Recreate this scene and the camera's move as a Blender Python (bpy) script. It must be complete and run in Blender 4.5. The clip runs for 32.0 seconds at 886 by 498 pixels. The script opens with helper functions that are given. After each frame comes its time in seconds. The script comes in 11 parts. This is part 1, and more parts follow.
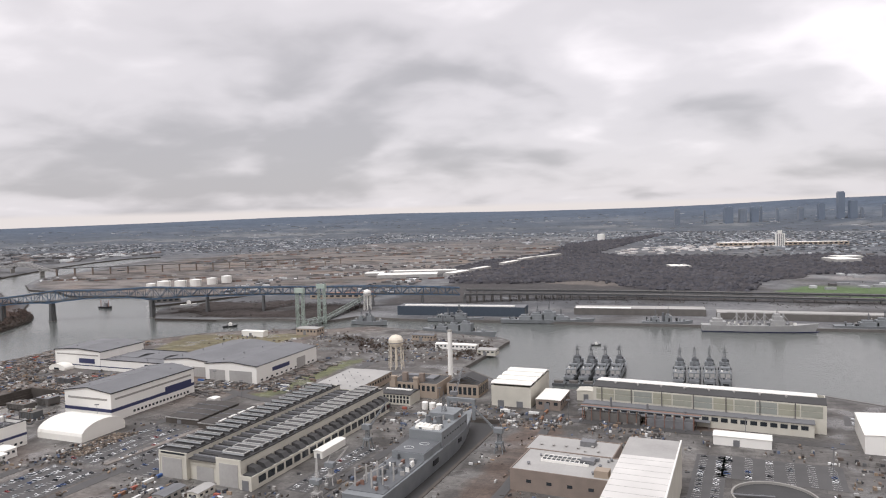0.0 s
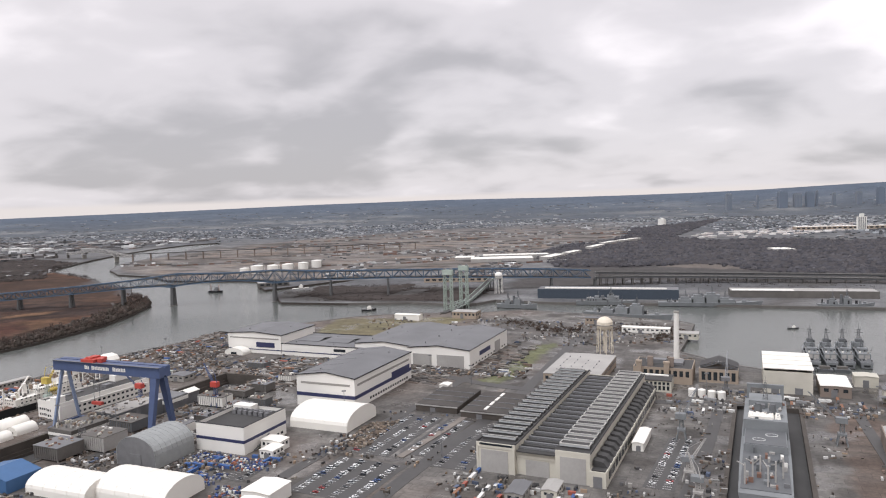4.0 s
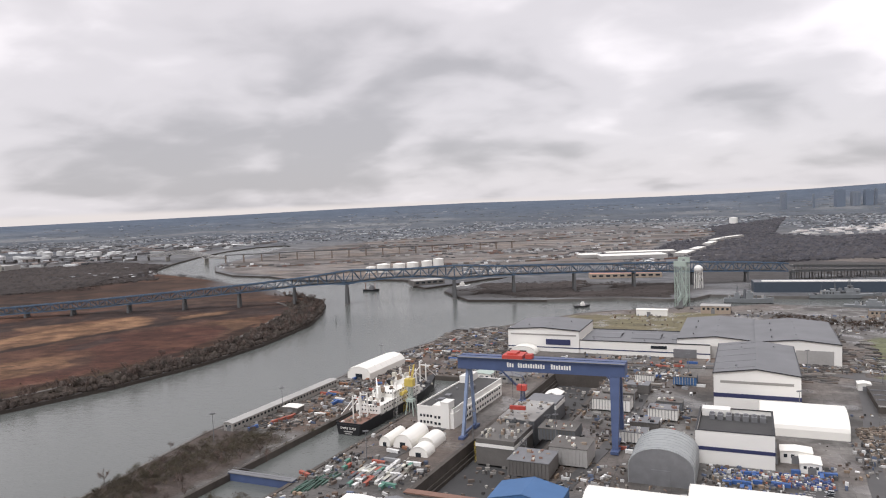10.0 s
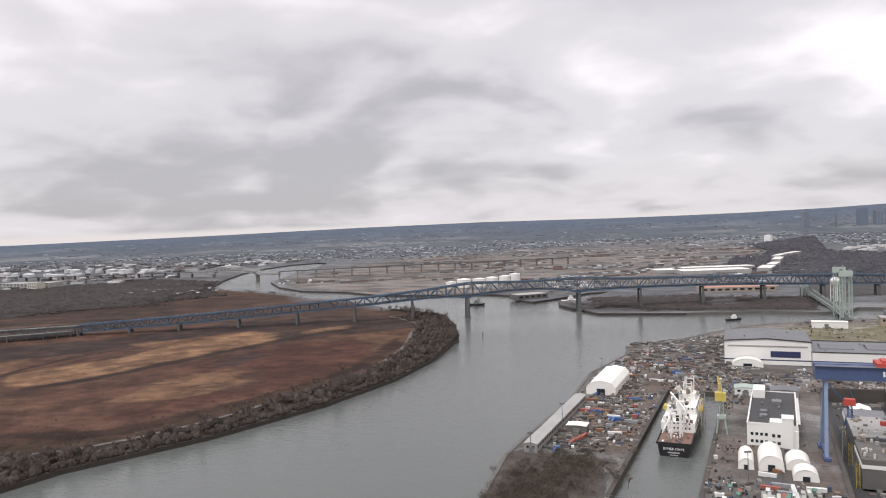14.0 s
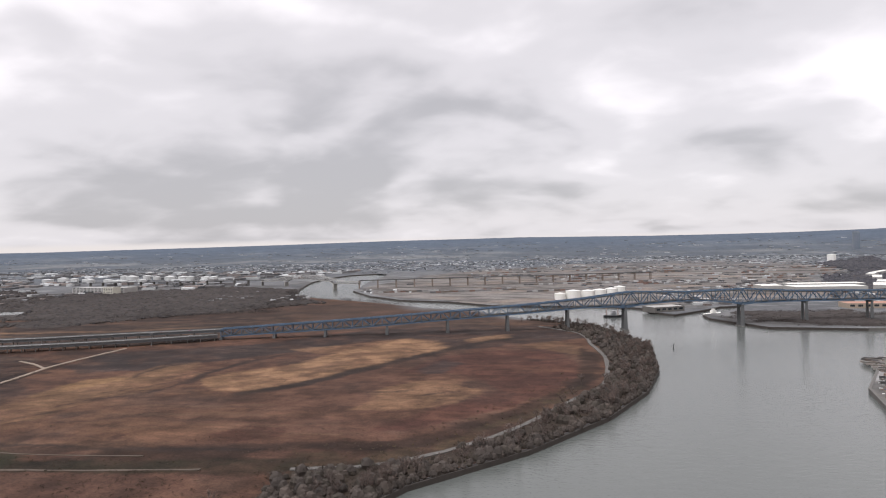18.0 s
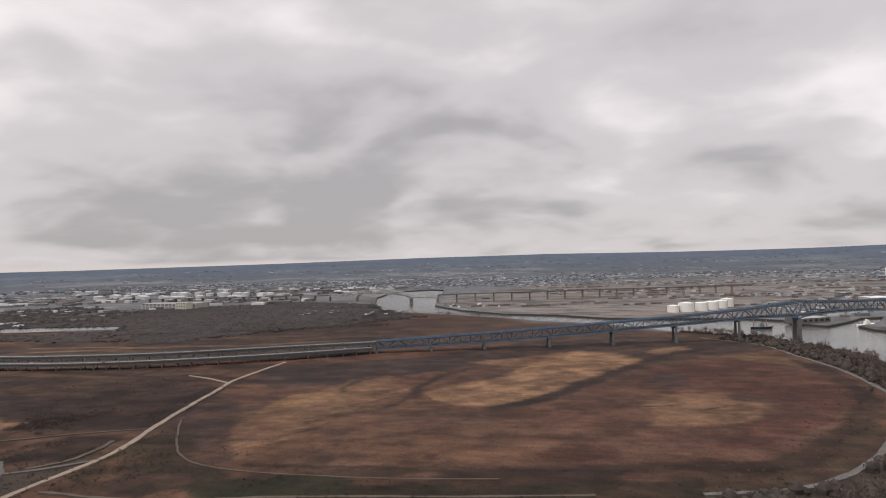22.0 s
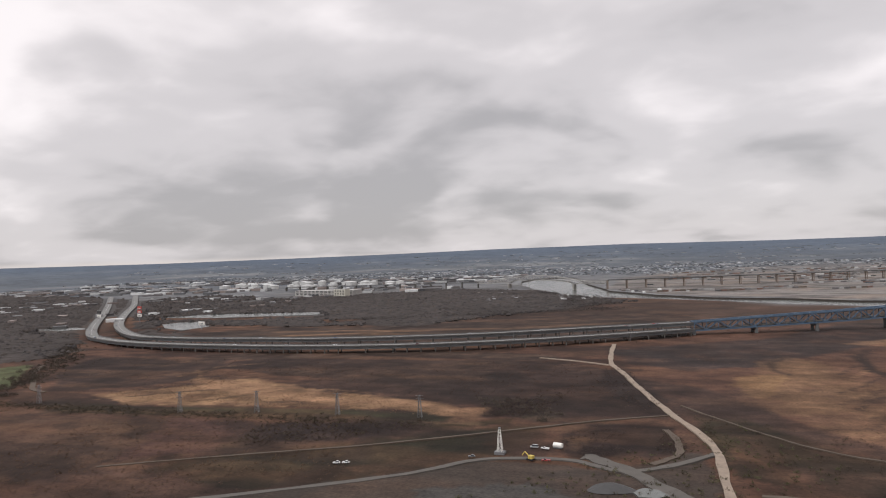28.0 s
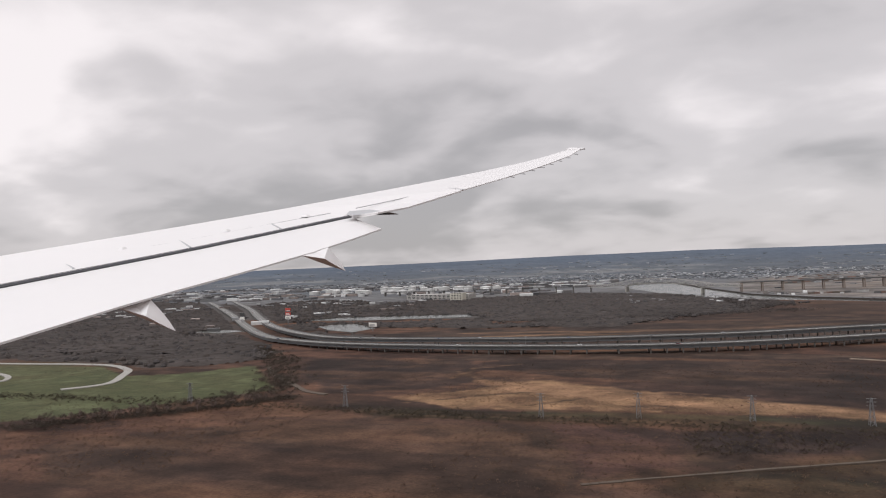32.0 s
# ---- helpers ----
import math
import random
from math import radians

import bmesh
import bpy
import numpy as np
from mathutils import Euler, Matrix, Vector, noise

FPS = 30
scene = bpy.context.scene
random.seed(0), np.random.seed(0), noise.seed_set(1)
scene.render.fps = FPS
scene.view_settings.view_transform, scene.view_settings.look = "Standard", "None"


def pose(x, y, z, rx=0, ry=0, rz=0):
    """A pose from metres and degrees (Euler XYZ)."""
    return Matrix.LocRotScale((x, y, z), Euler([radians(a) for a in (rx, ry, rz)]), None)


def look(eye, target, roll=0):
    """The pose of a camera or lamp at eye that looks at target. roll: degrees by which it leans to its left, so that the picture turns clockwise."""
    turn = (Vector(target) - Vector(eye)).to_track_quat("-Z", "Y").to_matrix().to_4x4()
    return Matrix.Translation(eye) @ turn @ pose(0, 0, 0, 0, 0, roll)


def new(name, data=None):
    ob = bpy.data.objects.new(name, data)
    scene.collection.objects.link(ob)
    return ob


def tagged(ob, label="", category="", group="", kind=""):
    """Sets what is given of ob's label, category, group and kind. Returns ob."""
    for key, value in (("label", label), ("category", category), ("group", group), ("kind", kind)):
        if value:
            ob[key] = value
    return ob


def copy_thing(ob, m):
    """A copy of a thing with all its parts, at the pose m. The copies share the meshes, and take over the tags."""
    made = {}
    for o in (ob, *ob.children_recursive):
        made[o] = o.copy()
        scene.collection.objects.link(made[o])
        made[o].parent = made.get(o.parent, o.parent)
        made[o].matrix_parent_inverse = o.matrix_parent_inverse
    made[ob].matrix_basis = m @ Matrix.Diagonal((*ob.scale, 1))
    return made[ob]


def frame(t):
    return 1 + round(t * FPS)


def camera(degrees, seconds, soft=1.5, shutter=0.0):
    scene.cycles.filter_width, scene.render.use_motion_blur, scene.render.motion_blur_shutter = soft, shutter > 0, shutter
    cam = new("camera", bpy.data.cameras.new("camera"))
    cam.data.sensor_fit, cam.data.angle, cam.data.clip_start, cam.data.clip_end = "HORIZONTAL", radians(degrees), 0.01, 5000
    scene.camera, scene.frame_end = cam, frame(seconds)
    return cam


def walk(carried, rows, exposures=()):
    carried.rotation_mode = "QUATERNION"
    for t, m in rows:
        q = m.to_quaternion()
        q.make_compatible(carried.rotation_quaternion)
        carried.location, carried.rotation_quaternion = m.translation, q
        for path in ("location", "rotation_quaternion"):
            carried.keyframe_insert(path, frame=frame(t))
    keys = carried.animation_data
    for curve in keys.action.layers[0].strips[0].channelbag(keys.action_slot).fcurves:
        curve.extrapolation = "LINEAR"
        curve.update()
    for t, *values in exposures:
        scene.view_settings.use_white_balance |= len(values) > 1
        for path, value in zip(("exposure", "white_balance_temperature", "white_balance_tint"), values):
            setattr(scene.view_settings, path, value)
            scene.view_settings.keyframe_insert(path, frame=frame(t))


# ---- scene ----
# camera: an airliner on its last approach, the eye behind the wing, flying along -x and sinking about 3 degrees
cam = camera(63.86, 32.0, soft=1.1)
ROWS = [
    (0.0, 0.00, 0.00, 122.23, 14.071, -3.201, -1.531),
    (0.5, -18.27, 0.25, 121.31, 13.927, -3.906, -1.284),
    (1.0, -36.56, 0.49, 120.40, 13.825, -4.206, -1.121),
    (1.5, -54.86, 0.72, 119.48, 14.082, -4.311, -1.081),
    (2.0, -73.18, 0.94, 118.56, 15.007, -4.393, -1.253),
    (2.5, -91.51, 1.16, 117.64, 15.603, -4.075, -1.824),
    (4.5, -165.00, 1.95, 113.94, 15.242, -4.114, -1.831),
    (5.0, -183.41, 2.12, 113.01, 15.252, -4.165, -2.051),
    (5.5, -201.83, 2.29, 112.08, 15.427, -3.916, -2.354),
    (6.0, -220.27, 2.45, 111.14, 15.475, -3.835, -2.276),
    (6.5, -238.73, 2.61, 110.21, 15.447, -4.032, -2.068),
    (7.0, -257.20, 2.75, 109.27, 15.373, -4.542, -1.889),
    (7.5, -275.68, 2.89, 108.33, 15.223, -5.004, -1.828),
    (8.0, -294.18, 3.02, 107.40, 15.125, -5.255, -2.080),
    (8.5, -312.70, 3.14, 106.45, 15.043, -5.222, -2.209),
    (9.0, -331.23, 3.26, 105.51, 14.890, -4.950, -2.035),
    (9.5, -349.77, 3.36, 104.57, 15.010, -4.377, -2.026),
    (10.0, -368.33, 3.46, 103.62, 15.453, -3.626, -2.252),
    (10.5, -386.91, 3.55, 102.67, 15.693, -3.134, -2.506),
    (11.0, -405.50, 3.64, 101.72, 15.868, -2.859, -2.789),
    (11.5, -424.11, 3.71, 100.77, 15.923, -2.819, -2.831),
    (12.0, -442.73, 3.78, 99.82, 15.543, -3.061, -2.526),
    (12.5, -461.36, 3.84, 98.87, 15.033, -3.477, -2.333),
    (13.0, -480.01, 3.89, 97.91, 14.742, -3.458, -2.298),
    (13.5, -498.68, 3.93, 96.95, 14.482, -2.837, -2.224),
    (14.0, -517.36, 3.97, 95.99, 14.468, -1.946, -2.194),
    (14.5, -536.06, 3.99, 95.03, 14.635, -1.327, -2.075),
    (15.0, -554.77, 4.01, 94.07, 14.734, -1.221, -1.978),
    (15.5, -573.50, 4.02, 93.11, 15.070, -1.636, -1.997),
    (17.5, -648.56, 3.99, 89.23, 15.251, -1.029, -1.550),
    (18.0, -667.36, 3.97, 88.26, 15.228, -0.614, -1.180),
    (18.5, -686.18, 3.93, 87.28, 15.250, -0.244, -1.244),
    (19.0, -705.01, 3.89, 86.31, 15.133, 0.241, -1.507),
    (19.5, -723.86, 3.84, 85.33, 15.032, 0.713, -1.600),
    (20.0, -742.73, 3.78, 84.35, 15.002, 1.091, -1.756),
    (20.5, -761.61, 3.71, 83.37, 14.933, 1.077, -1.533),
    (21.0, -780.50, 3.64, 82.39, 14.898, 1.048, -1.499),
    (21.5, -799.41, 3.55, 81.40, 15.051, 0.989, -1.538),
    (22.0, -818.33, 3.46, 80.42, 15.482, 0.907, -1.412),
    (22.5, -837.27, 3.36, 79.43, 15.966, 0.904, -1.589),
    (23.0, -856.23, 3.26, 78.44, 16.502, 0.887, -1.748),
    (23.5, -875.20, 3.14, 77.45, 17.024, 0.802, -1.848),
    (24.0, -894.18, 3.02, 76.46, 17.470, 0.435, -2.010),
    (24.5, -913.18, 2.89, 75.46, 17.574, 0.109, -1.854),
    (26.5, -989.33, 2.29, 71.47, 17.940, 0.036, -1.520),
    (27.0, -1008.41, 2.12, 70.47, 18.242, -0.182, -1.672),
    (27.5, -1027.50, 1.95, 69.46, 18.674, 0.065, -1.622),
    (28.0, -1046.61, 1.76, 68.46, 19.080, 0.532, -1.819),
    (28.5, -1065.73, 1.57, 67.45, 19.552, 1.131, -2.294),
    (29.0, -1084.86, 1.37, 66.44, 19.991, 1.687, -2.603),
    (29.5, -1104.01, 1.16, 65.43, 20.442, 2.064, -2.570),
    (30.0, -1123.18, 0.94, 64.42, 20.813, 2.244, -2.359),
    (30.5, -1142.36, 0.72, 63.40, 21.106, 2.256, -2.123),
    (31.0, -1161.56, 0.49, 62.39, 21.384, 2.278, -1.947),
    (31.5, -1180.77, 0.25, 61.37, 21.671, 2.018, -2.176),
    (32.0, -1200.00, -0.00, 60.35, 21.978, 1.409, -2.071),
]
walk(cam, [(t, pose(x, y, z, 90 + pitch, 0, yaw) @ pose(0, 0, 0, 0, 0, roll)) for t, x, y, z, yaw, pitch, roll in ROWS],
     [(0, 0.46, 6430, 13), (17, 0.46, 6400, 13), (18.9, 0.56, 6400, 12), (20.0, 0.20, 6480, 13), (22.0, 0.17, 6620, 13), (26.0, 0.26, 6580, 12), (29.0, 0.26, 6550, 12), (32.0, 0.18, 6550, 12)])
# ---- world, sun, exposure ----
world = bpy.data.worlds.new("overcast_sky")
scene.world = world
world.use_nodes = True
wn, wl = world.node_tree.nodes, world.node_tree.links
wn.clear()


def wnode(kind, **kw):
    n = wn.new(kind)
    for k, v in kw.items():
        n.inputs[k].default_value = v
    return n


w_out = wn.new("ShaderNodeOutputWorld")
w_bg = wnode("ShaderNodeBackground", Strength=1.0)
sky = wn.new("ShaderNodeTexSky")
sky.sky_type, sky.sun_disc, sky.sun_elevation, sky.sun_rotation = "NISHITA", False, radians(38), radians(200)
sky_dim = wn.new("ShaderNodeVectorMath")
sky_dim.operation = "SCALE"
sky_dim.inputs["Scale"].default_value = 0.1
wl.new(sky.outputs[0], sky_dim.inputs[0])
tc = wn.new("ShaderNodeTexCoord")
sep = wn.new("ShaderNodeSeparateXYZ")
turn = wn.new("ShaderNodeVectorRotate")
turn.rotation_type = "Z_AXIS"
turn.inputs["Angle"].default_value = radians(-2)
wl.new(tc.outputs["Generated"], turn.inputs["Vector"])
wl.new(turn.outputs[0], sep.inputs[0])


def wmath(op, a, b=None, c=None):
    n = wn.new("ShaderNodeMath")
    n.operation = op
    for i, v in enumerate((a, b, c)):
        if v is None:
            continue
        if isinstance(v, (int, float)):
            n.inputs[i].default_value = v
        else:
            wl.new(v, n.inputs[i])
    return n.outputs[0]


# the cloud deck is a level layer: directions are carried up to it
up = wmath("ADD", wmath("MAXIMUM", sep.outputs[2], 0.0), 0.30)
cx, cy = wmath("DIVIDE", sep.outputs[0], up), wmath("DIVIDE", sep.outputs[1], up)
comb = wn.new("ShaderNodeCombineXYZ")
wl.new(cx, comb.inputs[0])
wl.new(cy, comb.inputs[1])


def cloud_noise(scale, detail, sx, sy, rot, offset, rough=0.5, dist=0.0):
    m = wn.new("ShaderNodeMapping")
    m.inputs["Scale"].default_value = (sx, sy, 1)
    m.inputs["Rotation"].default_value = (0, 0, radians(rot))
    m.inputs["Location"].default_value = (offset, offset * 0.7, 0)
    wl.new(comb.outputs[0], m.inputs[0])
    n = wnode("ShaderNodeTexNoise", Scale=scale, Detail=detail, Roughness=rough, Distortion=dist)
    wl.new(m.outputs[0], n.inputs["Vector"])
    return n.outputs["Fac"]


broad = cloud_noise(0.85, 2, 0.85, 1.0, -14, 3.1, 0.45, 0.3)
lumps = cloud_noise(2.3, 3, 0.9, 0.9, -12, 7.7, 0.45, 0.4)
wisp = cloud_noise(5.6, 4, 0.85, 1.0, -12, 2.2, 0.5, 0.3)
high = wn.new("ShaderNodeMapRange")
high.interpolation_type = "SMOOTHSTEP"
high.inputs["From Min"].default_value, high.inputs["From Max"].default_value = 0.02, 0.20
high.inputs["To Min"].default_value, high.inputs["To Max"].default_value = -0.095, 0.045
wl.new(sep.outputs[2], high.inputs["Value"])
cover = wmath("ADD", wmath("ADD", wmath("ADD", wmath("MULTIPLY", broad, 0.50), wmath("MULTIPLY", lumps, 0.38)), wmath("MULTIPLY", wisp, 0.12)), high.outputs[0])
ramp = wn.new("ShaderNodeValToRGB")
ramp.color_ramp.interpolation = "EASE"
ramp.color_ramp.elements[0].position, ramp.color_ramp.elements[0].color = 0.36, (0.375, 0.366, 0.374, 1)
ramp.color_ramp.elements[1].position, ramp.color_ramp.elements[1].color = 0.62, (0.85, 0.813, 0.817, 1)
mid = ramp.color_ramp.elements.new(0.485)
mid.color = (0.565, 0.545, 0.553, 1)
wl.new(cover, ramp.inputs[0])
# clear, creamy strip where the deck ends above the horizon
low = wn.new("ShaderNodeMapRange")
low.interpolation_type = "SMOOTHSTEP"
low.inputs["From Min"].default_value, low.inputs["From Max"].default_value = 0.000, 0.008
wl.new(sep.outputs[2], low.inputs["Value"])
strip = wn.new("ShaderNodeMix")
strip.data_type = "RGBA"
strip.inputs[6].default_value = (0.60, 0.562, 0.540, 1)
wl.new(low.outputs[0], strip.inputs[0])
wl.new(ramp.outputs[0], strip.inputs[7])
blend = wn.new("ShaderNodeMix")
blend.data_type = "RGBA"
blend.inputs[0].default_value = 0.95
wl.new(sky_dim.outputs[0], blend.inputs[6])
wl.new(strip.outputs[2], blend.inputs[7])
wl.new(blend.outputs[2], w_bg.inputs["Color"])
wl.new(w_bg.outputs[0], w_out.inputs[0])

sun = new("sun", bpy.data.lights.new("sun", "SUN"))
sun.data.energy, sun.data.angle, sun.data.color = 1.7, radians(25), (0.93, 0.97, 1.0)
sun.matrix_world = look((0, 0, 900), (240, 420, 0))
# ---- materials ----
def mat(name, color, rough=0.7, metal=0.0, var=0.25, scale=0.35, fine=4.0, bump=0.0, spread=0.0, spec=0.4):
    """Painted, concrete or earth surface: broad stains and fine grain over a base colour; spread varies it from object to object."""
    m = bpy.data.materials.new(name)
    m.use_nodes = True
    n, l = m.node_tree.nodes, m.node_tree.links
    b = n["Principled BSDF"]
    b.inputs["Roughness"].default_value, b.inputs["Metallic"].default_value = rough, metal
    b.inputs["Specular IOR Level"].default_value = spec
    geo = n.new("ShaderNodeNewGeometry")

    def nz(s, d):
        t = n.new("ShaderNodeTexNoise")
        t.inputs["Scale"].default_value, t.inputs["Detail"].default_value = s, d
        l.new(geo.outputs["Position"], t.inputs["Vector"])
        return t

    def mth(op, a, b2):
        t = n.new("ShaderNodeMath")
        t.operation = op
        for i, v in enumerate((a, b2)):
            if isinstance(v, (int, float)):
                t.inputs[i].default_value = v
            else:
                l.new(v, t.inputs[i])
        return t.outputs[0]

    n1, n2 = nz(scale, 3), nz(fine, 2)
    k = mth("ADD", mth("MULTIPLY", n1.outputs["Fac"], 0.7), mth("MULTIPLY", n2.outputs["Fac"], 0.3))
    k = mth("ADD", mth("MULTIPLY", mth("SUBTRACT", k, 0.5), 2.4 * var), 1.0)
    if spread:
        oi = n.new("ShaderNodeObjectInfo")
        k = mth("MULTIPLY", k, mth("ADD", mth("MULTIPLY", oi.outputs["Random"], 2 * spread), 1 - spread))
    s = n.new("ShaderNodeVectorMath")
    s.operation = "SCALE"
    s.inputs[0].default_value = color
    l.new(k, s.inputs["Scale"])
    l.new(s.outputs[0], b.inputs["Base Color"])
    if bump:
        bp = n.new("ShaderNodeBump")
        bp.inputs["Strength"].default_value, bp.inputs["Distance"].default_value = bump, 0.1
        l.new(n2.outputs["Fac"], bp.inputs["Height"])
        l.new(bp.outputs[0], b.inputs["Normal"])
    return m


def mat_attr(name, rough=0.9, fine=0.6, var=0.35, island=0.0):
    """Ground whose cover colours are laid in the mesh's colour attribute, with two scales of grain over them."""
    m = bpy.data.materials.new(name)
    m.use_nodes = True
    n, l = m.node_tree.nodes, m.node_tree.links
    b = n["Principled BSDF"]
    b.inputs["Roughness"].default_value, b.inputs["Specular IOR Level"].default_value = rough, 0.15
    at = n.new("ShaderNodeAttribute")
    at.attribute_name = "cover"
    geo = n.new("ShaderNodeNewGeometry")
    facs = []
    for s, d, g, lay in ((fine, 4, 0.7, 0), (fine * 0.16, 6, 0.6, 0), (fine * 0.03, 4, 0.3, 0), (fine * 0.22, 5, 0.4, 1)):
        t = n.new("ShaderNodeTexNoise")
        t.inputs["Scale"].default_value, t.inputs["Detail"].default_value, t.inputs["Roughness"].default_value = s, d, 0.68
        if lay:
            mp = n.new("ShaderNodeMapping")
            mp.inputs["Scale"].default_value, mp.inputs["Rotation"].default_value = (0.16, 1, 1), (0, 0, radians(-5))
            l.new(geo.outputs["Position"], mp.inputs[0])
            l.new(mp.outputs[0], t.inputs["Vector"])
        else:
            l.new(geo.outputs["Position"], t.inputs["Vector"])
        w = n.new("ShaderNodeMath")
        w.operation = "MULTIPLY"
        w.inputs[1].default_value = g
        l.new(t.outputs["Fac"], w.inputs[0])
        facs.append(w.outputs[0])
    a = n.new("ShaderNodeMath")
    l.new(facs[0], a.inputs[0])
    l.new(facs[1], a.inputs[1])
    a2 = n.new("ShaderNodeMath")
    l.new(a.outputs[0], a2.inputs[0])
    l.new(facs[2], a2.inputs[1])
    a3 = n.new("ShaderNodeMath")
    l.new(a2.outputs[0], a3.inputs[0])
    l.new(facs[3], a3.inputs[1])
    mr = n.new("ShaderNodeMapRange")
    mr.inputs["From Min"].default_value, mr.inputs["From Max"].default_value = 0.62, 1.38
    mr.inputs["To Min"].default_value, mr.inputs["To Max"].default_value = max(1 - 1.8 * var, 0.15), 1 + 1.8 * var
    l.new(a3.outputs[0], mr.inputs["Value"])
    k = mr.outputs[0]
    if island:
        ad = n.new("ShaderNodeMath")
        ad.operation = "MULTIPLY_ADD"
        ad.inputs[1].default_value, ad.inputs[2].default_value = island, 1 - island / 2
        l.new(geo.outputs["Random Per Island"], ad.inputs[0])
        mu = n.new("ShaderNodeMath")
        mu.operation = "MULTIPLY"
        l.new(ad.outputs[0], mu.inputs[0])
        l.new(k, mu.inputs[1])
        k = mu.outputs[0]
    s = n.new("ShaderNodeVectorMath")
    s.operation = "SCALE"
    l.new(at.outputs["Color"], s.inputs[0])
    l.new(k, s.inputs["Scale"])
    l.new(s.outputs[0], b.inputs["Base Color"])
    return m


def mat_water():
    m = bpy.data.materials.new("river_water")
    m.use_nodes = True
    n, l = m.node_tree.nodes, m.node_tree.links
    b = n["Principled BSDF"]
    b.inputs["Base Color"].default_value = (0.113, 0.119, 0.111, 1)
    b.inputs["Roughness"].default_value, b.inputs["IOR"].default_value = 0.12, 1.33
    geo = n.new("ShaderNodeNewGeometry")
    last = None
    for s, d, st, sy in ((0.10, 3, 0.20, 2.4), (0.55, 3, 0.28, 1.8)):
        mp = n.new("ShaderNodeMapping")
        mp.inputs["Scale"].default_value = (1, sy, 1)
        mp.inputs["Rotation"].default_value = (0, 0, radians(-18))
        l.new(geo.outputs["Position"], mp.inputs[0])
        t = n.new("ShaderNodeTexNoise")
        t.inputs["Scale"].default_value, t.inputs["Detail"].default_value = s, d
        l.new(mp.outputs[0], t.inputs["Vector"])
        bp = n.new("ShaderNodeBump")
        bp.inputs["Strength"].default_value, bp.inputs["Distance"].default_value = st, 0.6
        l.new(t.outputs["Fac"], bp.inputs["Height"])
        if last:
            l.new(last.outputs[0], bp.inputs["Normal"])
        last = bp
    l.new(last.outputs[0], b.inputs["Normal"])
    return m


M_WATER = mat_water()
M_GROUND = mat_attr("ground_cover", fine=0.9, var=0.44)
M_YARD = mat_attr("yard_asphalt", rough=0.55, fine=0.45, var=0.46)


def slabs(m):
    """Adds concrete bays, dark joints and wet patches to the yard's paving."""
    n, l = m.node_tree.nodes, m.node_tree.links
    b = n["Principled BSDF"]
    base = b.inputs["Base Color"].links[0].from_socket
    geo = n.new("ShaderNodeNewGeometry")
    mp = n.new("ShaderNodeMapping")
    mp.inputs["Rotation"].default_value = (0, 0, radians(8))
    l.new(geo.outputs["Position"], mp.inputs[0])
    br = n.new("ShaderNodeTexBrick")
    br.inputs["Color1"].default_value, br.inputs["Color2"].default_value = (0.86, 0.86, 0.86, 1), (1.16, 1.15, 1.13, 1)
    br.inputs["Mortar"].default_value = (0.66, 0.64, 0.62, 1)
    br.inputs["Scale"].default_value, br.inputs["Mortar Size"].default_value = 0.085, 0.010
    br.inputs["Brick Width"].default_value, br.inputs["Row Height"].default_value = 0.9, 0.42
    l.new(mp.outputs[0], br.inputs["Vector"])
    mx = n.new("ShaderNodeVectorMath")
    mx.operation = "MULTIPLY"
    l.new(base, mx.inputs[0])
    l.new(br.outputs["Color"], mx.inputs[1])
    l.new(mx.outputs[0], b.inputs["Base Color"])
    nz = n.new("ShaderNodeTexNoise")
    nz.inputs["Scale"].default_value, nz.inputs["Detail"].default_value = 0.045, 4
    l.new(mp.outputs[0], nz.inputs["Vector"])
    mr = n.new("ShaderNodeMapRange")
    mr.inputs["From Min"].default_value, mr.inputs["From Max"].default_value = 0.52, 0.62
    mr.inputs["To Min"].default_value, mr.inputs["To Max"].default_value = 0.7, 0.22
    l.new(nz.outputs["Fac"], mr.inputs["Value"])
    l.new(mr.outputs[0], b.inputs["Roughness"])
    b.inputs["Specular IOR Level"].default_value = 0.4


slabs(M_YARD)
M_FAR = mat_attr("far_land", fine=0.16, var=0.30)
M_WHITE = mat("white_cladding", (0.765, 0.74, 0.69), 0.55, var=0.08, scale=0.08)
M_CREAM = mat("cream_cladding", (0.54, 0.51, 0.435), 0.65, var=0.22, scale=0.12)
M_FABRIC = mat("white_tent_fabric", (0.80, 0.77, 0.705), 0.6, var=0.05, scale=0.15)
M_GREYROOF = mat("grey_roof_membrane", (0.155, 0.155, 0.16), 0.6, var=0.28, scale=0.06, fine=1.2)
M_LIGHTROOF = mat("weathered_light_roof", (0.36, 0.345, 0.325), 0.7, var=0.28, scale=0.07, fine=0.9)
M_DARKROOF = mat("tar_roof", (0.055, 0.053, 0.052), 0.7, var=0.35, scale=0.08, fine=1.0)
M_NAVY = mat("navy_stripe_paint", (0.035, 0.04, 0.10), 0.5, var=0.1)
M_BLUE = mat("crane_blue_paint", (0.068, 0.095, 0.185), 0.45, var=0.2, scale=0.3)
M_SHEDBLUE = mat("blue_sheet_metal", (0.055, 0.13, 0.27), 0.5, var=0.14, scale=0.3)
M_BRIDGE = mat("blue_bridge_steel", (0.075, 0.118, 0.175), 0.55, var=0.2, scale=0.1)
M_CONC = mat("concrete", (0.30, 0.285, 0.26), 0.85, var=0.22, scale=0.12, fine=1.5, bump=0.1)
M_DCONC = mat("stained_concrete", (0.13, 0.12, 0.11), 0.85, var=0.35, scale=0.15, fine=1.5, bump=0.1)
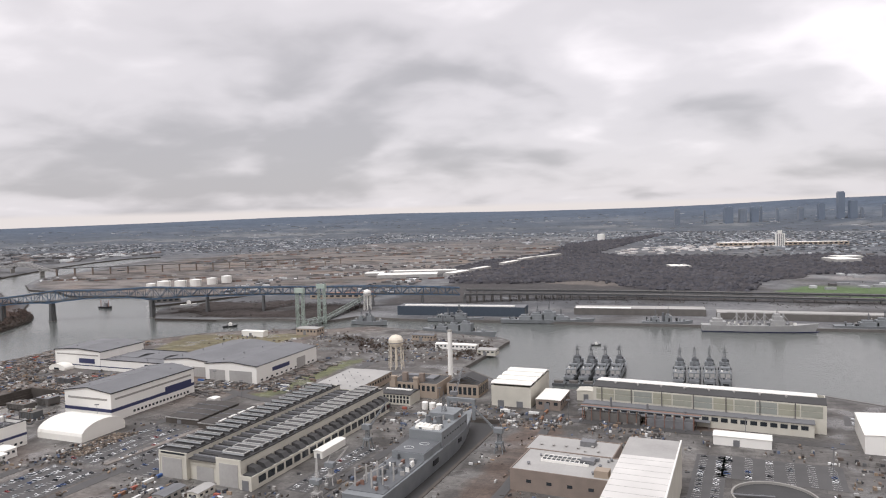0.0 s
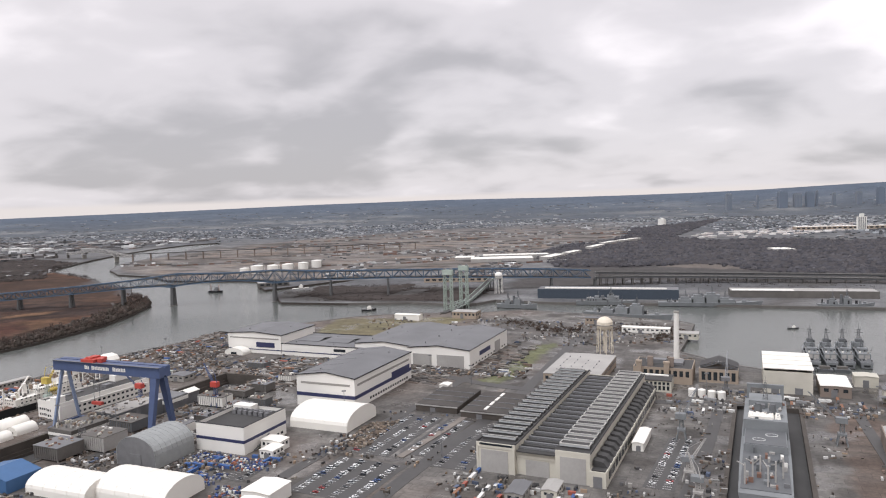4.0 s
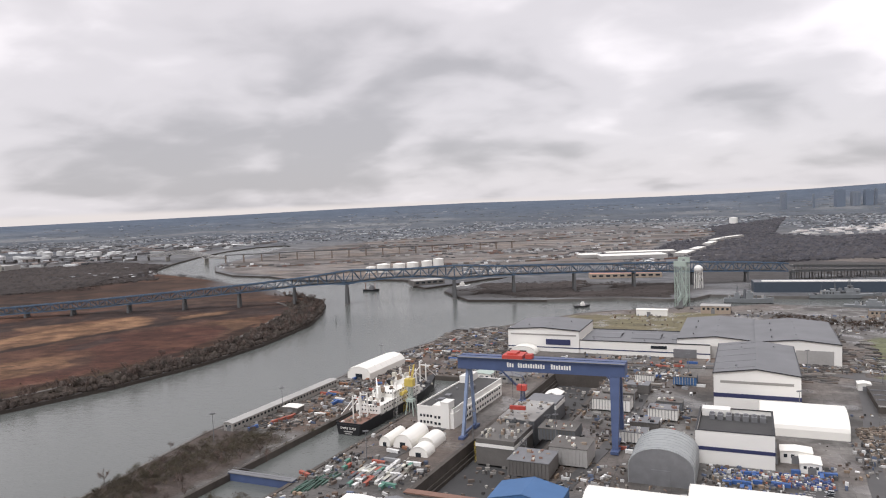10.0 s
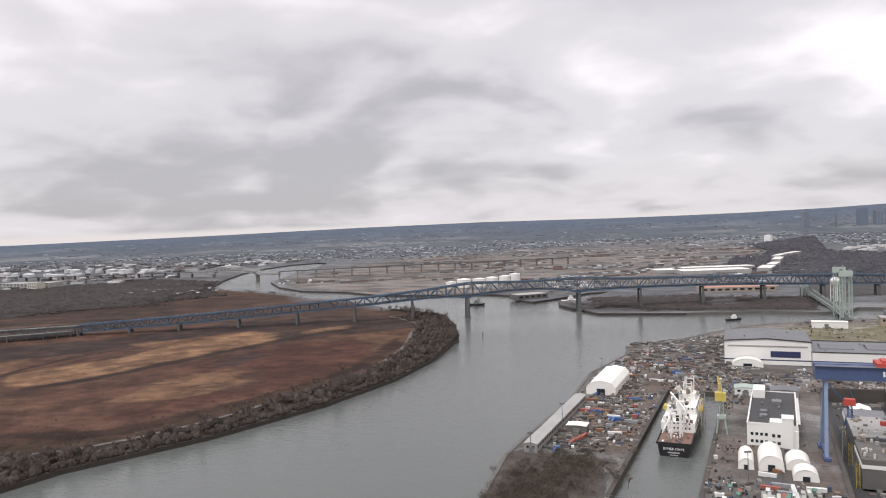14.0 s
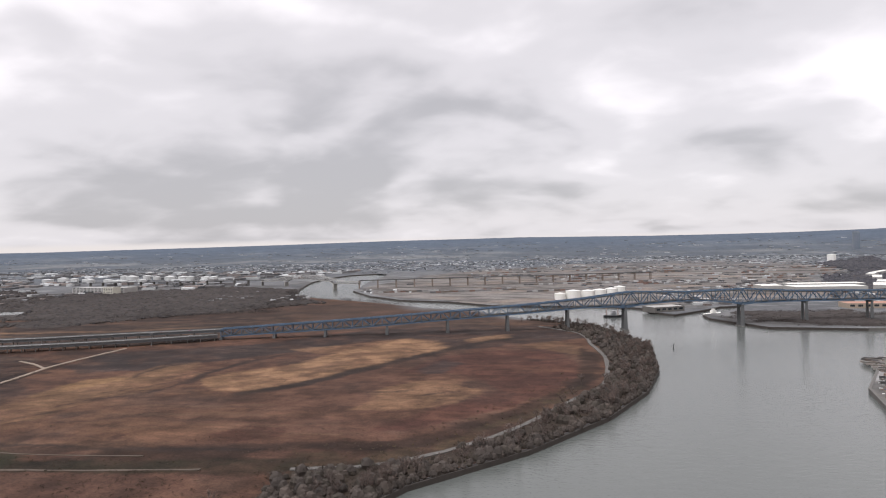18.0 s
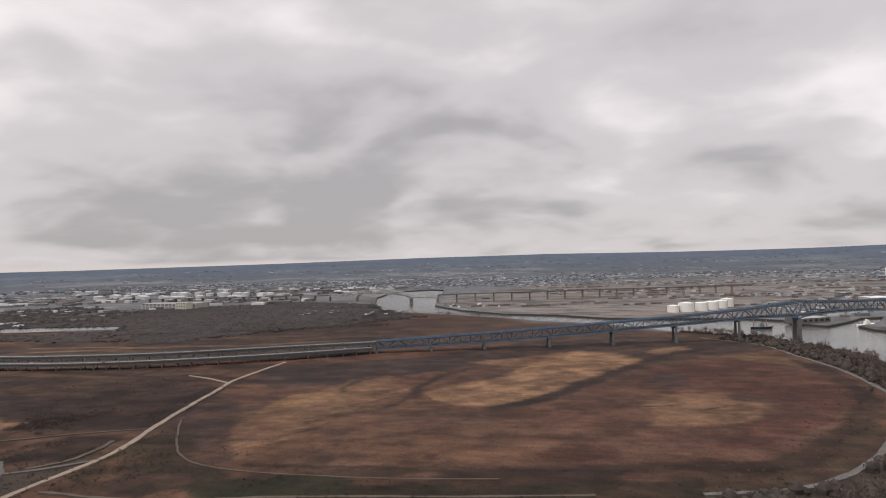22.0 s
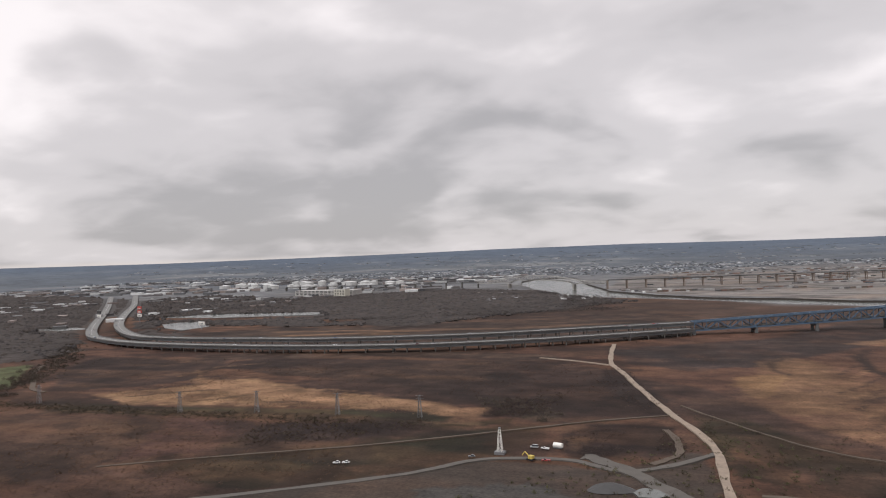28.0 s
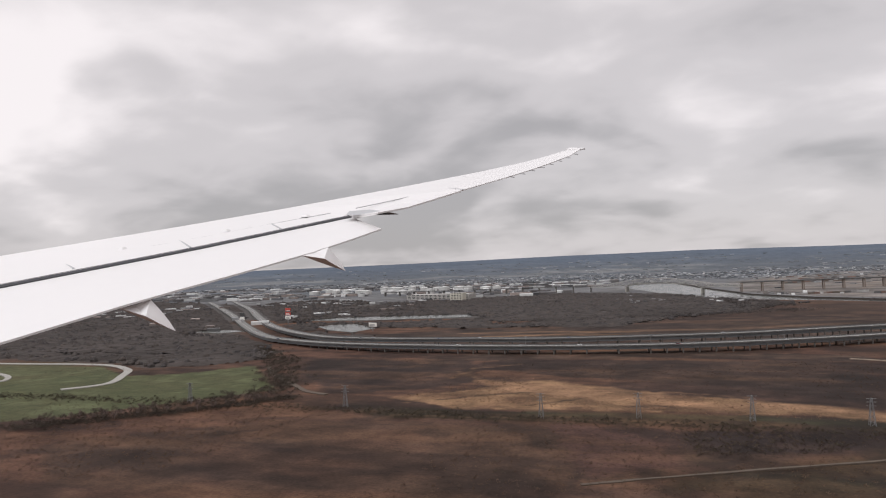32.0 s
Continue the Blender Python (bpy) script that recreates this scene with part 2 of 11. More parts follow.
M_BRICK = mat("brown_brick", (0.225, 0.18, 0.15), 0.85, var=0.25, scale=0.2, fine=3)
M_TANBRICK = mat("tan_brick", (0.34, 0.275, 0.215), 0.85, var=0.18, scale=0.2, fine=3)
M_NAVAL = mat("naval_grey_paint", (0.20, 0.21, 0.215), 0.55, var=0.3, scale=0.15)
M_NAVALD = mat("dark_naval_grey", (0.12, 0.125, 0.13), 0.6, var=0.25, scale=0.2)
M_BLACK = mat("black_paint", (0.02, 0.02, 0.022), 0.5, var=0.2)
M_GLASS = mat("dark_window_glass", (0.025, 0.03, 0.035), 0.15, var=0.3, scale=0.5, spec=0.6)
M_SKYLT = mat("wired_glass_clerestory", (0.42, 0.43, 0.43), 0.35, var=0.25, scale=0.3)
M_GREEN = mat("pale_green_steel", (0.37, 0.43, 0.38), 0.6, var=0.18)
M_RUST = mat("rusty_red_steel", (0.21, 0.12, 0.09), 0.75, var=0.3, scale=0.4)
M_RED = mat("red_paint", (0.42, 0.06, 0.045), 0.5, var=0.15, spread=0.2)
M_YELLOW = mat("yellow_paint", (0.55, 0.42, 0.10), 0.55, var=0.15)
M_STEEL = mat("grey_steel", (0.20, 0.20, 0.205), 0.5, var=0.25, metal=0.3)
M_TANK = mat("tank_cream_paint", (0.72, 0.64, 0.52), 0.55, var=0.1)
M_TRACK = mat("pale_dirt", (0.255, 0.20, 0.155), 0.95, var=0.4, scale=0.25, fine=1.0)
M_ROAD = mat("road_asphalt", (0.066, 0.063, 0.061), 0.5, var=0.35, scale=0.1, fine=1.0)
M_LINE = mat("white_road_paint", (0.62, 0.62, 0.6), 0.7, var=0.1)
M_BARK = mat("bare_bark", (0.115, 0.088, 0.075), 0.95, var=0.25, scale=0.5, spread=0.25)
M_TWIG = mat("bare_twigs", (0.125, 0.092, 0.078), 0.95, var=0.3, scale=0.25, spread=0.3)
M_WOODS = mat_attr("winter_woods", fine=0.1, var=0.25, island=0.06)
M_TOWN = mat_attr("town_walls", rough=0.7, fine=0.1, var=0.1, island=0.4)
M_TYRE = mat("tyre_rubber", (0.015, 0.015, 0.016), 0.85, var=0.1)


# ---- builders ----
class Shape:
    """Collects boxes, bars, prisms and tubes for one mesh."""

    def __init__(self):
        self.v, self.f = [], []

    def poly(self, pts):
        b = len(self.v)
        self.v += [tuple(p) for p in pts]
        self.f.append(tuple(range(b, b + len(pts))))
        return self

    def hull(self, low, high):
        """Side faces between two rings of the same count, with both ends closed."""
        n, b = len(low), len(self.v)
        self.v += [tuple(p) for p in low] + [tuple(p) for p in high]
        for i in range(n):
            j = (i + 1) % n
            self.f.append((b + i, b + j, b + n + j, b + n + i))
        self.f.append(tuple(b + i for i in reversed(range(n))))
        self.f.append(tuple(b + n + i for i in range(n)))
        return self

    def loft(self, rings):
        """One closed skin through rings of the same count."""
        n, b = len(rings[0]), len(self.v)
        for r in rings:
            self.v += [tuple(p) for p in r]
        for k in range(len(rings) - 1):
            for i in range(n):
                j = (i + 1) % n
                self.f.append((b + k * n + i, b + k * n + j, b + (k + 1) * n + j, b + (k + 1) * n + i))
        self.f.append(tuple(b + i for i in reversed(range(n))))
        self.f.append(tuple(b + (len(rings) - 1) * n + i for i in range(n)))
        return self

    def prism(self, plan, z0, z1):
        return self.hull([(x, y, z0) for x, y in plan], [(x, y, z1) for x, y in plan])

    def box(self, x0, y0, z0, x1, y1, z1):
        return self.prism(((x0, y0), (x1, y0), (x1, y1), (x0, y1)), z0, z1)

    def bar(self, a, b, w, h=None):
        """Square bar from a to b."""
        a, b = Vector(a), Vector(b)
        d = (b - a).normalized()
        s = d.cross(Vector((0, 0, 1)))
        s = s.normalized() if s.length > 1e-4 else Vector((1, 0, 0))
        u = s.cross(d)
        s, u = s * w / 2, u * (h or w) / 2
        return self.hull([a - s - u, a + s - u, a + s + u, a - s + u], [b - s - u, b + s - u, b + s + u, b - s + u])

    def tube(self, a, b, r0, r1=None, n=8):
        a, b = Vector(a), Vector(b)
        r1 = r0 if r1 is None else r1
        d = (b - a).normalized()
        s = d.orthogonal().normalized()
        u = d.cross(s)
        ring = [(math.cos(2 * math.pi * i / n), math.sin(2 * math.pi * i / n)) for i in range(n)]
        return self.hull([a + (s * c + u * k) * r0 for c, k in ring], [b + (s * c + u * k) * r1 for c, k in ring])

    def mesh(self, name, material):
        me = bpy.data.meshes.new(name)
        me.from_pydata(self.v, [], self.f)
        me.materials.append(material)
        me.update()
        return me


def part(name, shape, material, parent=None, label=""):
    ob = new(name, shape.mesh(name, material) if isinstance(shape, Shape) else shape)
    if parent is not None:
        ob.parent = parent
    return tagged(ob, label)


def thing(name, x, y, z, rot, label, category, group="", kind=""):
    """An empty at a thing's base, which its parts hang under."""
    ob = new(name)
    ob.empty_display_size = 1
    ob.matrix_basis = pose(x, y, z, 0, 0, rot)
    return tagged(ob, label, category, group, kind)


def inside(px, py, poly):
    """Which of the points lie in the polygon."""
    res = np.zeros(len(px), bool)
    j = len(poly) - 1
    for i in range(len(poly)):
        (xi, yi), (xj, yj) = poly[i], poly[j]
        if yi != yj:
            res ^= ((yi > py) != (yj > py)) & (px < (xj - xi) * (py - yi) / (yj - yi) + xi)
        j = i
    return res


def from_line(px, py, line):
    """Distance of the points from a polyline."""
    best = np.full(len(px), 1e9)
    for (x0, y0), (x1, y1) in zip(line, line[1:]):
        dx, dy = x1 - x0, y1 - y0
        t = np.clip(((px - x0) * dx + (py - y0) * dy) / (dx * dx + dy * dy + 1e-9), 0, 1)
        best = np.minimum(best, np.hypot(px - x0 - t * dx, py - y0 - t * dy))
    return best


def value_noise(px, py, size, seed):
    """Smooth noise from 0 to 1 with blobs of about that size."""
    rs = np.random.RandomState(seed)
    g = rs.rand(64, 64)
    x, y = px / size, py / size
    i, j = np.floor(x).astype(int), np.floor(y).astype(int)
    u, v = x - i, y - j
    u, v = u * u * (3 - 2 * u), v * v * (3 - 2 * v)
    a, b = g[i % 64, j % 64], g[(i + 1) % 64, j % 64]
    c, d = g[i % 64, (j + 1) % 64], g[(i + 1) % 64, (j + 1) % 64]
    return (a * (1 - u) + b * u) * (1 - v) + (c * (1 - u) + d * u) * v


def fractal(px, py, size, seed):
    return (value_noise(px, py, size, seed) * 0.55 + value_noise(px, py, size / 2.3, seed + 1) * 0.28 + value_noise(px, py, size / 5.1, seed + 2) * 0.17)


def blend_to(col, mask, target):
    return col * (1 - mask[:, None]) + np.array(target)[None, :] * mask[:, None]


def smooth(e0, e1, x):
    t = np.clip((x - e0) / (e1 - e0), 0, 1)
    return t * t * (3 - 2 * t)


def with_cover(me, colors):
    at = me.color_attributes.new("cover", "FLOAT_COLOR", "POINT")
    at.data.foreach_set("color", np.hstack([colors, np.ones((len(colors), 1))]).astype(np.float32).ravel())
    return me
# ---- ground, river, roads ----
from mathutils.geometry import delaunay_2d_cdt

FIELD_BANK = [(-830, -900), (-815, 0), (-785, 150), (-750, 249), (-713, 301), (-682, 365), (-663, 430), (-655, 498), (-658, 586), (-676, 650), (-699, 709), (-732, 750), (-781, 780),
              (-858, 872), (-944, 915), (-1002, 965), (-1110, 1035), (-1193, 1078), (-1240, 1130), (-1312, 1286), (-1390, 1500), (-1430, 1680), (-1430, 1830), (-1380, 1900)]
FAR_BANK = [(-1330, 1850), (-1290, 1700), (-1262, 1560), (-1235, 1450), (-1197, 1320), (-1175, 1232), (-1095, 1110), (-1014, 1035), (-932, 1010), (-857, 955), (-796, 946), (-724, 952),
            (-689, 944), (-657, 920), (-652, 880), (-627, 850), (-594, 900), (-568, 950), (-540, 960), (-562, 900), (-596, 850), (-592, 815), (-575, 785), (-546, 742), (-462, 740), (-391, 752),
            (-342, 741), (-317, 748), (-300, 775), (-233, 760), (-118, 757), (-23, 750), (76, 744), (180, 732), (235, 730), (700, 705)]
BASIN_NEAR = [(770, 560), (700, 430), (300, 440), (149, 460), (120, 480), (30, 488), (-15, 476), (-52, 471), (-91, 497), (-119, 530), (-108, 593), (-101, 643), (-111, 654), (-201, 689), (-259, 708),
              (-305, 684), (-318, 694), (-340, 686)]
YARD_BANK = [(-390, 668), (-420, 652), (-455, 612), (-484, 575), (-511, 540), (-525, 500), (-541, 455), (-549, 380), (-563, 318), (-568, 290), (-570, 205), (-380, 195), (-380, -900)]
BELT = [(-800, 252), (-770, 264), (-745, 287), (-724, 322), (-710, 360), (-698, 400), (-686, 435), (-685, 470), (-688, 540), (-701, 601), (-717, 668), (-750, 715), (-722, 744), (-697, 706), (-675, 650), (-658, 586), (-656, 498), (-664, 430), (-683, 365), (-714, 302), (-751, 250), (-787, 150)]
MID = (-600.0, 0.0)
RIM = [(MID[0] + 4420 * math.sin(radians(a)), MID[1] + 4420 * math.cos(radians(a))) for a in range(100, -101, -5)]
OUTLINE = FIELD_BANK + FAR_BANK + BASIN_NEAR + YARD_BANK + [(3700, -900)] + RIM + [(-4900, -900)]
RAIL_LAND = [(-1190, 1320), (-1090, 1115), (-850, 960), (-640, 960), (-500, 1080), (-350, 1200), (-330, 1640), (-190, 1900), (-190, 2400), (-60, 2700), (-300, 2950), (-900, 2500), (-1200, 1800)]
BASIN_WOOD = [(-345, 1361), (-304, 1619), (-224, 1718), (-175, 1922), (-165, 2315), (2, 2608), (179, 2985), (99, 2618), (-55, 1878), (1, 1725), (191, 1736), (285, 1651), (418, 1739), (521, 1620), (640, 1700), (820, 1350), (560, 1290), (409, 1271), (302, 1256), (205, 1145), (168, 992), (31, 1048), (-53, 1173), (-147, 1123), (-270, 1132)]
DOCK_A = [(-534, 208), (-504, 206), (-468, 408), (-498, 412)]
DOCK_B = [(-451, 240), (-418, 236), (-386, 420), (-419, 424)]
DOCK_BS = [(-460, 205), (-428, 203), (-421, 231), (-454, 234)]
DOCK_C = [(-119, 262), (-88, 258), (-66, 398), (-97, 402)]


def cover_colors(px, py):
    """Colours of what grows or lies on the ground, from the plan, haze mixed in far out."""
    n1, n2, n3 = fractal(px, py, 160, 11), fractal(px, py, 45, 21), fractal(px, py, 14, 31)
    col = np.tile(np.array([0.098, 0.098, 0.102]), (len(px), 1))
    # far districts: grey streets and roofs among winter trees, painted haze further out
    rad = np.hypot(px - MID[0], py - MID[1])
    col = blend_to(col, smooth(0.40, 0.62, n1), (0.138, 0.136, 0.138))
    col = blend_to(col, smooth(0.50, 0.60, n2) * 0.7, (0.085, 0.078, 0.072))
    col = blend_to(col, smooth(0.56, 0.66, n3) * 0.35, (0.30, 0.30, 0.295))
    # the railway land across the river: tan earth in strips
    yardland = inside(px, py, RAIL_LAND)
    strips = value_noise(px * 0.35 - py * 0.1, py + px * 0.3, 26, 5)
    col[yardland] = (np.array([0.140, 0.124, 0.114]) * (0.35 + 1.3 * strips[:, None]))[yardland]
    lanes = value_noise(px * 0.25 - py * 0.07, py + px * 0.42, 11, 6)
    col = blend_to(col, yardland * smooth(0.60, 0.74, lanes) * 0.6, (0.21, 0.195, 0.18))
    col = blend_to(col, yardland * smooth(0.36, 0.24, lanes) * 0.7, (0.058, 0.052, 0.049))
    col = blend_to(col, yardland * smooth(0.6, 0.7, n2) * 0.7, (0.235, 0.185, 0.15))
    # dark woods behind the basin
    col = blend_to(col, inside(px, py, [(-330, 850), (-150, 960), (300, 900), (900, 900), (900, 1100), (168, 992), (-53, 1173), (-270, 1132)]) * 0.9, (0.066, 0.060, 0.058))
    col = blend_to(col, inside(px, py, BASIN_WOOD) * 0.9, (0.060, 0.057, 0.060))
    col = blend_to(col, inside(px, py, [(-132, 1148), (-92, 1222), (-40, 1215), (45, 1110), (41, 1085), (-33, 1095)]) * (0.5 + 0.4 * n3), (0.17, 0.145, 0.125))
    for pale_ in ([(254, 1248), (279, 1272), (300, 1228), (247, 1190)], [(330, 1250), (382, 1248), (370, 1183), (315, 1160)], [(81, 1470), (140, 1484), (132, 1358), (86, 1338)]):
        col = blend_to(col, inside(px, py, pale_) * 0.8, (0.24, 0.22, 0.21))
    for poly in ([(-2600, 420), (-1600, 420), (-1500, 560), (-1700, 800), (-2100, 1150), (-2900, 1500), (-3000, 600)], [(-1640, 640), (-1300, 660), (-1110, 980), (-1190, 1060), (-1290, 1250), (-1500, 1350), (-1750, 1120), (-1700, 800)], [(-590, 790), (-546, 748), (-340, 752), (-320, 870), (-460, 900), (-560, 880)]):
        col = blend_to(col, inside(px, py, poly) * 0.85, (0.062, 0.056, 0.053))
    col = blend_to(col, inside(px, py, [(-2150, 1010), (-1650, 690), (-1500, 640), (-1300, 660), (-1110, 980), (-1290, 1250), (-1700, 1110), (-1950, 1230)]) * 0.75, (0.068, 0.060, 0.056))
    WEST_WOOD = [(-1619, 385), (-1560, 362), (-1504, 417), (-1516, 450), (-1633, 534), (-1643, 582), (-1923, 890), (-2164, 1031), (-2600, 900), (-2600, 420)]
    col = blend_to(col, inside(px, py, [(190, 1010), (240, 1090), (900, 1100), (900, 930), (300, 935)]) * 0.85, (0.10, 0.15, 0.06))
    # distance haze painted into the cover: blends to blue-grey with the radius
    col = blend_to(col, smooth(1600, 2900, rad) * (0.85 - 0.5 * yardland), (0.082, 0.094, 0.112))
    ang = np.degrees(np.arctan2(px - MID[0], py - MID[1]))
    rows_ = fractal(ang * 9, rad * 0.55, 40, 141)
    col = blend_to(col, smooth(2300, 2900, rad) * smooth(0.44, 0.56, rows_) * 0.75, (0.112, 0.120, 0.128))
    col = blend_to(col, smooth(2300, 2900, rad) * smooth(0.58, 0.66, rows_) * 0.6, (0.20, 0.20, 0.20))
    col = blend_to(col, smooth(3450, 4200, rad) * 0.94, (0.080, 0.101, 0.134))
    # the marsh field
    field = ((px < -640) & (px > -2300) & (py < 760) & inside(px, py, OUTLINE)) | inside(px, py, FIELD_BANK[10:18] + [(-1270, 960), (-1330, 760), (-1400, 715), (-1300, 640)])
    fcol = np.tile(np.array([0.138, 0.082, 0.060]), (len(px), 1))
    fcol = blend_to(fcol, smooth(0.35, 0.7, n1), (0.165, 0.10, 0.068))
    fcol = blend_to(fcol, smooth(0.52, 0.70, n2) * 0.6, (0.095, 0.065, 0.052))
    warp = 22 * (n2 - 0.5) + 9 * (n3 - 0.5)

    def stripe(line, width, color, amount=1.0):
        nonlocal fcol
        d = from_line(px + warp * 0.6, py + warp * 0.4, line)
        fcol = blend_to(fcol, smooth(width, width * 0.35, d) * amount, color)

    tan, ochre, red, dark, olive = (0.265, 0.172, 0.108), (0.20, 0.13, 0.083), (0.112, 0.058, 0.045), (0.055, 0.041, 0.035), (0.078, 0.068, 0.040)
    wx, wy = 16 * (fractal(px, py, 30, 51) - 0.5), 12 * (fractal(px, py, 30, 61) - 0.5)

    def area(poly, color, amount=1.0, soft=0.45):
        """A ragged patch of one growth, broken up by fine noise."""
        nonlocal fcol
        inn = inside(px + wx, py + wy, poly) * 1.0 + inside(px - 0.6 * wy, py + 0.6 * wx, poly) * 1.0
        fcol = blend_to(fcol, inn * 0.5 * amount * (1 - soft * smooth(0.45, 0.65, n3)), color)

    # the ground between the bridge and the field
    area([(-1101, 489), (-1075, 520), (-989, 574), (-934, 675), (-830, 726), (-732, 729), (-708, 645), (-773, 590), (-810, 557), (-870, 625), (-910, 580), (-943, 531), (-984, 474), (-1000, 439), (-1041, 434)], (0.070, 0.056, 0.052), 0.85, 0.4)
    area([(-1083, 443), (-1100, 503), (-1076, 505), (-1025, 440), (-1044, 419)], (0.070, 0.056, 0.052), 0.8, 0.2)
    # inside the loop path
    area([(-948, 415), (-938, 446), (-914, 470), (-899, 535), (-869, 618), (-839, 612), (-816, 571), (-836, 521), (-856, 455), (-880, 406), (-896, 383), (-920, 383)], tan, 0.9, 0.5)
    area([(-953, 545), (-910, 580), (-870, 625), (-839, 612), (-868, 558), (-914, 525)], tan, 0.6, 0.5)
    area([(-820, 621), (-784, 669), (-778, 623), (-800, 594)], tan, 0.7, 0.4)
    area([(-997, 280), (-1010, 311), (-1010, 343), (-1013, 417), (-1003, 461), (-987, 481), (-977, 441), (-983, 393), (-974, 341), (-969, 295), (-969, 271), (-984, 264)], ochre, 0.75, 0.6)
    area([(-1030, 337), (-1019, 367), (-1017, 384), (-1012, 463), (-978, 466), (-959, 375), (-982, 344), (-995, 318), (-1018, 314)], ochre, 0.55, 0.6)
    area([(-823, 459), (-812, 529), (-789, 558), (-731, 577), (-712, 525), (-704, 472), (-714, 420), (-735, 370), (-757, 339), (-774, 317), (-792, 314), (-775, 358), (-746, 415), (-764, 447), (-785, 463)], red, 0.85, 0.2)
    area([(-815, 352), (-811, 385), (-820, 406), (-803, 433), (-777, 445), (-770, 420), (-755, 414), (-767, 377), (-780, 363), (-796, 355)], tan, 0.62, 0.45)
    area([(-815, 476), (-807, 516), (-790, 501), (-792, 462), (-805, 457)], (0.070, 0.056, 0.052), 0.75, 0.2)
    area([(-769, 584), (-737, 626), (-713, 594), (-704, 546), (-739, 574)], ochre, 0.7, 0.3)
    stripe([(-819, 397), (-807, 401), (-795, 408)], 1.6, dark, 0.8)
    stripe([(-785, 395), (-776, 405), (-767, 410)], 1.6, dark, 0.8)
    stripe([(-766, 419), (-755, 427)], 1.6, dark, 0.8)
    stripe([(-895, 381), (-874, 412), (-859, 455), (-841, 501), (-815, 562), (-792, 615), (-764, 642)], 9, dark, 0.95)
    stripe([(-950, 402), (-957, 444), (-953, 485), (-939, 517)], 4, dark, 0.7)
    stripe([(-954, 376), (-957, 446), (-948, 492)], 3.5, dark, 0.6)
    stripe([(-1004, 411), (-1005, 452), (-996, 469)], 3, dark, 0.6)
    area([(-854, 315), (-830, 315), (-827, 299), (-844, 288), (-863, 293)], (0.088, 0.046, 0.036), 0.85, 0.3)
    area([(-905, 287), (-899, 289), (-899, 278), (-905, 277)], (0.085, 0.050, 0.038), 0.85, 0.0)
    # laid streaks across the middle of the field
    stripe([(-986, 317), (-928, 323), (-873, 335)], 2.6, (0.150, 0.100, 0.070), 0.5)
    stripe([(-1036, 290), (-985, 295), (-938, 306)], 2.6, (0.105, 0.066, 0.050), 0.5)
    stripe([(-925, 297), (-887, 301), (-850, 310)], 2.6, (0.150, 0.100, 0.070), 0.5)
    stripe([(-974, 273), (-943, 276), (-913, 284)], 2.6, (0.105, 0.066, 0.050), 0.5)
    stripe([(-953, 264), (-913, 269), (-874, 278)], 2.6, (0.150, 0.100, 0.070), 0.5)
    stripe([(-904, 346), (-862, 349), (-820, 358)], 2.6, (0.105, 0.066, 0.050), 0.5)
    stripe([(-966, 340), (-905, 346), (-865, 354)], 2.2, (0.150, 0.102, 0.072), 0.45)
    stripe([(-942, 332), (-886, 338), (-851, 345)], 2.2, (0.108, 0.070, 0.052), 0.45)
    stripe([(-920, 325), (-869, 330), (-837, 337)], 2.2, (0.150, 0.102, 0.072), 0.45)
    stripe([(-899, 318), (-853, 323), (-825, 329)], 2.2, (0.108, 0.070, 0.052), 0.45)
    stripe([(-879, 311), (-838, 316), (-813, 322)], 2.2, (0.150, 0.102, 0.072), 0.45)
    stripe([(-861, 305), (-824, 310), (-802, 315)], 2.2, (0.108, 0.070, 0.052), 0.45)
    stripe([(-844, 300), (-810, 304), (-792, 308)], 2.2, (0.150, 0.102, 0.072), 0.45)
    stripe([(-991, 282), (-983, 293), (-974, 307)], 1.6, tan, 0.55)
    stripe([(-989, 296), (-981, 308), (-972, 324)], 1.6, dark, 0.55)
    stripe([(-988, 312), (-979, 325), (-970, 342)], 1.6, tan, 0.55)
    stripe([(-986, 329), (-977, 344), (-967, 362)], 1.6, dark, 0.55)
    stripe([(-984, 348), (-974, 364), (-964, 384)], 1.6, tan, 0.55)
    stripe([(-982, 369), (-972, 386), (-960, 408)], 1.6, dark, 0.55)
    stripe([(-980, 392), (-969, 411), (-957, 435)], 1.6, tan, 0.55)
    stripe([(-977, 417), (-965, 439), (-953, 466)], 1.6, dark, 0.55)
    # the dark belt and ditch round the field
    area([(-713, 594), (-694, 552), (-691, 474), (-701, 407), (-718, 366), (-739, 322), (-758, 294), (-779, 283), (-811, 281), (-813, 290), (-773, 301), (-750, 334), (-729, 374), (-710, 428), (-704, 472), (-708, 526)], (0.058, 0.038, 0.029), 0.9, 0.2)
    area([(-811, 280), (-876, 265), (-940, 247), (-947, 256), (-880, 273), (-813, 290)], (0.075, 0.050, 0.038), 0.85, 0.2)
    area([(-893, 266), (-825, 280), (-833, 249), (-894, 237)], (0.058, 0.038, 0.029), 0.85, 0.35)
    stripe([(-974, 259), (-932, 264), (-893, 266), (-856, 271), (-827, 277)], 2.6, dark, 0.85)
    area([(-700, 446), (-700, 400), (-717, 353), (-735, 318), (-748, 287), (-772, 269), (-807, 256), (-811, 276), (-768, 286), (-746, 314), (-723, 366)], (0.115, 0.088, 0.056), 0.65, 0.75)
    area([(-971, 220), (-986, 238), (-914, 245), (-809, 269), (-758, 274), (-777, 254)], (0.045, 0.039, 0.024), 0.85, 0.4)
    area([(-985, 228), (-972, 242), (-941, 252), (-921, 251), (-917, 232), (-965, 219)], (0.045, 0.045, 0.026), 0.9, 0.3)
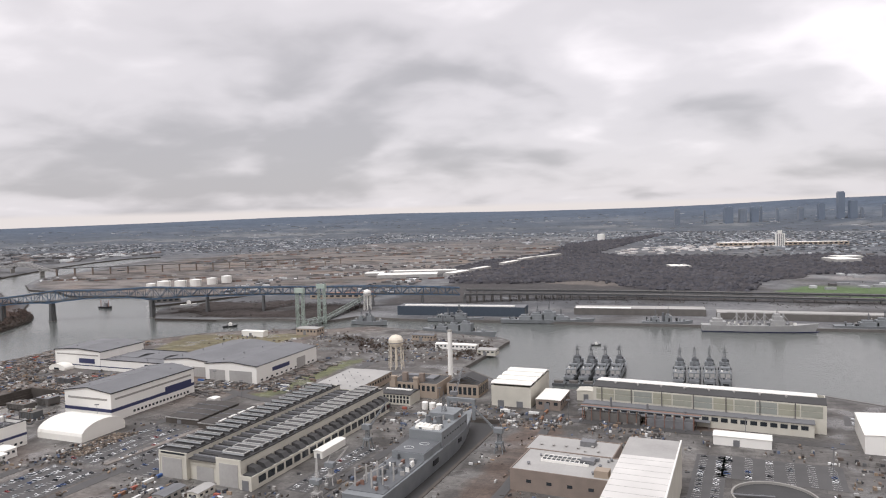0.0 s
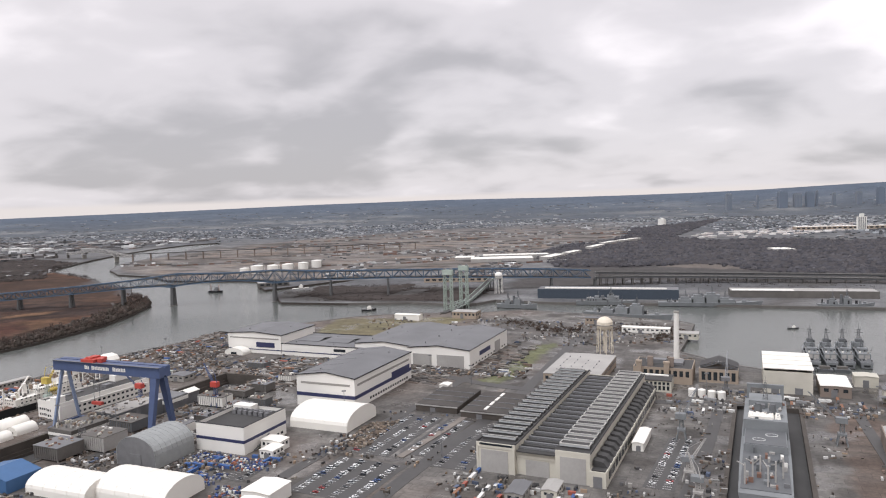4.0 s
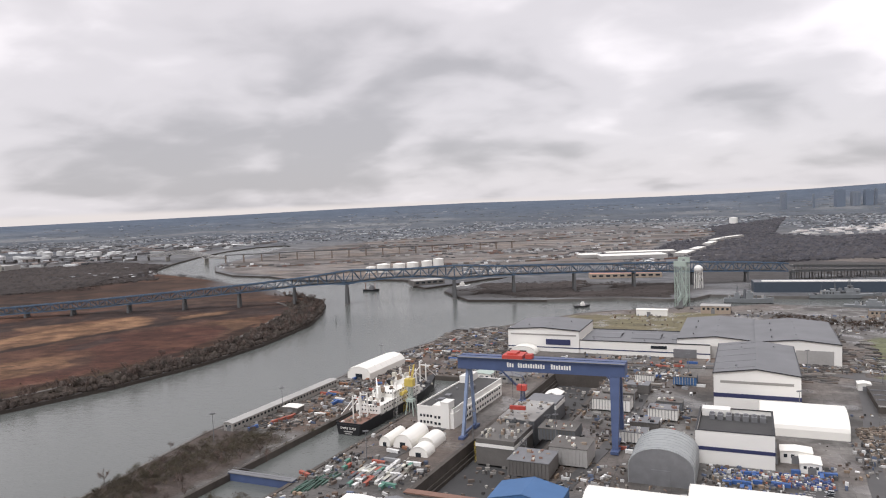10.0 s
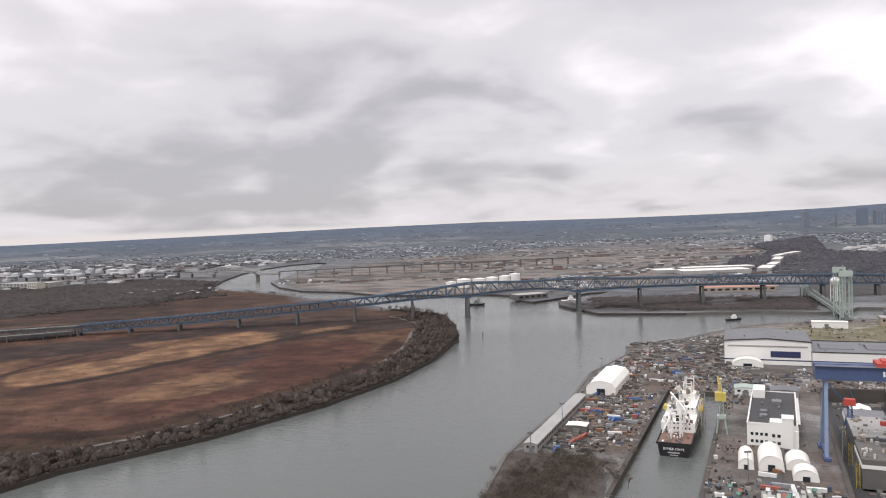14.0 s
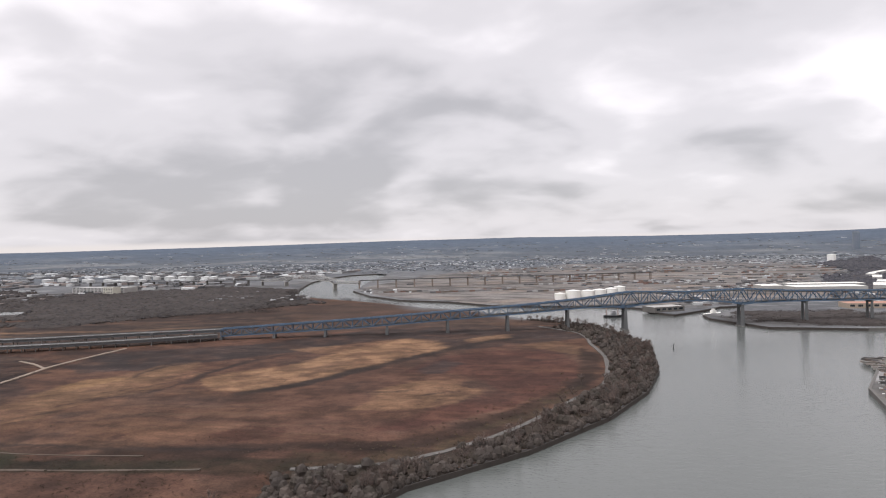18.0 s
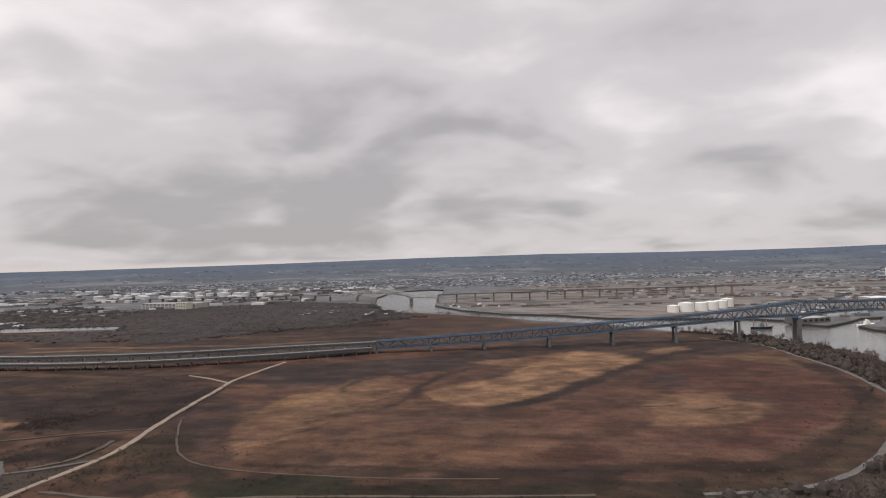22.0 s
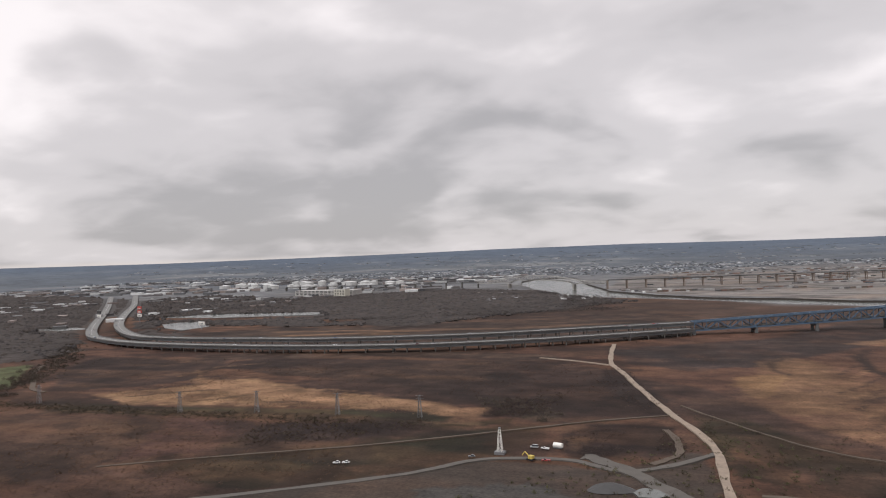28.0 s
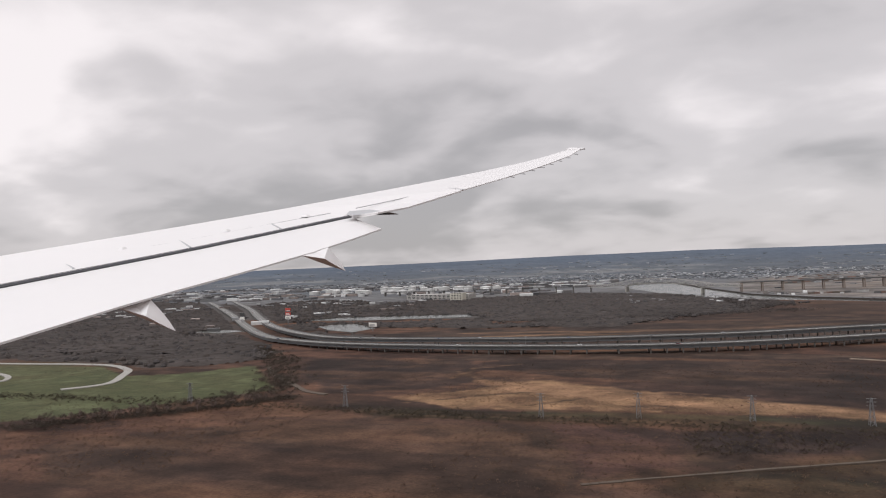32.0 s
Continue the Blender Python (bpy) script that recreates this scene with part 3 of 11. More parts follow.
    area([(-1052, 310), (-1086, 398), (-1047, 373), (-1007, 298), (-984, 262), (-989, 257), (-1006, 269)], (0.074, 0.052, 0.044), 0.8, 0.3)
    area([(-1012, 223), (-1023, 264), (-1035, 312), (-1000, 260), (-977, 253), (-972, 240), (-991, 215)], (0.053, 0.042, 0.030), 0.85, 0.35)
    # west of the track
    area([(-1357, 397), (-1338, 429), (-1247, 442), (-1126, 441), (-1094, 420), (-1056, 306), (-1091, 285), (-1121, 296), (-1200, 358), (-1266, 368)], (0.074, 0.052, 0.044), 0.9, 0.25)
    area([(-1284, 400), (-1186, 423), (-1137, 369), (-1165, 339), (-1226, 354)], (0.105, 0.071, 0.054), 0.75, 0.3)
    area([(-1126, 370), (-1089, 393), (-1060, 314), (-1081, 302)], (0.082, 0.054, 0.043), 0.8, 0.3)
    area([(-1177, 347), (-1176, 364), (-1150, 350), (-1141, 327), (-1158, 331)], dark, 0.85, 0.1)
    area([(-1120, 327), (-1117, 344), (-1099, 328), (-1098, 306)], dark, 0.85, 0.1)
    area([(-1168, 395), (-1146, 410), (-1125, 381), (-1144, 368)], dark, 0.85, 0.1)
    area([(-1128, 300), (-1143, 330), (-1124, 324), (-1099, 300), (-1103, 285)], (0.085, 0.068, 0.055), 0.9, 0.1)
    area([(-1403, 451), (-1230, 488), (-1124, 473), (-1130, 450), (-1253, 449), (-1384, 419)], (0.110, 0.083, 0.067), 0.75, 0.4)
    area([(-1469, 418), (-1354, 429), (-1323, 350), (-1339, 326), (-1360, 317), (-1384, 303), (-1430, 349)], (0.074, 0.052, 0.044), 0.9, 0.2)
    area([(-1327, 424), (-1149, 454), (-1155, 375), (-1230, 347), (-1298, 388)], (0.105, 0.071, 0.054), 0.6, 0.4)
    area([(-1353, 421), (-1276, 437), (-1194, 438), (-1208, 408), (-1301, 396)], (0.074, 0.052, 0.044), 0.7, 0.2)
    area([(-1256, 343), (-1206, 367), (-1143, 377), (-1144, 311), (-1181, 309), (-1227, 326)], (0.074, 0.052, 0.044), 0.7, 0.3)
    # the long bank of pale reeds
    area([(-1351, 301), (-1335, 313), (-1316, 325), (-1309, 352), (-1287, 360), (-1261, 340), (-1230, 331), (-1201, 322), (-1177, 320), (-1162, 313), (-1144, 298), (-1140, 286), (-1169, 296), (-1195, 293), (-1224, 294), (-1265, 288), (-1309, 282)], (0.30, 0.200, 0.125), 0.95, 0.6)
    area([(-1306, 352), (-1288, 355), (-1256, 343), (-1222, 320), (-1191, 315), (-1160, 310), (-1161, 301), (-1202, 297), (-1246, 293), (-1285, 293)], (0.30, 0.200, 0.125), 0.7, 0.6)
    area([(-1144, 302), (-1133, 309), (-1130, 293), (-1138, 287)], tan, 0.8, 0.4)
    stripe([(-1324, 299), (-1303, 317), (-1283, 329)], 2.0, dark, 0.6)
    stripe([(-1281, 297), (-1255, 323), (-1224, 318)], 2.0, dark, 0.6)
    stripe([(-1240, 303), (-1202, 309), (-1173, 307)], 2.0, dark, 0.6)
    stripe([(-1335, 339), (-1322, 359), (-1295, 372)], 2.0, dark, 0.6)
    stripe([(-1350, 381), (-1310, 342), (-1293, 345)], 1.8, (0.24, 0.155, 0.10), 0.7)
    stripe([(-1341, 357), (-1343, 395), (-1321, 414)], 1.8, (0.24, 0.155, 0.10), 0.7)
    stripe([(-1335, 292), (-1323, 311), (-1310, 337)], 1.8, (0.24, 0.155, 0.10), 0.7)
    stripe([(-1266, 348), (-1232, 336), (-1198, 328)], 1.8, (0.24, 0.155, 0.10), 0.7)
    # olive strip and brush under the power line
    area([(-1365, 285), (-1306, 279), (-1247, 283), (-1192, 287), (-1166, 286), (-1135, 279), (-1119, 290), (-1115, 281), (-1137, 269), (-1185, 271), (-1249, 265), (-1336, 257)], (0.045, 0.039, 0.024), 0.88, 0.3)
    stripe([(-1329, 266), (-1268, 270), (-1213, 274), (-1163, 279), (-1128, 278)], 1.6, (0.20, 0.135, 0.09), 0.65)
    area([(-1308, 245), (-1232, 260), (-1186, 272), (-1137, 268), (-1170, 236), (-1207, 220), (-1255, 218)], (0.058, 0.043, 0.033), 0.8, 0.4)
    area([(-1335, 213), (-1279, 215), (-1281, 250), (-1245, 246), (-1215, 205), (-1244, 180), (-1276, 167)], (0.120, 0.076, 0.054), 0.85, 0.3)
    area([(-1382, 148), (-1440, 190), (-1394, 228), (-1329, 252), (-1259, 257), (-1234, 237), (-1226, 200), (-1268, 178)], (0.112, 0.074, 0.054), 0.8, 0.35)
    area([(-1398, 243), (-1364, 256), (-1330, 237), (-1357, 217), (-1369, 176), (-1340, 177), (-1325, 201), (-1347, 211)], (0.070, 0.046, 0.036), 0.7, 0.3)
    area([(-1219, 241), (-1210, 272), (-1162, 282), (-1159, 262), (-1181, 239), (-1205, 217)], (0.072, 0.052, 0.041), 0.85, 0.2)
    stripe([(-1245, 251), (-1243, 214), (-1240, 191)], 3, dark, 0.6)
    area([(-1203, 189), (-1199, 208), (-1170, 235), (-1135, 262), (-1104, 281), (-1102, 250), (-1124, 217), (-1152, 194), (-1182, 182)], (0.048, 0.039, 0.027), 0.88, 0.35)
    area([(-1212, 210), (-1165, 243), (-1137, 260), (-1144, 221), (-1182, 200), (-1223, 189)], (0.046, 0.040, 0.026), 0.85, 0.3)
    # brush beside the track and the works site
    area([(-1096, 284), (-1075, 292), (-1066, 280), (-1068, 243), (-1082, 233), (-1095, 251)], (0.082, 0.060, 0.045), 0.85, 0.5)
    area([(-1067, 278), (-1057, 291), (-1049, 260), (-1049, 248), (-1066, 242)], dark, 0.85, 0.2)
    area([(-1064, 225), (-1048, 236), (-1045, 213), (-1059, 209)], (0.128, 0.080, 0.054), 0.8, 0.3)
    area([(-1046, 310), (-1030, 303), (-1011, 267), (-1020, 224), (-1035, 231), (-1042, 269)], (0.046, 0.037, 0.026), 0.85, 0.4)
    stripe([(-1040, 285), (-1032, 263), (-1028, 247)], 2.4, (0.128, 0.080, 0.054), 0.7)
    stripe([(-1036, 273), (-1029, 254), (-1025, 240)], 2.4, (0.128, 0.080, 0.054), 0.7)
    stripe([(-1032, 262), (-1025, 246), (-1022, 234)], 2.4, (0.128, 0.080, 0.054), 0.7)
    stripe([(-1029, 252), (-1022, 239), (-1020, 229)], 2.4, (0.128, 0.080, 0.054), 0.7)
    stripe([(-1026, 243), (-1019, 232), (-1017, 223)], 2.4, (0.128, 0.080, 0.054), 0.7)
    stripe([(-1023, 234), (-1017, 225), (-1015, 218)], 2.4, (0.128, 0.080, 0.054), 0.7)
    area([(-1085, 370), (-1077, 374), (-1073, 356), (-1081, 344)], (0.12, 0.10, 0.085), 0.8, 0.2)
    stripe([(-1070, 371), (-1062, 338), (-1056, 316)], 1.2, dark, 0.7)
    stripe([(-1068, 366), (-1060, 333), (-1055, 314)], 1.2, dark, 0.7)
    stripe([(-1066, 360), (-1059, 329), (-1054, 312)], 1.2, dark, 0.7)
    stripe([(-1064, 355), (-1057, 324), (-1052, 310)], 1.2, dark, 0.7)
    # the flats beyond the viaduct
    area([(-1527, 582), (-1425, 622), (-1332, 657), (-1234, 699), (-1112, 718), (-1057, 666), (-1044, 591), (-1109, 546), (-1246, 512), (-1378, 497)], (0.100, 0.072, 0.058), 0.9, 0.3)
    area([(-1420, 500), (-1100, 600), (-900, 690), (-740, 740), (-830, 850), (-1000, 950), (-1180, 1050), (-1250, 900), (-1400, 715), (-1500, 560)], (0.092, 0.068, 0.056), 0.75, 0.4)
    stripe([(-1401, 555), (-1310, 605), (-1204, 638), (-1104, 691)], 9, (0.19, 0.128, 0.088), 0.8)
    stripe([(-1420, 597), (-1349, 609), (-1277, 612)], 7, tan, 0.7)
    stripe([(-1129, 625), (-1116, 638), (-1102, 642)], 7, tan, 0.7)
    stripe([(-1392, 569), (-1342, 582), (-1289, 586)], 7, tan, 0.7)
    # growth along the track and the pylon line
    area([(-1266, 261), (-1218, 260), (-1217, 218), (-1241, 197)], (0.125, 0.075, 0.062), 0.8, 0.2)
    area([(-1216, 261), (-1183, 273), (-1145, 277), (-1151, 263), (-1172, 243), (-1205, 225), (-1215, 244)], (0.062, 0.046, 0.043), 0.9, 0.3)
    area([(-1199, 214), (-1172, 233), (-1113, 280), (-1120, 243), (-1156, 214), (-1215, 196)], (0.058, 0.051, 0.035), 0.85, 0.3)
    stripe([(-1277, 280), (-1210, 286), (-1159, 289), (-1146, 286)], 7, (0.074, 0.070, 0.043), 0.9)
    stripe([(-1300, 335), (-1268, 325), (-1237, 318), (-1206, 307), (-1184, 309), (-1160, 306), (-1146, 296)], 9, (0.33, 0.215, 0.138), 0.9)
    stripe([(-1320, 352), (-1290, 345), (-1262, 335), (-1235, 326)], 8, (0.30, 0.195, 0.125), 0.85)
    area([(-1143, 306), (-1130, 309), (-1130, 281), (-1142, 280)], (0.25, 0.16, 0.105), 0.8, 0.3)
    area([(-1129, 326), (-1106, 330), (-1113, 295), (-1132, 289)], (0.060, 0.043, 0.038), 0.9, 0.1)
    area([(-1027, 405), (-1001, 415), (-1017, 342), (-1026, 353)], (0.23, 0.15, 0.088), 0.8, 0.3)
    area([(-1095, 419), (-1082, 419), (-1059, 331), (-1066, 314), (-1079, 335), (-1091, 375)], (0.050, 0.037, 0.034), 0.9, 0.2)
    area([(-1085, 286), (-1061, 295), (-1065, 254), (-1075, 240), (-1090, 243), (-1094, 264)], (0.052, 0.036, 0.032), 0.95, 0.2)
    area([(-1091, 266), (-1084, 266), (-1085, 249), (-1090, 250)], (0.15, 0.098, 0.066), 0.8, 0.2)
    area([(-1056, 287), (-1049, 264), (-1050, 254), (-1058, 249), (-1060, 262)], (0.050, 0.036, 0.032), 0.95, 0.1)
    area([(-1049, 316), (-1033, 267), (-1037, 244), (-1044, 280)], (0.064, 0.055, 0.036), 0.9, 0.3)
    # long wind-laid streaks of rust-coloured reed and dark scrub
    lay = fractal(px * 0.22 + py * 0.05, py - 0.06 * px, 15, 81)
    reed = (0.45 + 0.55 * smooth(-1030, -1090, px)) * (1 - 0.75 * smooth(0.15, 0.21, fcol[:, 0]))
    fcol = blend_to(fcol, smooth(0.54, 0.66, lay) * 0.5 * reed, (0.045, 0.032, 0.028))
    fcol = blend_to(fcol, smooth(0.46, 0.34, lay) * 0.32 * reed, (0.185, 0.112, 0.070))
    clump = fractal(px, py, 20, 83)
    fcol = blend_to(fcol, smooth(0.62, 0.70, clump) * 0.5 * reed, (0.05, 0.036, 0.03))
    grey_ = fcol.mean()
    fcol = grey_ * (fcol / grey_) ** 1.34
    fine_ = (0.40 + 1.2 * fractal(px, py, 13, 71))[:, None] * (0.70 + 0.60 * fractal(px * 0.5 + py * 0.2, py - 0.3 * px, 9, 72))[:, None]
    col[field] = (fcol * np.array([0.98, 1.0, 1.04]) * fine_ * (0.51 - 0.05 * smooth(-1040, -1080, px))[:, None])[field]
    col = blend_to(col, inside(px + wx, py + wy, WEST_WOOD) * 0.9, (0.060, 0.053, 0.048))
    # racetrack meadow
    meadow = inside(px, py, [(-1800, 345), (-1690, 356), (-1602, 366), (-1545, 331), (-1513, 349), (-1492, 386), (-1420, 308), (-1449, 266), (-1477, 230), (-1560, 160), (-1800, 150)])
    col = blend_to(col, meadow * (0.75 + 0.25 * n2), (0.060, 0.068, 0.031))
    col = blend_to(col, meadow * smooth(0.6, 0.7, n3) * 0.5, (0.11, 0.118, 0.06))
    # the muddy works site with its pools
    site = inside(px + wx * 0.5, py + wy * 0.5, [(-1190, 168), (-1134, 210), (-1113, 232), (-1070, 228), (-1044, 255), (-1038, 214), (-1060, 180), (-1130, 150)])
    col = blend_to(col, site * (0.5 + 0.4 * n3), (0.044, 0.038, 0.033))
    pool = inside(px + wx * 0.6, py + wy * 0.6, [(-1125, 196), (-1094, 210), (-1081, 200), (-1055, 200), (-1062, 180), (-1115, 178)])
    col = blend_to(col, pool * 0.8, (0.055, 0.052, 0.049))
    col = blend_to(col, inside(px + wx * 0.3, py + wy * 0.3, BELT) * 0.8, (0.040, 0.033, 0.026))
    # the ship yard: wet asphalt and concrete
    yard = inside(px, py, BASIN_NEAR + YARD_BANK + [(2500, -900), (2500, 430)])
    ycol = np.tile(np.array([0.100, 0.093, 0.087]), (len(px), 1))
    ycol = blend_to(ycol, smooth(0.45, 0.62, n2), (0.150, 0.141, 0.131))
    ycol = blend_to(ycol, smooth(0.52, 0.66, n3) * 0.85, (0.056, 0.050, 0.045))
    ycol = blend_to(ycol, smooth(0.60, 0.72, n1) * 0.5, (0.13, 0.095, 0.075))
    for poly in ([(-55, 405), (-32, 384), (-50, 250), (-75, 250), (-62, 330)], [(-20, 420), (60, 402), (60, 392), (-30, 408)], [(-545, 300), (-520, 300), (-470, 520), (-520, 540)], [(-330, 440), (-310, 440), (-290, 520), (-320, 520)]):
        ycol = blend_to(ycol, inside(px + wx * 0.4, py + wy * 0.4, poly) * (0.5 + 0.4 * n3), (0.105, 0.072, 0.055))
    col[yard] = ycol[yard]

    lawn = inside(px, py, [(-222, 541), (-205, 552), (-227, 429), (-245, 421)]) | inside(px, py, [(-430, 640), (-300, 660), (-330, 560), (-420, 560)])
    col = blend_to(col, lawn * 0.8, (0.12, 0.13, 0.055))
    col = blend_to(col, (lawn & (px < -290)) * (0.45 + 0.4 * n3), (0.135, 0.105, 0.06))
    col = blend_to(col, inside(px, py, [(-572, 205), (-535, 205), (-527, 290), (-570, 300)]) * 0.85, (0.075, 0.058, 0.05))
    return col


def ground_height(px, py):
    rad = np.hypot(px - MID[0], py - MID[1])
    az = np.degrees(np.arctan2(px - MID[0], np.maximum(py, 1) - MID[1]))
    crest = np.interp(az, [-45, -30, -20, -10, 0, 8, 15, 21, 26], [74, 84, 96, 104, 98, 98, 108, 126, 130])
    rise = smooth(3000, 4400, rad)
    bumps = 7 * (fractal(px, py, 700, 77) - 0.5) * smooth(3500, 4400, rad)
    z = rise ** 1.6 * crest + bumps
    field = (px < -640) & (py < 760) & (px > -2300)
    z += field * 0.9 * (fractal(px, py, 60, 91) - 0.5)
    return z


def scatter_grid(x0, x1, y0, y1, step, jitter=0.35, seed=0):
    rs = np.random.RandomState(seed)
    xs, ys = np.meshgrid(np.arange(x0, x1, step), np.arange(y0, y1, step))
    xs, ys = xs.ravel() + (rs.rand(xs.size) - 0.5) * step * 2 * jitter, ys.ravel() + (rs.rand(ys.size) - 0.5) * step * 2 * jitter
    return xs, ys


def clear_of(xs, ys, lines, gap):
    keep = np.ones(len(xs), bool)
    for line in lines:
        keep &= from_line(xs, ys, line) > gap
    return keep


def build_ground():
    rings = [OUTLINE, DOCK_A, DOCK_B, DOCK_BS, DOCK_C]
    sets = []
    for box, step, seed in (((-1480, -690, 150, 480), 2.7, 7), ((-1620, -645, 150, 780), 4.2, 1), ((-570, 260, 190, 720), 4.2, 2), ((-1250, 250, 940, 2300), 13, 9), ((-2400, 1300, -100, 2700), 30, 3), ((-3900, 2900, 2400, 4420), 52, 8), ((-4900, 4000, -900, 4420), 110, 4)):
        xs, ys = scatter_grid(*box, step, seed=seed)
        for other in sets:
            xs, ys = xs[~other[2](xs, ys)], ys[~other[2](xs, ys)]
        keep = inside(xs, ys, OUTLINE) & (np.hypot(xs - MID[0], ys - MID[1]) < 4360)
        for d in rings[1:]:
            keep &= ~inside(xs, ys, d)
        xs, ys = xs[keep], ys[keep]
        keep = clear_of(xs, ys, [r + r[:1] for r in rings], step * 0.35)
        x0, x1, y0, y1 = box
        sets.append((xs[keep], ys[keep], lambda a, b, x0=x0, x1=x1, y0=y0, y1=y1: (a > x0) & (a < x1) & (b > y0) & (b < y1)))
    pts, edges = [], []
    for r in rings:
        b = len(pts)
        pts += [Vector(p) for p in r]
        edges += [(b + i, b + (i + 1) % len(r)) for i in range(len(r))]
    for xs, ys, _ in sets:
        pts += [Vector((x, y)) for x, y in zip(xs.tolist(), ys.tolist())]
    vs, _, fs, *_ = delaunay_2d_cdt(pts, edges, [], 0, 0.01)
    xy = np.array([(v.x, v.y) for v in vs])
    tri = np.array([f for f in fs if len(f) == 3])
    mid = xy[tri].mean(1)
    keep = inside(mid[:, 0], mid[:, 1], OUTLINE)
    for d in rings[1:]:
        keep &= ~inside(mid[:, 0], mid[:, 1], d)
    tri = tri[keep]
    z = ground_height(xy[:, 0], xy[:, 1])
    edge = clear_of(xy[:, 0], xy[:, 1], [r + r[:1] for r in rings], 1.0)
    z = np.where(edge | (np.abs(z) > 3), z, 0.0)
    me = bpy.data.meshes.new("ground")
    me.from_pydata(np.column_stack([xy, z]).tolist(), [], tri.tolist())
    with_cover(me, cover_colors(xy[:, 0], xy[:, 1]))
    me.materials.append(M_GROUND)
    me.materials.append(M_YARD)
    me.materials.append(M_FAR)
    mid = xy[tri].mean(1)
    paved = inside(mid[:, 0], mid[:, 1], BASIN_NEAR + YARD_BANK + [(2500, -900), (2500, 430)]) & ~inside(mid[:, 0], mid[:, 1], [(-572, 195), (-533, 195), (-524, 292), (-572, 302)])
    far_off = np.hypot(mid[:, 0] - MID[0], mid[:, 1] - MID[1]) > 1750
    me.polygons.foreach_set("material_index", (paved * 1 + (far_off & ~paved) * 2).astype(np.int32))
    me.update()
    return tagged(new("ground", me), "winter marsh, shipyard asphalt and far low hills", "ground", kind="structure")


ground = build_ground()

# water under the banks, and the walls of the quays
# it leaves out the pit of the drained dock
sheet = Shape().box(-2200, -900, -9.5, 1500, 237, -2.4).box(-2200, 426, -9.5, 1500, 2100, -2.4).box(-2200, 237, -9.5, -455, 426, -2.4).box(-384, 237, -9.5, 1500, 426, -2.4)
PIT = -7.0
water = tagged(part("water", sheet, M_WATER), "grey-brown rippled river and basin water", "water", kind="structure")


def quay(name, line, material, label, depth=-6.0, thick=1.6, top=0.25):
    s = Shape()
    for a, b in zip(line, line[1:]):
        s.bar((a[0], a[1], (depth + top) / 2), (b[0], b[1], (depth + top) / 2), thick, top - depth)
    return tagged(part(name, s, material), label, "quay wall", kind="structure")


quay("quay_basin", BASIN_NEAR, M_DCONC, "weathered concrete quay wall of the basin")
quay("quay_yard", YARD_BANK[:-1], M_DCONC, "dark stone bulkhead along the ship yard")
quay("quay_far", FAR_BANK[24:], M_DCONC, "low dark bulkhead on the far side of the basin")
slope_bank = Shape()
for bank in (FIELD_BANK, FAR_BANK[:25]):
    for a, b in zip(bank, bank[1:]):
        slope_bank.bar((a[0], a[1], -2.2), (b[0], b[1], -2.2), 2.2, 3.9)
tagged(part("river_bank", slope_bank, mat("muddy_bank", (0.055, 0.046, 0.04), 0.95, var=0.3, scale=0.2)), "muddy reed-lined river bank", "river bank", kind="structure")


M_DOCKWALL = mat("wet_stained_dock_wall", (0.075, 0.064, 0.055), 0.8, var=0.5, scale=0.12, fine=1.2, bump=0.1)


def dock(name, ring, floor_z, label):
    ob = thing(name, 0, 0, 0, 0, label, "dry dock", kind="structure")
    w = Shape()
    for a, b in zip(ring, ring[1:] + ring[:1]):
        w.bar((a[0], a[1], (floor_z + 0.3) / 2), (b[0], b[1], (floor_z + 0.3) / 2), 1.8, 0.3 - floor_z)
    part("wall", w, M_DOCKWALL, ob)
    part("floor", Shape().prism(ring, floor_z - 1.0, floor_z), M_DARKROOF, ob, "wet dark dock floor")
    return ob


dock_flooded = dock("dry_dock", DOCK_A, -2.9, "flooded dry dock with stained concrete walls")
dock_mouth = dock("dock_entrance", DOCK_BS, -2.9, "flooded entrance before the dock gate")
dock_dry = dock("dry_dock", DOCK_B, PIT, "drained dry dock with wet floor and stepped walls")
for k_ in range(3):
    z_ = PIT + 1.5 + 1.7 * k_
    w_ = 2.4 - 0.7 * k_
    for a_, b_, sg_ in (((-451, 240), (-419, 424), 1), ((-418, 236), (-386, 420), -1)):
        part("altar_step", Shape().bar((a_[0] + sg_ * w_ / 2, a_[1] + 1, z_ - 0.85), (b_[0] + sg_ * w_ / 2, b_[1] - 1, z_ - 0.85), w_, 1.7), M_DOCKWALL, dock_dry, "stepped stained dock wall")
dock_old = dock("dry_dock", DOCK_C, -2.2, "old dry dock holding a grey navy ship")


def ribbon(line, width, z, thick=0.12, ragged=0.0):
    """A road band along a line, with joined corners."""
    s, left, right = Shape(), [], []
    for i, p in enumerate(line):
        a, b = Vector(line[max(i - 1, 0)][:2]), Vector(line[min(i + 1, len(line) - 1)][:2])
        d = (b - a).normalized()
        n = Vector((-d.y, d.x)) * width / 2
        rag = 1 + 0.5 * ragged * math.sin(i * 0.55 + line[0][0]) + 0.3 * ragged * math.sin(i * 1.3)
        rag2 = 1 + 0.5 * ragged * math.cos(i * 0.47 + 1) + 0.3 * ragged * math.cos(i * 1.1)
        h = p[2] if len(p) > 2 else z
        left.append((p[0] + n.x * rag, p[1] + n.y * rag, h))
        right.append((p[0] - n.x * rag2, p[1] - n.y * rag2, h))
    for i in range(len(line) - 1):
        top = [left[i], right[i], right[i + 1], left[i + 1]]
        s.hull([(x, y, h - thick) for x, y, h in top], top)
    return s


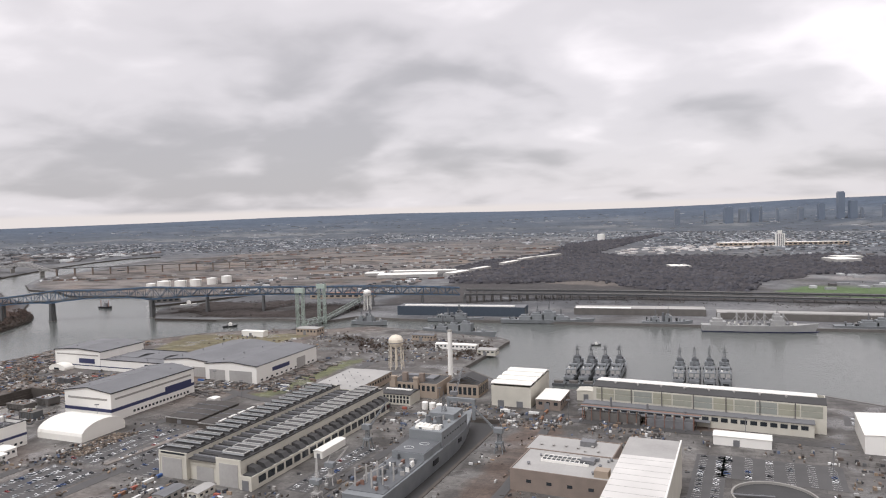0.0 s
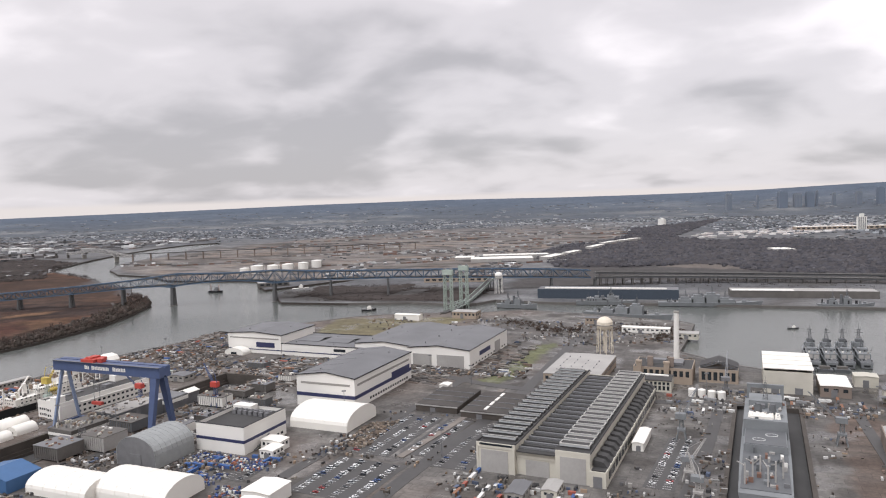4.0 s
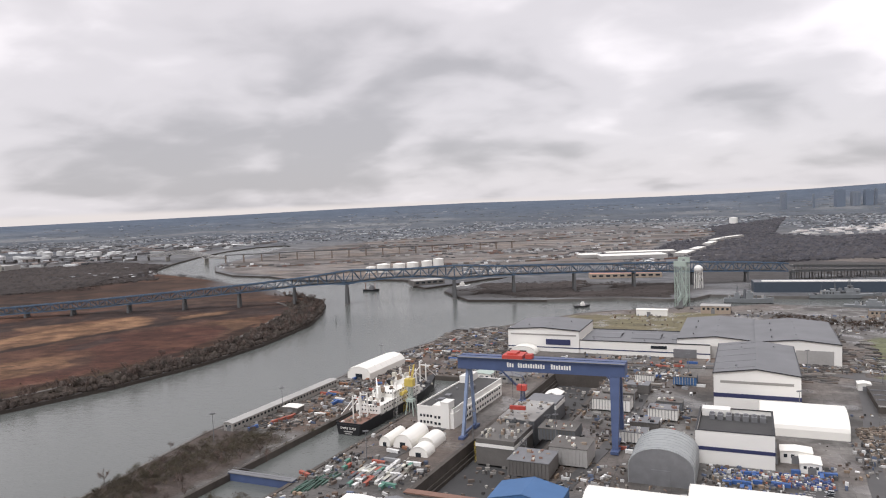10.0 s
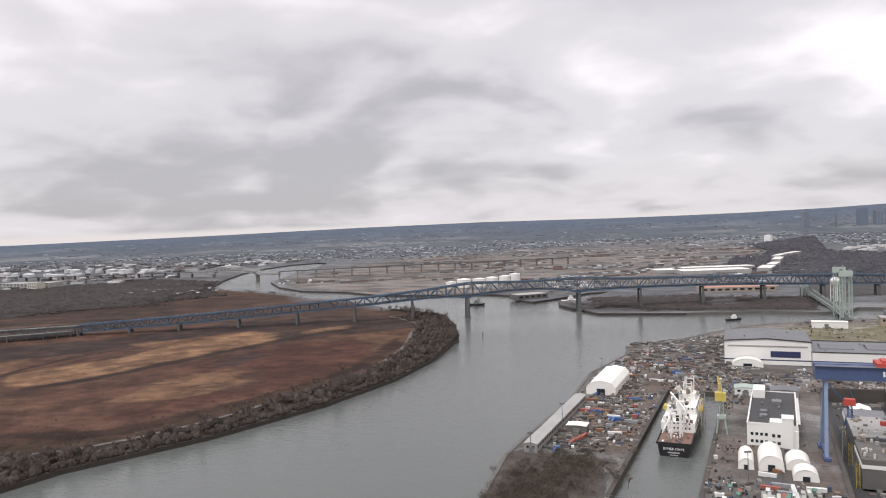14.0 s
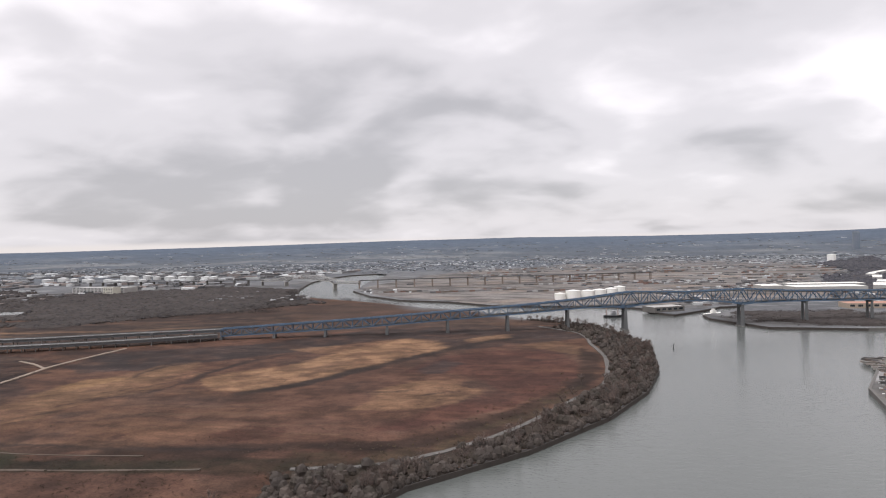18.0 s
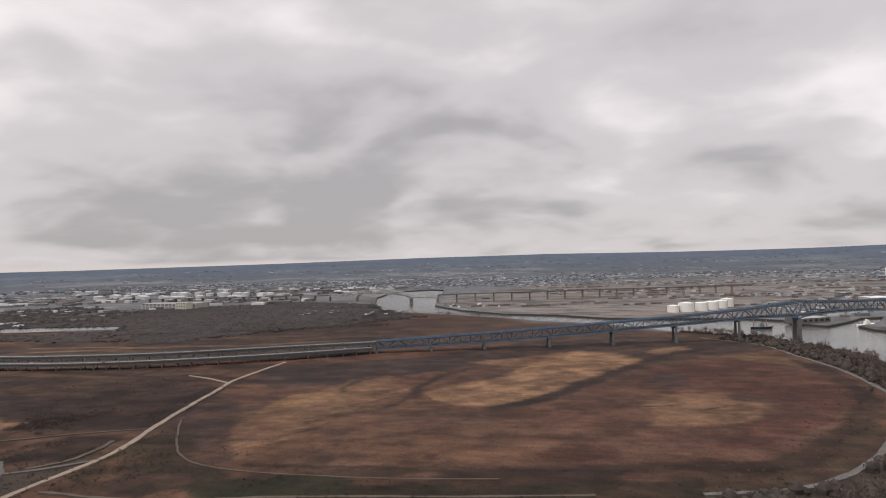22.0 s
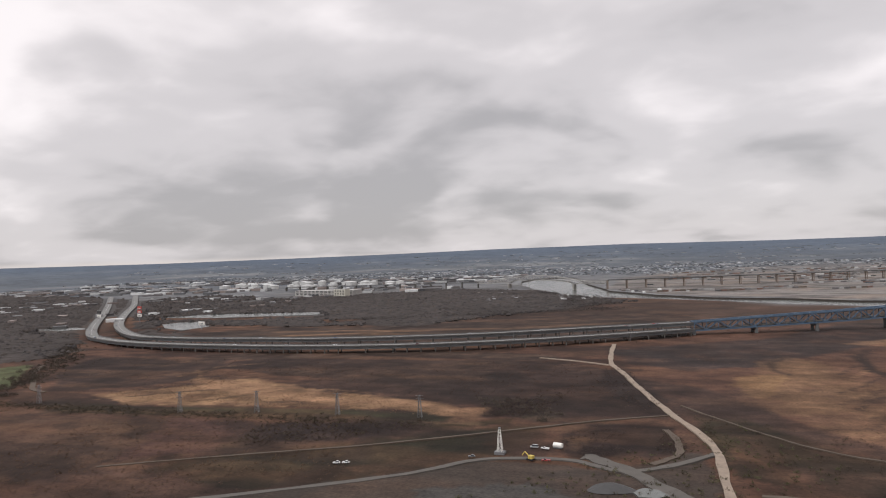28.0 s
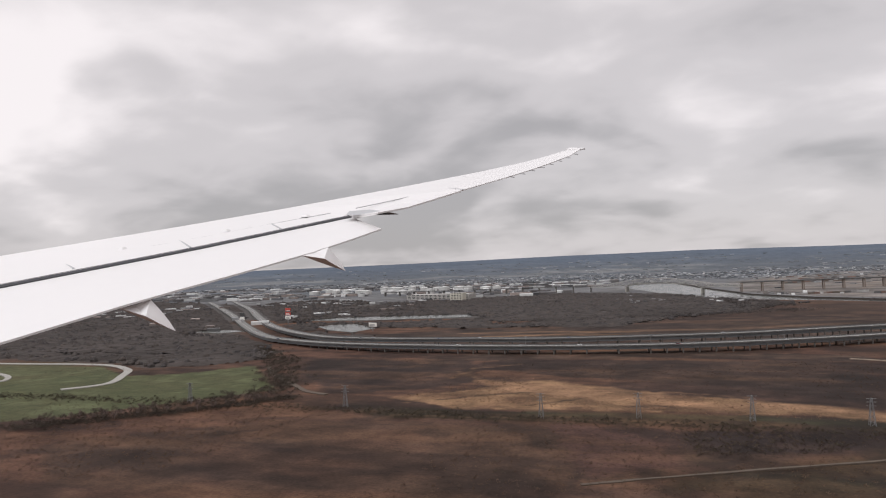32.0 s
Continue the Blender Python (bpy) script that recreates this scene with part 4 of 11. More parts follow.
def curve(line, per=6):
    """A smooth line through the points."""
    out = []
    for i in range(len(line) - 1):
        p = [Vector(line[min(max(k, 0), len(line) - 1)]) for k in (i - 1, i, i + 1, i + 2)]
        for j in range(per):
            t = j / per
            out.append(tuple(0.5 * (2 * p[1] + (p[2] - p[0]) * t + (2 * p[0] - 5 * p[1] + 4 * p[2] - p[3]) * t * t + (3 * p[1] - p[0] - 3 * p[2] + p[3]) * t ** 3)))
    return out + [tuple(line[-1])]


tagged(part("dirt_track", ribbon(curve([(-1030, 150), (-1038, 210), (-1041, 262), (-1056, 310), (-1068, 350), (-1084, 409), (-1093, 440), (-1098, 490), (-1100, 530)], 16), 2.9, 0.43, 1.0, 0.28), M_TRACK),
       "pale dirt service track across the marsh field", "track", kind="structure")
tagged(part("dirt_track", ribbon(curve([(-1093, 434), (-1115, 447), (-1140, 458)], 10), 2.2, 0.41, 1.0, 0.3), M_TRACK), "short pale branch of the dirt track", "track", kind="structure")
M_GRAVEL = mat("grey_gravel", (0.098, 0.087, 0.077), 0.95, var=0.35, scale=0.2)
M_PATH = mat("trodden_brown_earth", (0.088, 0.066, 0.050), 0.95, var=0.4, scale=0.15)
tagged(part("dirt_track", ribbon(curve([(-1040, 253), (-1056, 234), (-1070, 227), (-1086, 235), (-1113, 230), (-1134, 208), (-1164, 186), (-1194, 166)], 12), 2.6, 0.41, 1.0, 0.3), M_GRAVEL),
       "grey gravel track round the works site", "track", kind="structure")
tagged(part("dirt_track", ribbon(curve([(-1053, 308), (-1084, 291), (-1119, 266), (-1158, 239), (-1208, 211), (-1240, 192)], 14), 1.3, 0.41, 1.0, 0.5), M_PATH), "narrow brown path across the scrub", "track", kind="structure")
tagged(part("dirt_track", ribbon(curve([(-1052, 326), (-1042, 310), (-1022, 281), (-1008, 265), (-992, 255), (-968, 250), (-942, 250), (-911, 252), (-870, 259)], 14), 1.0, 0.41, 1.0, 0.5), M_PATH), "narrow worn path looping round the field", "track", kind="structure")
tagged(part("dirt_track", ribbon(curve([(-1082, 240), (-1077, 238), (-1062, 222), (-1050, 205)], 10), 5.5, 0.40, 1.0, 0.35), M_GRAVEL), "grey gravel pad of the works site", "track", kind="structure")
tagged(part("dirt_track", ribbon(curve([(-1057, 282), (-1052, 262), (-1053, 247), (-1060, 236)], 10), 2.4, 0.39, 1.0, 0.5), M_PATH), "worn earth ramp beside the works site", "track", kind="structure")
tagged(part("puddle", Shape().prism([(-1062, 204), (-1057, 204), (-1054, 207), (-1057, 211), (-1061, 212), (-1064, 208)], -0.4, 0.47), M_WATER), "muddy puddle on the works site", "puddle", kind="structure")
tagged(part("dirt_track", ribbon(curve([(-1478, 382), (-1452, 352), (-1417, 321), (-1400, 306), (-1385, 300)]), 3.0, 0.41, 1.0), M_PATH), "worn sandy path at the meadow's edge", "track", kind="structure")
M_LEVEE = mat("levee_gravel", (0.120, 0.109, 0.099), 0.95, var=0.8, scale=0.3)
tagged(part("dirt_track", ribbon(curve([(-764, 723), (-720, 672), (-704, 601), (-691, 540), (-687, 470), (-689, 435), (-701, 400), (-713, 361), (-727, 324), (-747, 290), (-770, 267), (-800, 256)], 20), 3.0, 0.40, 1.0, 0.28), M_LEVEE),
       "stony levee path along the river bank", "track", kind="structure")
tagged(part("dirt_track", ribbon(curve([(-835, 248), (-877, 238), (-919, 230), (-952, 222), (-980, 213), (-1007, 212), (-1030, 213)], 14), 1.8, 0.42, 1.0, 0.6), M_PATH), "grey gravel track along the scrub", "track", kind="structure")
tagged(part("racetrack", ribbon(curve([(-1800, 372), (-1703, 367), (-1614, 373), (-1572, 357), (-1552, 335), (-1534, 306), (-1545, 285)]), 5, 0.38, 1.0), M_CONC), "pale oval race track round a meadow", "race track", kind="structure")
tagged(part("racetrack", ribbon(curve([(-1800, 330), (-1690, 330), (-1640, 322), (-1615, 300), (-1640, 280), (-1700, 275)]), 3.5, 0.38, 1.0), M_CONC), "inner bend of the pale race track", "race track", kind="structure")
# ---- ship yard buildings ----
TILT_YARD = -8.0


def shell(ob, w, d, h, material, t=0.5, name="wall", x0=0.0, y0=0.0, z0=-0.6):
    """Four walls with thickness, each a part."""
    for a in ((0, 0, w, t), (0, d - t, w, d), (0, t, t, d - t), (w - t, t, w, d - t)):
        part(name, Shape().box(x0 + a[0], y0 + a[1], z0, x0 + a[2], y0 + a[3], h), material, ob)


def gable(x0, y0, w, d, z, rise, over=0.35, thick=0.4, along="v"):
    """Low pitched roof of two slabs with its gable ends, ridge along the depth or the width."""
    s = Shape()
    if along == "v":
        xm = x0 + w / 2
        for xa, xb in ((x0 - over, xm), (x0 + w + over, xm)):
            low = [(xa, y0 - over, z), (xb, y0 - over, z + rise), (xb, y0 + d + over, z + rise), (xa, y0 + d + over, z)]
            s.hull(low, [(x, y, q + thick) for x, y, q in low])
    else:
        ym = y0 + d / 2
        for ya, yb in ((y0 - over, ym), (y0 + d + over, ym)):
            low = [(x0 - over, ya, z), (x0 - over, yb, z + rise), (x0 + w + over, yb, z + rise), (x0 + w + over, ya, z)]
            s.hull(low, [(x, y, q + thick) for x, y, q in low])
    return s


def gable_end(x0, x1, y, z, rise, t=0.5):
    xm = (x0 + x1) / 2
    return Shape().hull([(x0, y, z), (x1, y, z), (xm, y, z + rise)], [(x0, y + t, z), (x1, y + t, z), (xm, y + t, z + rise)])


def gable_side(x, y0, y1, z, rise, t=0.5):
    ym = (y0 + y1) / 2
    return Shape().hull([(x, y0, z), (x, y1, z), (x, ym, z + rise)], [(x + t, y0, z), (x + t, y1, z), (x + t, ym, z + rise)])


def band(ob, name, material, w, d, z0, z1, sides="fr", proud=0.12, inset=0.0, label=""):
    """A stripe or row of glass, a hand proud of the wall. f front, r right, l left, b back."""
    if "f" in sides:
        part(name, Shape().box(inset, -proud, z0, w - inset, 0.1, z1), material, ob, label)
    if "r" in sides:
        part(name, Shape().box(w - 0.1, inset, z0, w + proud, d - inset, z1), material, ob, label)
    if "l" in sides:
        part(name, Shape().box(-proud, inset, z0, 0.1, d - inset, z1), material, ob, label)
    if "b" in sides:
        part(name, Shape().box(inset, d - 0.1, z0, w - inset, d + proud, z1), material, ob, label)


def windows(ob, face, start, end, z0, z1, count, fill=0.6, material=None, at=0.0, proud=0.08):
    """A row of single panes on one face: f at y=at, r at x=at."""
    step = (end - start) / count
    for i in range(count):
        a = start + step * (i + (1 - fill) / 2)
        b = a + step * fill
        s = Shape().box(a, at - proud, z0, b, at + 0.06, z1) if face == "f" else Shape().box(at - 0.06, a, z0, at + proud, b, z1)
        part("window", s, material or M_GLASS, ob)


def roof_vents(ob, spots, z, r=0.7, h=1.2, material=None):
    for x, y in spots:
        s = Shape().tube((x, y, z - 0.2), (x, y, z + h * 0.7), r * 0.6, n=8).tube((x, y, z + h * 0.65), (x, y, z + h), r, r * 0.5, n=8)
        part("roof_vent", s, material or M_STEEL, ob)


# tall painting hall with navy stripe
hall = thing("shipyard_hall", -335, 364, 0, TILT_YARD, "tall white metal-clad hall with navy stripe and grey gable roof", "industrial hall", "white shipyard halls")
shell(hall, 38, 71, 17.0, M_WHITE)
for y in (0, 70.5):
    part("gable_wall", gable_end(0, 38, y, 17.0, 2.4), M_WHITE, hall)
part("roof", gable(0, 0, 38, 71, 17.05, 2.5), M_GREYROOF, hall, "grey pitched roof")
band(hall, "stripe", M_NAVY, 38, 71, 5.6, 7.6, "frlb", 0.1)
band(hall, "louvre_band", M_CONC, 38, 71, 12.6, 13.8, "fr", 0.12, 3.0, "grey louvre band")
part("window_band", Shape().box(37.9, 44, 5.5, 38.25, 68, 10.5), M_NAVY, hall, "dark blue glazed corner bay")
windows(hall, "r", 16, 66, 1.6, 3.0, 16, 0.55, at=38.0)
part("sliding_door", Shape().box(8, -0.15, 0, 20, 0.1, 5.2), M_WHITE, hall)
roof_vents(hall, [(10, 10), (19, 24), (19, 44), (28, 60), (12, 55)], 18.4)
part("verge_trim", Shape().bar((0, -0.4, 17.4), (19, -0.4, 19.9), 0.3, 0.5).bar((19, -0.4, 19.9), (38, -0.4, 17.4), 0.3, 0.5), M_BLACK, hall)
part("roof_edge", Shape().box(-0.5, -0.5, 16.9, 0.1, 71.5, 17.5), M_BLACK, hall)
part("roof_edge", Shape().box(37.9, -0.5, 16.9, 38.5, 71.5, 17.5), M_BLACK, hall)
for i in range(5):
    part("roof_rib", Shape().hull([(0, 6 + 14.7 * i, 17.5), (19, 6 + 14.7 * i, 20.0), (19, 6.4 + 14.7 * i, 20.0), (0, 6.4 + 14.7 * i, 17.5)], [(0, 6 + 14.7 * i, 17.62), (19, 6 + 14.7 * i, 20.12), (19, 6.4 + 14.7 * i, 20.12), (0, 6.4 + 14.7 * i, 17.62)]), M_STEEL, hall)

# lower block with parapet and plant on the roof
block = thing("paint_shop", -349, 288, 0, TILT_YARD, "white flat-roofed paint shop with navy stripe and roof plant", "industrial hall", "white shipyard halls")
shell(block, 28, 32, 13.0, M_WHITE)
part("roof", Shape().box(0.5, 0.5, 10.6, 27.5, 31.5, 11.2), M_DARKROOF, block, "sunken dark flat roof")
for s in (Shape().box(-0.15, -0.15, 13.0, 28.15, 0.65, 13.25), Shape().box(-0.15, 31.35, 13.0, 28.15, 32.15, 13.25), Shape().box(-0.15, 0.65, 13.0, 0.65, 31.35, 13.25), Shape().box(27.35, 0.65, 13.0, 28.15, 31.35, 13.25)):
    part("coping", s, M_BLACK, block)
band(block, "stripe", M_NAVY, 28, 32, 5.4, 6.8, "frl", 0.1)
for i in range(7):
    x = 4 + i * 3.2
    part("air_handler", Shape().box(x, 21, 11.2, x + 2.2, 25, 13.2).tube((x + 1.1, 23, 13.2), (x + 1.1, 23, 13.9), 0.8, n=10), M_STEEL, block)
part("penthouse", Shape().box(1, 25.5, 11.2, 12, 31, 14.2), M_WHITE, block)
for i in range(4):
    part("stair_flight", Shape().bar((28.6, 6 + i * 2.5, 0.4 + i * 1.1), (28.6, 10.5 + i * 2.5, 1.5 + i * 1.1), 0.8, 0.15), M_STEEL, block)
windows(block, "r", 14, 30, 1.2, 2.4, 5, 0.5, at=28.0)


def arch_tent(name, x, y, rot, w, d, h, label, group="", material=None, ends=None, straight=0.35, ribs=0, n=12, category="fabric building"):
    """Vaulted hall: axis along its depth."""
    ob = thing(name, x, y, 0, rot, label, category, group)
    prof = [(0.0, -0.4), (0.0, h * straight)]
    for i in range(n + 1):
        a = math.pi * (1 - i / n)
        prof.append((w / 2 + w / 2 * math.cos(a), h * straight + h * (1 - straight) * math.sin(a)))
    prof += [(w, h * straight), (w, -0.4)]
    skin = [p for p, q in zip(prof, prof[1:]) if abs(p[0] - q[0]) + abs(p[1] - q[1]) > 1e-6] + [prof[-1]]
    inner = [(a + (w / 2 - a) * 0.02, c + (h * 0.3 - c) * 0.02) for a, c in reversed(skin)]
    s = Shape().loft([[(a, yy, c) for a, c in skin + inner] for yy in (0, d)])
    part("cover", s, material or M_FABRIC, ob)
    for y0 in (0.15, d - 0.35):
        part("end_wall", Shape().hull([(px_, y0, pz_) for px_, pz_ in prof], [(px_, y0 + 0.2, pz_) for px_, pz_ in prof]), ends or material or M_FABRIC, ob)
    part("door", Shape().box(w * 0.36, -0.12, 0, w * 0.64, 0.2, h * 0.42), M_GLASS if ends is None else M_STEEL, ob)
    for i in range(ribs):
        yy = d * (i + 0.5) / ribs
        r = Shape()
        for (xa, za), (xb, zb) in zip(prof[1:], prof[2:-1]):
            if abs(xa - xb) + abs(za - zb) > 1e-6:
                r.bar((xa, yy, za), (xb, yy, zb), 0.22)
        part("rib", r, material or M_FABRIC, ob)
    return ob


arch_tent("fabric_hall", -316, 356, -98, 30, 34, 9.5, "long white tension-fabric hall beside the paint shop", "white fabric halls", ribs=6)
arch_tent("fabric_hall", -386, 247, -97, 19, 33, 7.5, "white vaulted fabric hall in the yard", "white fabric halls", ribs=5)
arch_tent("fabric_hall", -353, 251, -97, 22, 36, 9, "larger white vaulted fabric hall in the yard", "white fabric halls", ribs=5)
arch_tent("vaulted_shed", -374, 264, TILT_YARD, 23, 24, 13.5, "grey sheet-metal shed with a barrel roof", "shed", material=mat("grey_sheet_metal", (0.30, 0.31, 0.305), 0.5, var=0.2), straight=0.45, ribs=8, ends=M_STEEL)
arch_tent("vaulted_shed", -419, 229, TILT_YARD, 24, 16, 8.2, "blue sheet-metal shed with pitched roof", "shed", material=M_SHEDBLUE, straight=0.66, ends=M_SHEDBLUE, n=2)
arch_tent("fabric_hall", -541, 399, TILT_YARD - 2, 16, 44, 7.8, "white fabric hall with pitched roof by the river bulkhead", "white fabric halls", ribs=7, straight=0.5, n=4)
arch_tent("fabric_shelter", -479, 287, TILT_YARD, 5.6, 16, 4.3, "narrow white fabric shelter", "white work shelters", straight=0.2)
arch_tent("fabric_shelter", -472, 286, TILT_YARD, 8.8, 18, 6.0, "tall white fabric shelter", "white work shelters", straight=0.2)
arch_tent("fabric_shelter", -462, 288, TILT_YARD, 8.4, 12, 4.5, "low white fabric shelter", "white work shelters", straight=0.2)
arch_tent("fabric_shelter", -462, 277, TILT_YARD, 8.4, 8, 4.2, "low white fabric shelter with open front", "white work shelters", straight=0.2)
arch_tent("fabric_shelter", -455, 479, TILT_YARD, 18, 9, 5.2, "white fabric shelter against the assembly hall", "white work shelters", straight=0.2)

# assembly halls: a tall block, a long low wing and two gabled bays
asm = thing("assembly_hall", -458, 490, 0, TILT_YARD, "white assembly hall with dark window band and grey roof", "industrial hall", "white shipyard halls")
shell(asm, 50, 46, 14.5, M_WHITE)
part("roof", gable(0, 0, 50, 46, 14.5, 1.6), M_GREYROOF, asm, "grey pitched roof")
for y in (0, 45.5):
    part("gable_wall", gable_end(0, 50, y, 14.5, 1.5), M_WHITE, asm)
band(asm, "stripe", M_NAVY, 50, 46, 2.6, 3.3, "flr", 0.1)
part("window_band", Shape().box(27, -0.2, 4.8, 44, 0.1, 8.6), M_NAVY, asm, "wide blue-black window")
band(asm, "louvre_band", M_CONC, 50, 46, 11.0, 12.0, "f", 0.12, 2.0)
part("roof_edge", Shape().box(-0.5, -0.5, 14.2, 0.1, 46.5, 14.9), M_BLACK, asm)
part("roof_edge", Shape().box(49.9, -0.5, 14.2, 50.5, 46.5, 14.9), M_BLACK, asm)
for x0, z0, x1, z1 in ((0, 14.5, 25, 16.1), (25, 16.1, 50, 14.5)):
    part("verge_trim", Shape().bar((x0, -0.4, z0 + 0.45), (x1, -0.4, z1 + 0.45), 0.3, 0.5), M_BLACK, asm)
roof_vents(asm, [(12, 12), (25, 20), (38, 30), (30, 8)], 15.6)

wing_low = thing("assembly_wing", -408, 483, 0, TILT_YARD, "long low white workshop wing with flat grey roof", "industrial hall", "white shipyard halls")
shell(wing_low, 82, 44, 8.6, M_WHITE)
part("roof", Shape().box(0.5, 0.5, 8.0, 81.5, 43.5, 8.5), M_GREYROOF, wing_low, "flat grey roof")
band(wing_low, "stripe", M_NAVY, 82, 44, 2.6, 3.3, "f", 0.1)
for i in range(3):
    part("roof_monitor", gable(6 + i * 26, 14, 18, 18, 8.5, 1.2, along="u"), M_GREYROOF, wing_low)
part("roof_edge", Shape().box(-0.2, -0.2, 8.5, 82.2, 0.6, 9.0), M_BLACK, wing_low)
part("roof_edge", Shape().box(-0.2, 43.4, 8.5, 82.2, 44.2, 9.0), M_BLACK, wing_low)
roof_vents(wing_low, [(8 + i * 11, 8 + (i % 3) * 12) for i in range(7)], 8.5)
part("sliding_door", Shape().box(60, -0.15, 0, 74, 0.1, 5.5), M_STEEL, wing_low)
part("window_band", Shape().box(46, -0.18, 5.0, 56, 0.1, 7.0), M_GLASS, wing_low)

bays = thing("fabrication_hall", -346, 478, 0, TILT_YARD, "white twin-bay fabrication hall with pale doors", "industrial hall", "white shipyard halls")
for i, (x, w, d, h) in enumerate(((0, 46, 82, 11.2), (46, 46, 80, 12.2))):
    shell(bays, w, d, h, M_WHITE, x0=x + i * 0.1, y0=i * -7)
    part("roof", gable(x, i * -7, w, d, h + 0.05, 2.2), M_GREYROOF, bays, "grey pitched roof")
    for y in (i * -7, i * -7 + d - 0.5):
        part("gable_wall", gable_end(x, x + w, y, h, 2.1), M_WHITE, bays)
    y0 = i * -7 - 0.4
    part("verge_trim", Shape().bar((x, y0, h + 0.4), (x + w / 2, y0, h + 2.6), 0.3, 0.5).bar((x + w / 2, y0, h + 2.6), (x + w, y0, h + 0.4), 0.3, 0.5), M_BLACK, bays)
    part("roof_edge", Shape().box(x + w - 0.4, y0, h - 0.1, x + w + 0.3, y0 + d + 0.6, h + 0.5), M_BLACK, bays)
    for k in range(3):
        roof_vents(bays, [(x + w / 2, i * -7 + 16 + k * 24), (x + w * 0.2, i * -7 + 10 + k * 24)], h + 1.8)
for x0, x1, z in ((50, 64, 8.5), (68, 88, 8.5)):
    part("sliding_door", Shape().box(x0, -7.2, 0, x1, -6.9, z), M_LIGHTROOF, bays, "pale ribbed hangar door")
for x0, x1 in ((12, 24), (28, 40)):
    part("sliding_door", Shape().box(x0, -0.2, 0, x1, 0.1, 7.5), M_LIGHTROOF, bays, "pale ribbed hangar door")
part("window_band", Shape().box(92.0, 12, 5.2, 92.3, 34, 8.2), M_NAVY, bays, "blue-black window band")
part("sliding_door", Shape().box(92.0, 44, 0, 92.25, 56, 8.5), M_LIGHTROOF, bays)
windows(bays, "r", -4, 70, 1.2, 2.4, 12, 0.4, at=92.05)

# old steel shop with saw-tooth monitors
M_SAWTRIM = mat("weathered_white_trim", (0.46, 0.445, 0.42), 0.65, var=0.3, scale=0.2)
saw = thing("sawtooth_shop", -213, 287, 0, -9.5, "old cream concrete shop with rows of saw-tooth skylights", "factory")
shell(saw, 17, 134, 12.4, M_CREAM)
shell(saw, 17, 132, 10.2, M_CREAM, x0=17.02, y0=2)
shell(saw, 14, 134, 12.8, M_CREAM, x0=34.04)
shell(saw, 6.5, 130, 6.4, M_CREAM, x0=48.06, y0=-1)
for x, w, z in ((0, 17, 12.0), (17, 17, 9.8), (34, 14, 12.4), (48, 6.5, 6.0)):
    part("roof", Shape().box(x + 0.4, 0.6, z, x + w - 0.4, 132, z + 0.45), M_DARKROOF, saw, "tarred flat roof")
for x in (-0.15, 16.5, 33.7, 47.6):
    part("coping", Shape().box(x, 0.6, 12.42 if x != 33.7 else 12.82, x + 0.75, 133.4, 12.95), M_DARKROOF, saw, "tarred parapet coping")
for i in range(16):
    y = 3 + i * 8.2
    part("window", Shape().box(-0.2, y, 3.0, 0.02, y + 6.4, 11.2), M_GLASS, saw)
for i in range(19):
    y = 4 + i * 6.75
    m = part("roof_monitor", Shape().hull([(1.5, y, 12.4), (16, y, 12.4), (16, y + 4.2, 12.4), (1.5, y + 4.2, 12.4)], [(1.5, y + 0.2, 14.6), (16, y + 0.2, 14.6), (16, y + 1.4, 14.6), (1.5, y + 1.4, 14.6)]), M_DARKROOF, saw)
    part("glazing", Shape().box(1.4, y - 0.2, 13.5, 16.1, y + 0.02, 14.3), M_SKYLT, m)
    part("coping", Shape().box(1.2, y - 0.3, 14.55, 16.4, y - 0.02, 14.75).box(16.1, y - 0.02, 14.2, 16.4, y + 1.6, 14.7), M_SAWTRIM, m)
    m = part("roof_monitor", Shape().box(35, y, 12.7, 47, y + 4.2, 14.5), M_DARKROOF, saw)
    part("glazing", Shape().box(34.9, y - 0.2, 13.5, 47.1, y + 0.02, 14.3), M_SKYLT, m)
    part("coping", Shape().box(34.8, y - 0.3, 14.4, 47.2, y + 0.25, 14.7).box(34.8, y + 3.9, 14.4, 47.2, y + 4.3, 14.8).box(46.8, y + 0.25, 14.4, 47.2, y + 3.9, 14.8).box(34.8, y + 0.25, 14.4, 35.2, y + 3.9, 14.8), M_SAWTRIM, m, "white painted frame")
    part("roof_rib", Shape().box(17.4, y, 10.2, 33.6, y + 1.0, 11.0), M_GREYROOF, saw)
    part("roof_rib", Shape().box(17.4, y + 3.4, 10.2, 33.6, y + 3.9, 10.8), M_DARKROOF, saw)
    part("dormer", Shape().hull([(48.4, y, 6.3), (54.4, y, 6.3), (54.4, y + 4, 6.3), (48.4, y + 4, 6.3)], [(48.4, y, 9.2), (52.4, y, 8.6), (52.4, y + 4, 8.6), (48.4, y + 4, 9.2)]), M_DARKROOF, saw)
    part("window", Shape().box(54.5, y, 2.0, 54.72, y + 5, 5.2), M_GLASS, saw)
for x0, x1, z, m_ in ((2, 14, 9.5, M_LIGHTROOF), (21, 31, 6.5, M_LIGHTROOF), (36, 46.5, 10.5, M_LIGHTROOF), (49.5, 53, 4.5, M_STEEL)):
    part("portal_door", Shape().box(x0, -0.2 + (2 if 17 < x0 < 34 else (-1 if x0 > 48 else 0)), 0, x1, 0.1 + (2 if 17 < x0 < 34 else (-1 if x0 > 48 else 0)), z), m_, saw, "tall grey sliding door")
part("portal_frame", Shape().box(0.1, -0.25, 10.4, 17, 0.02, 11.2).box(0, -0.25, 0, 0.9, 0.02, 10.4).box(16.0, -0.25, 0, 16.9, 0.02, 10.4), M_CREAM, saw)
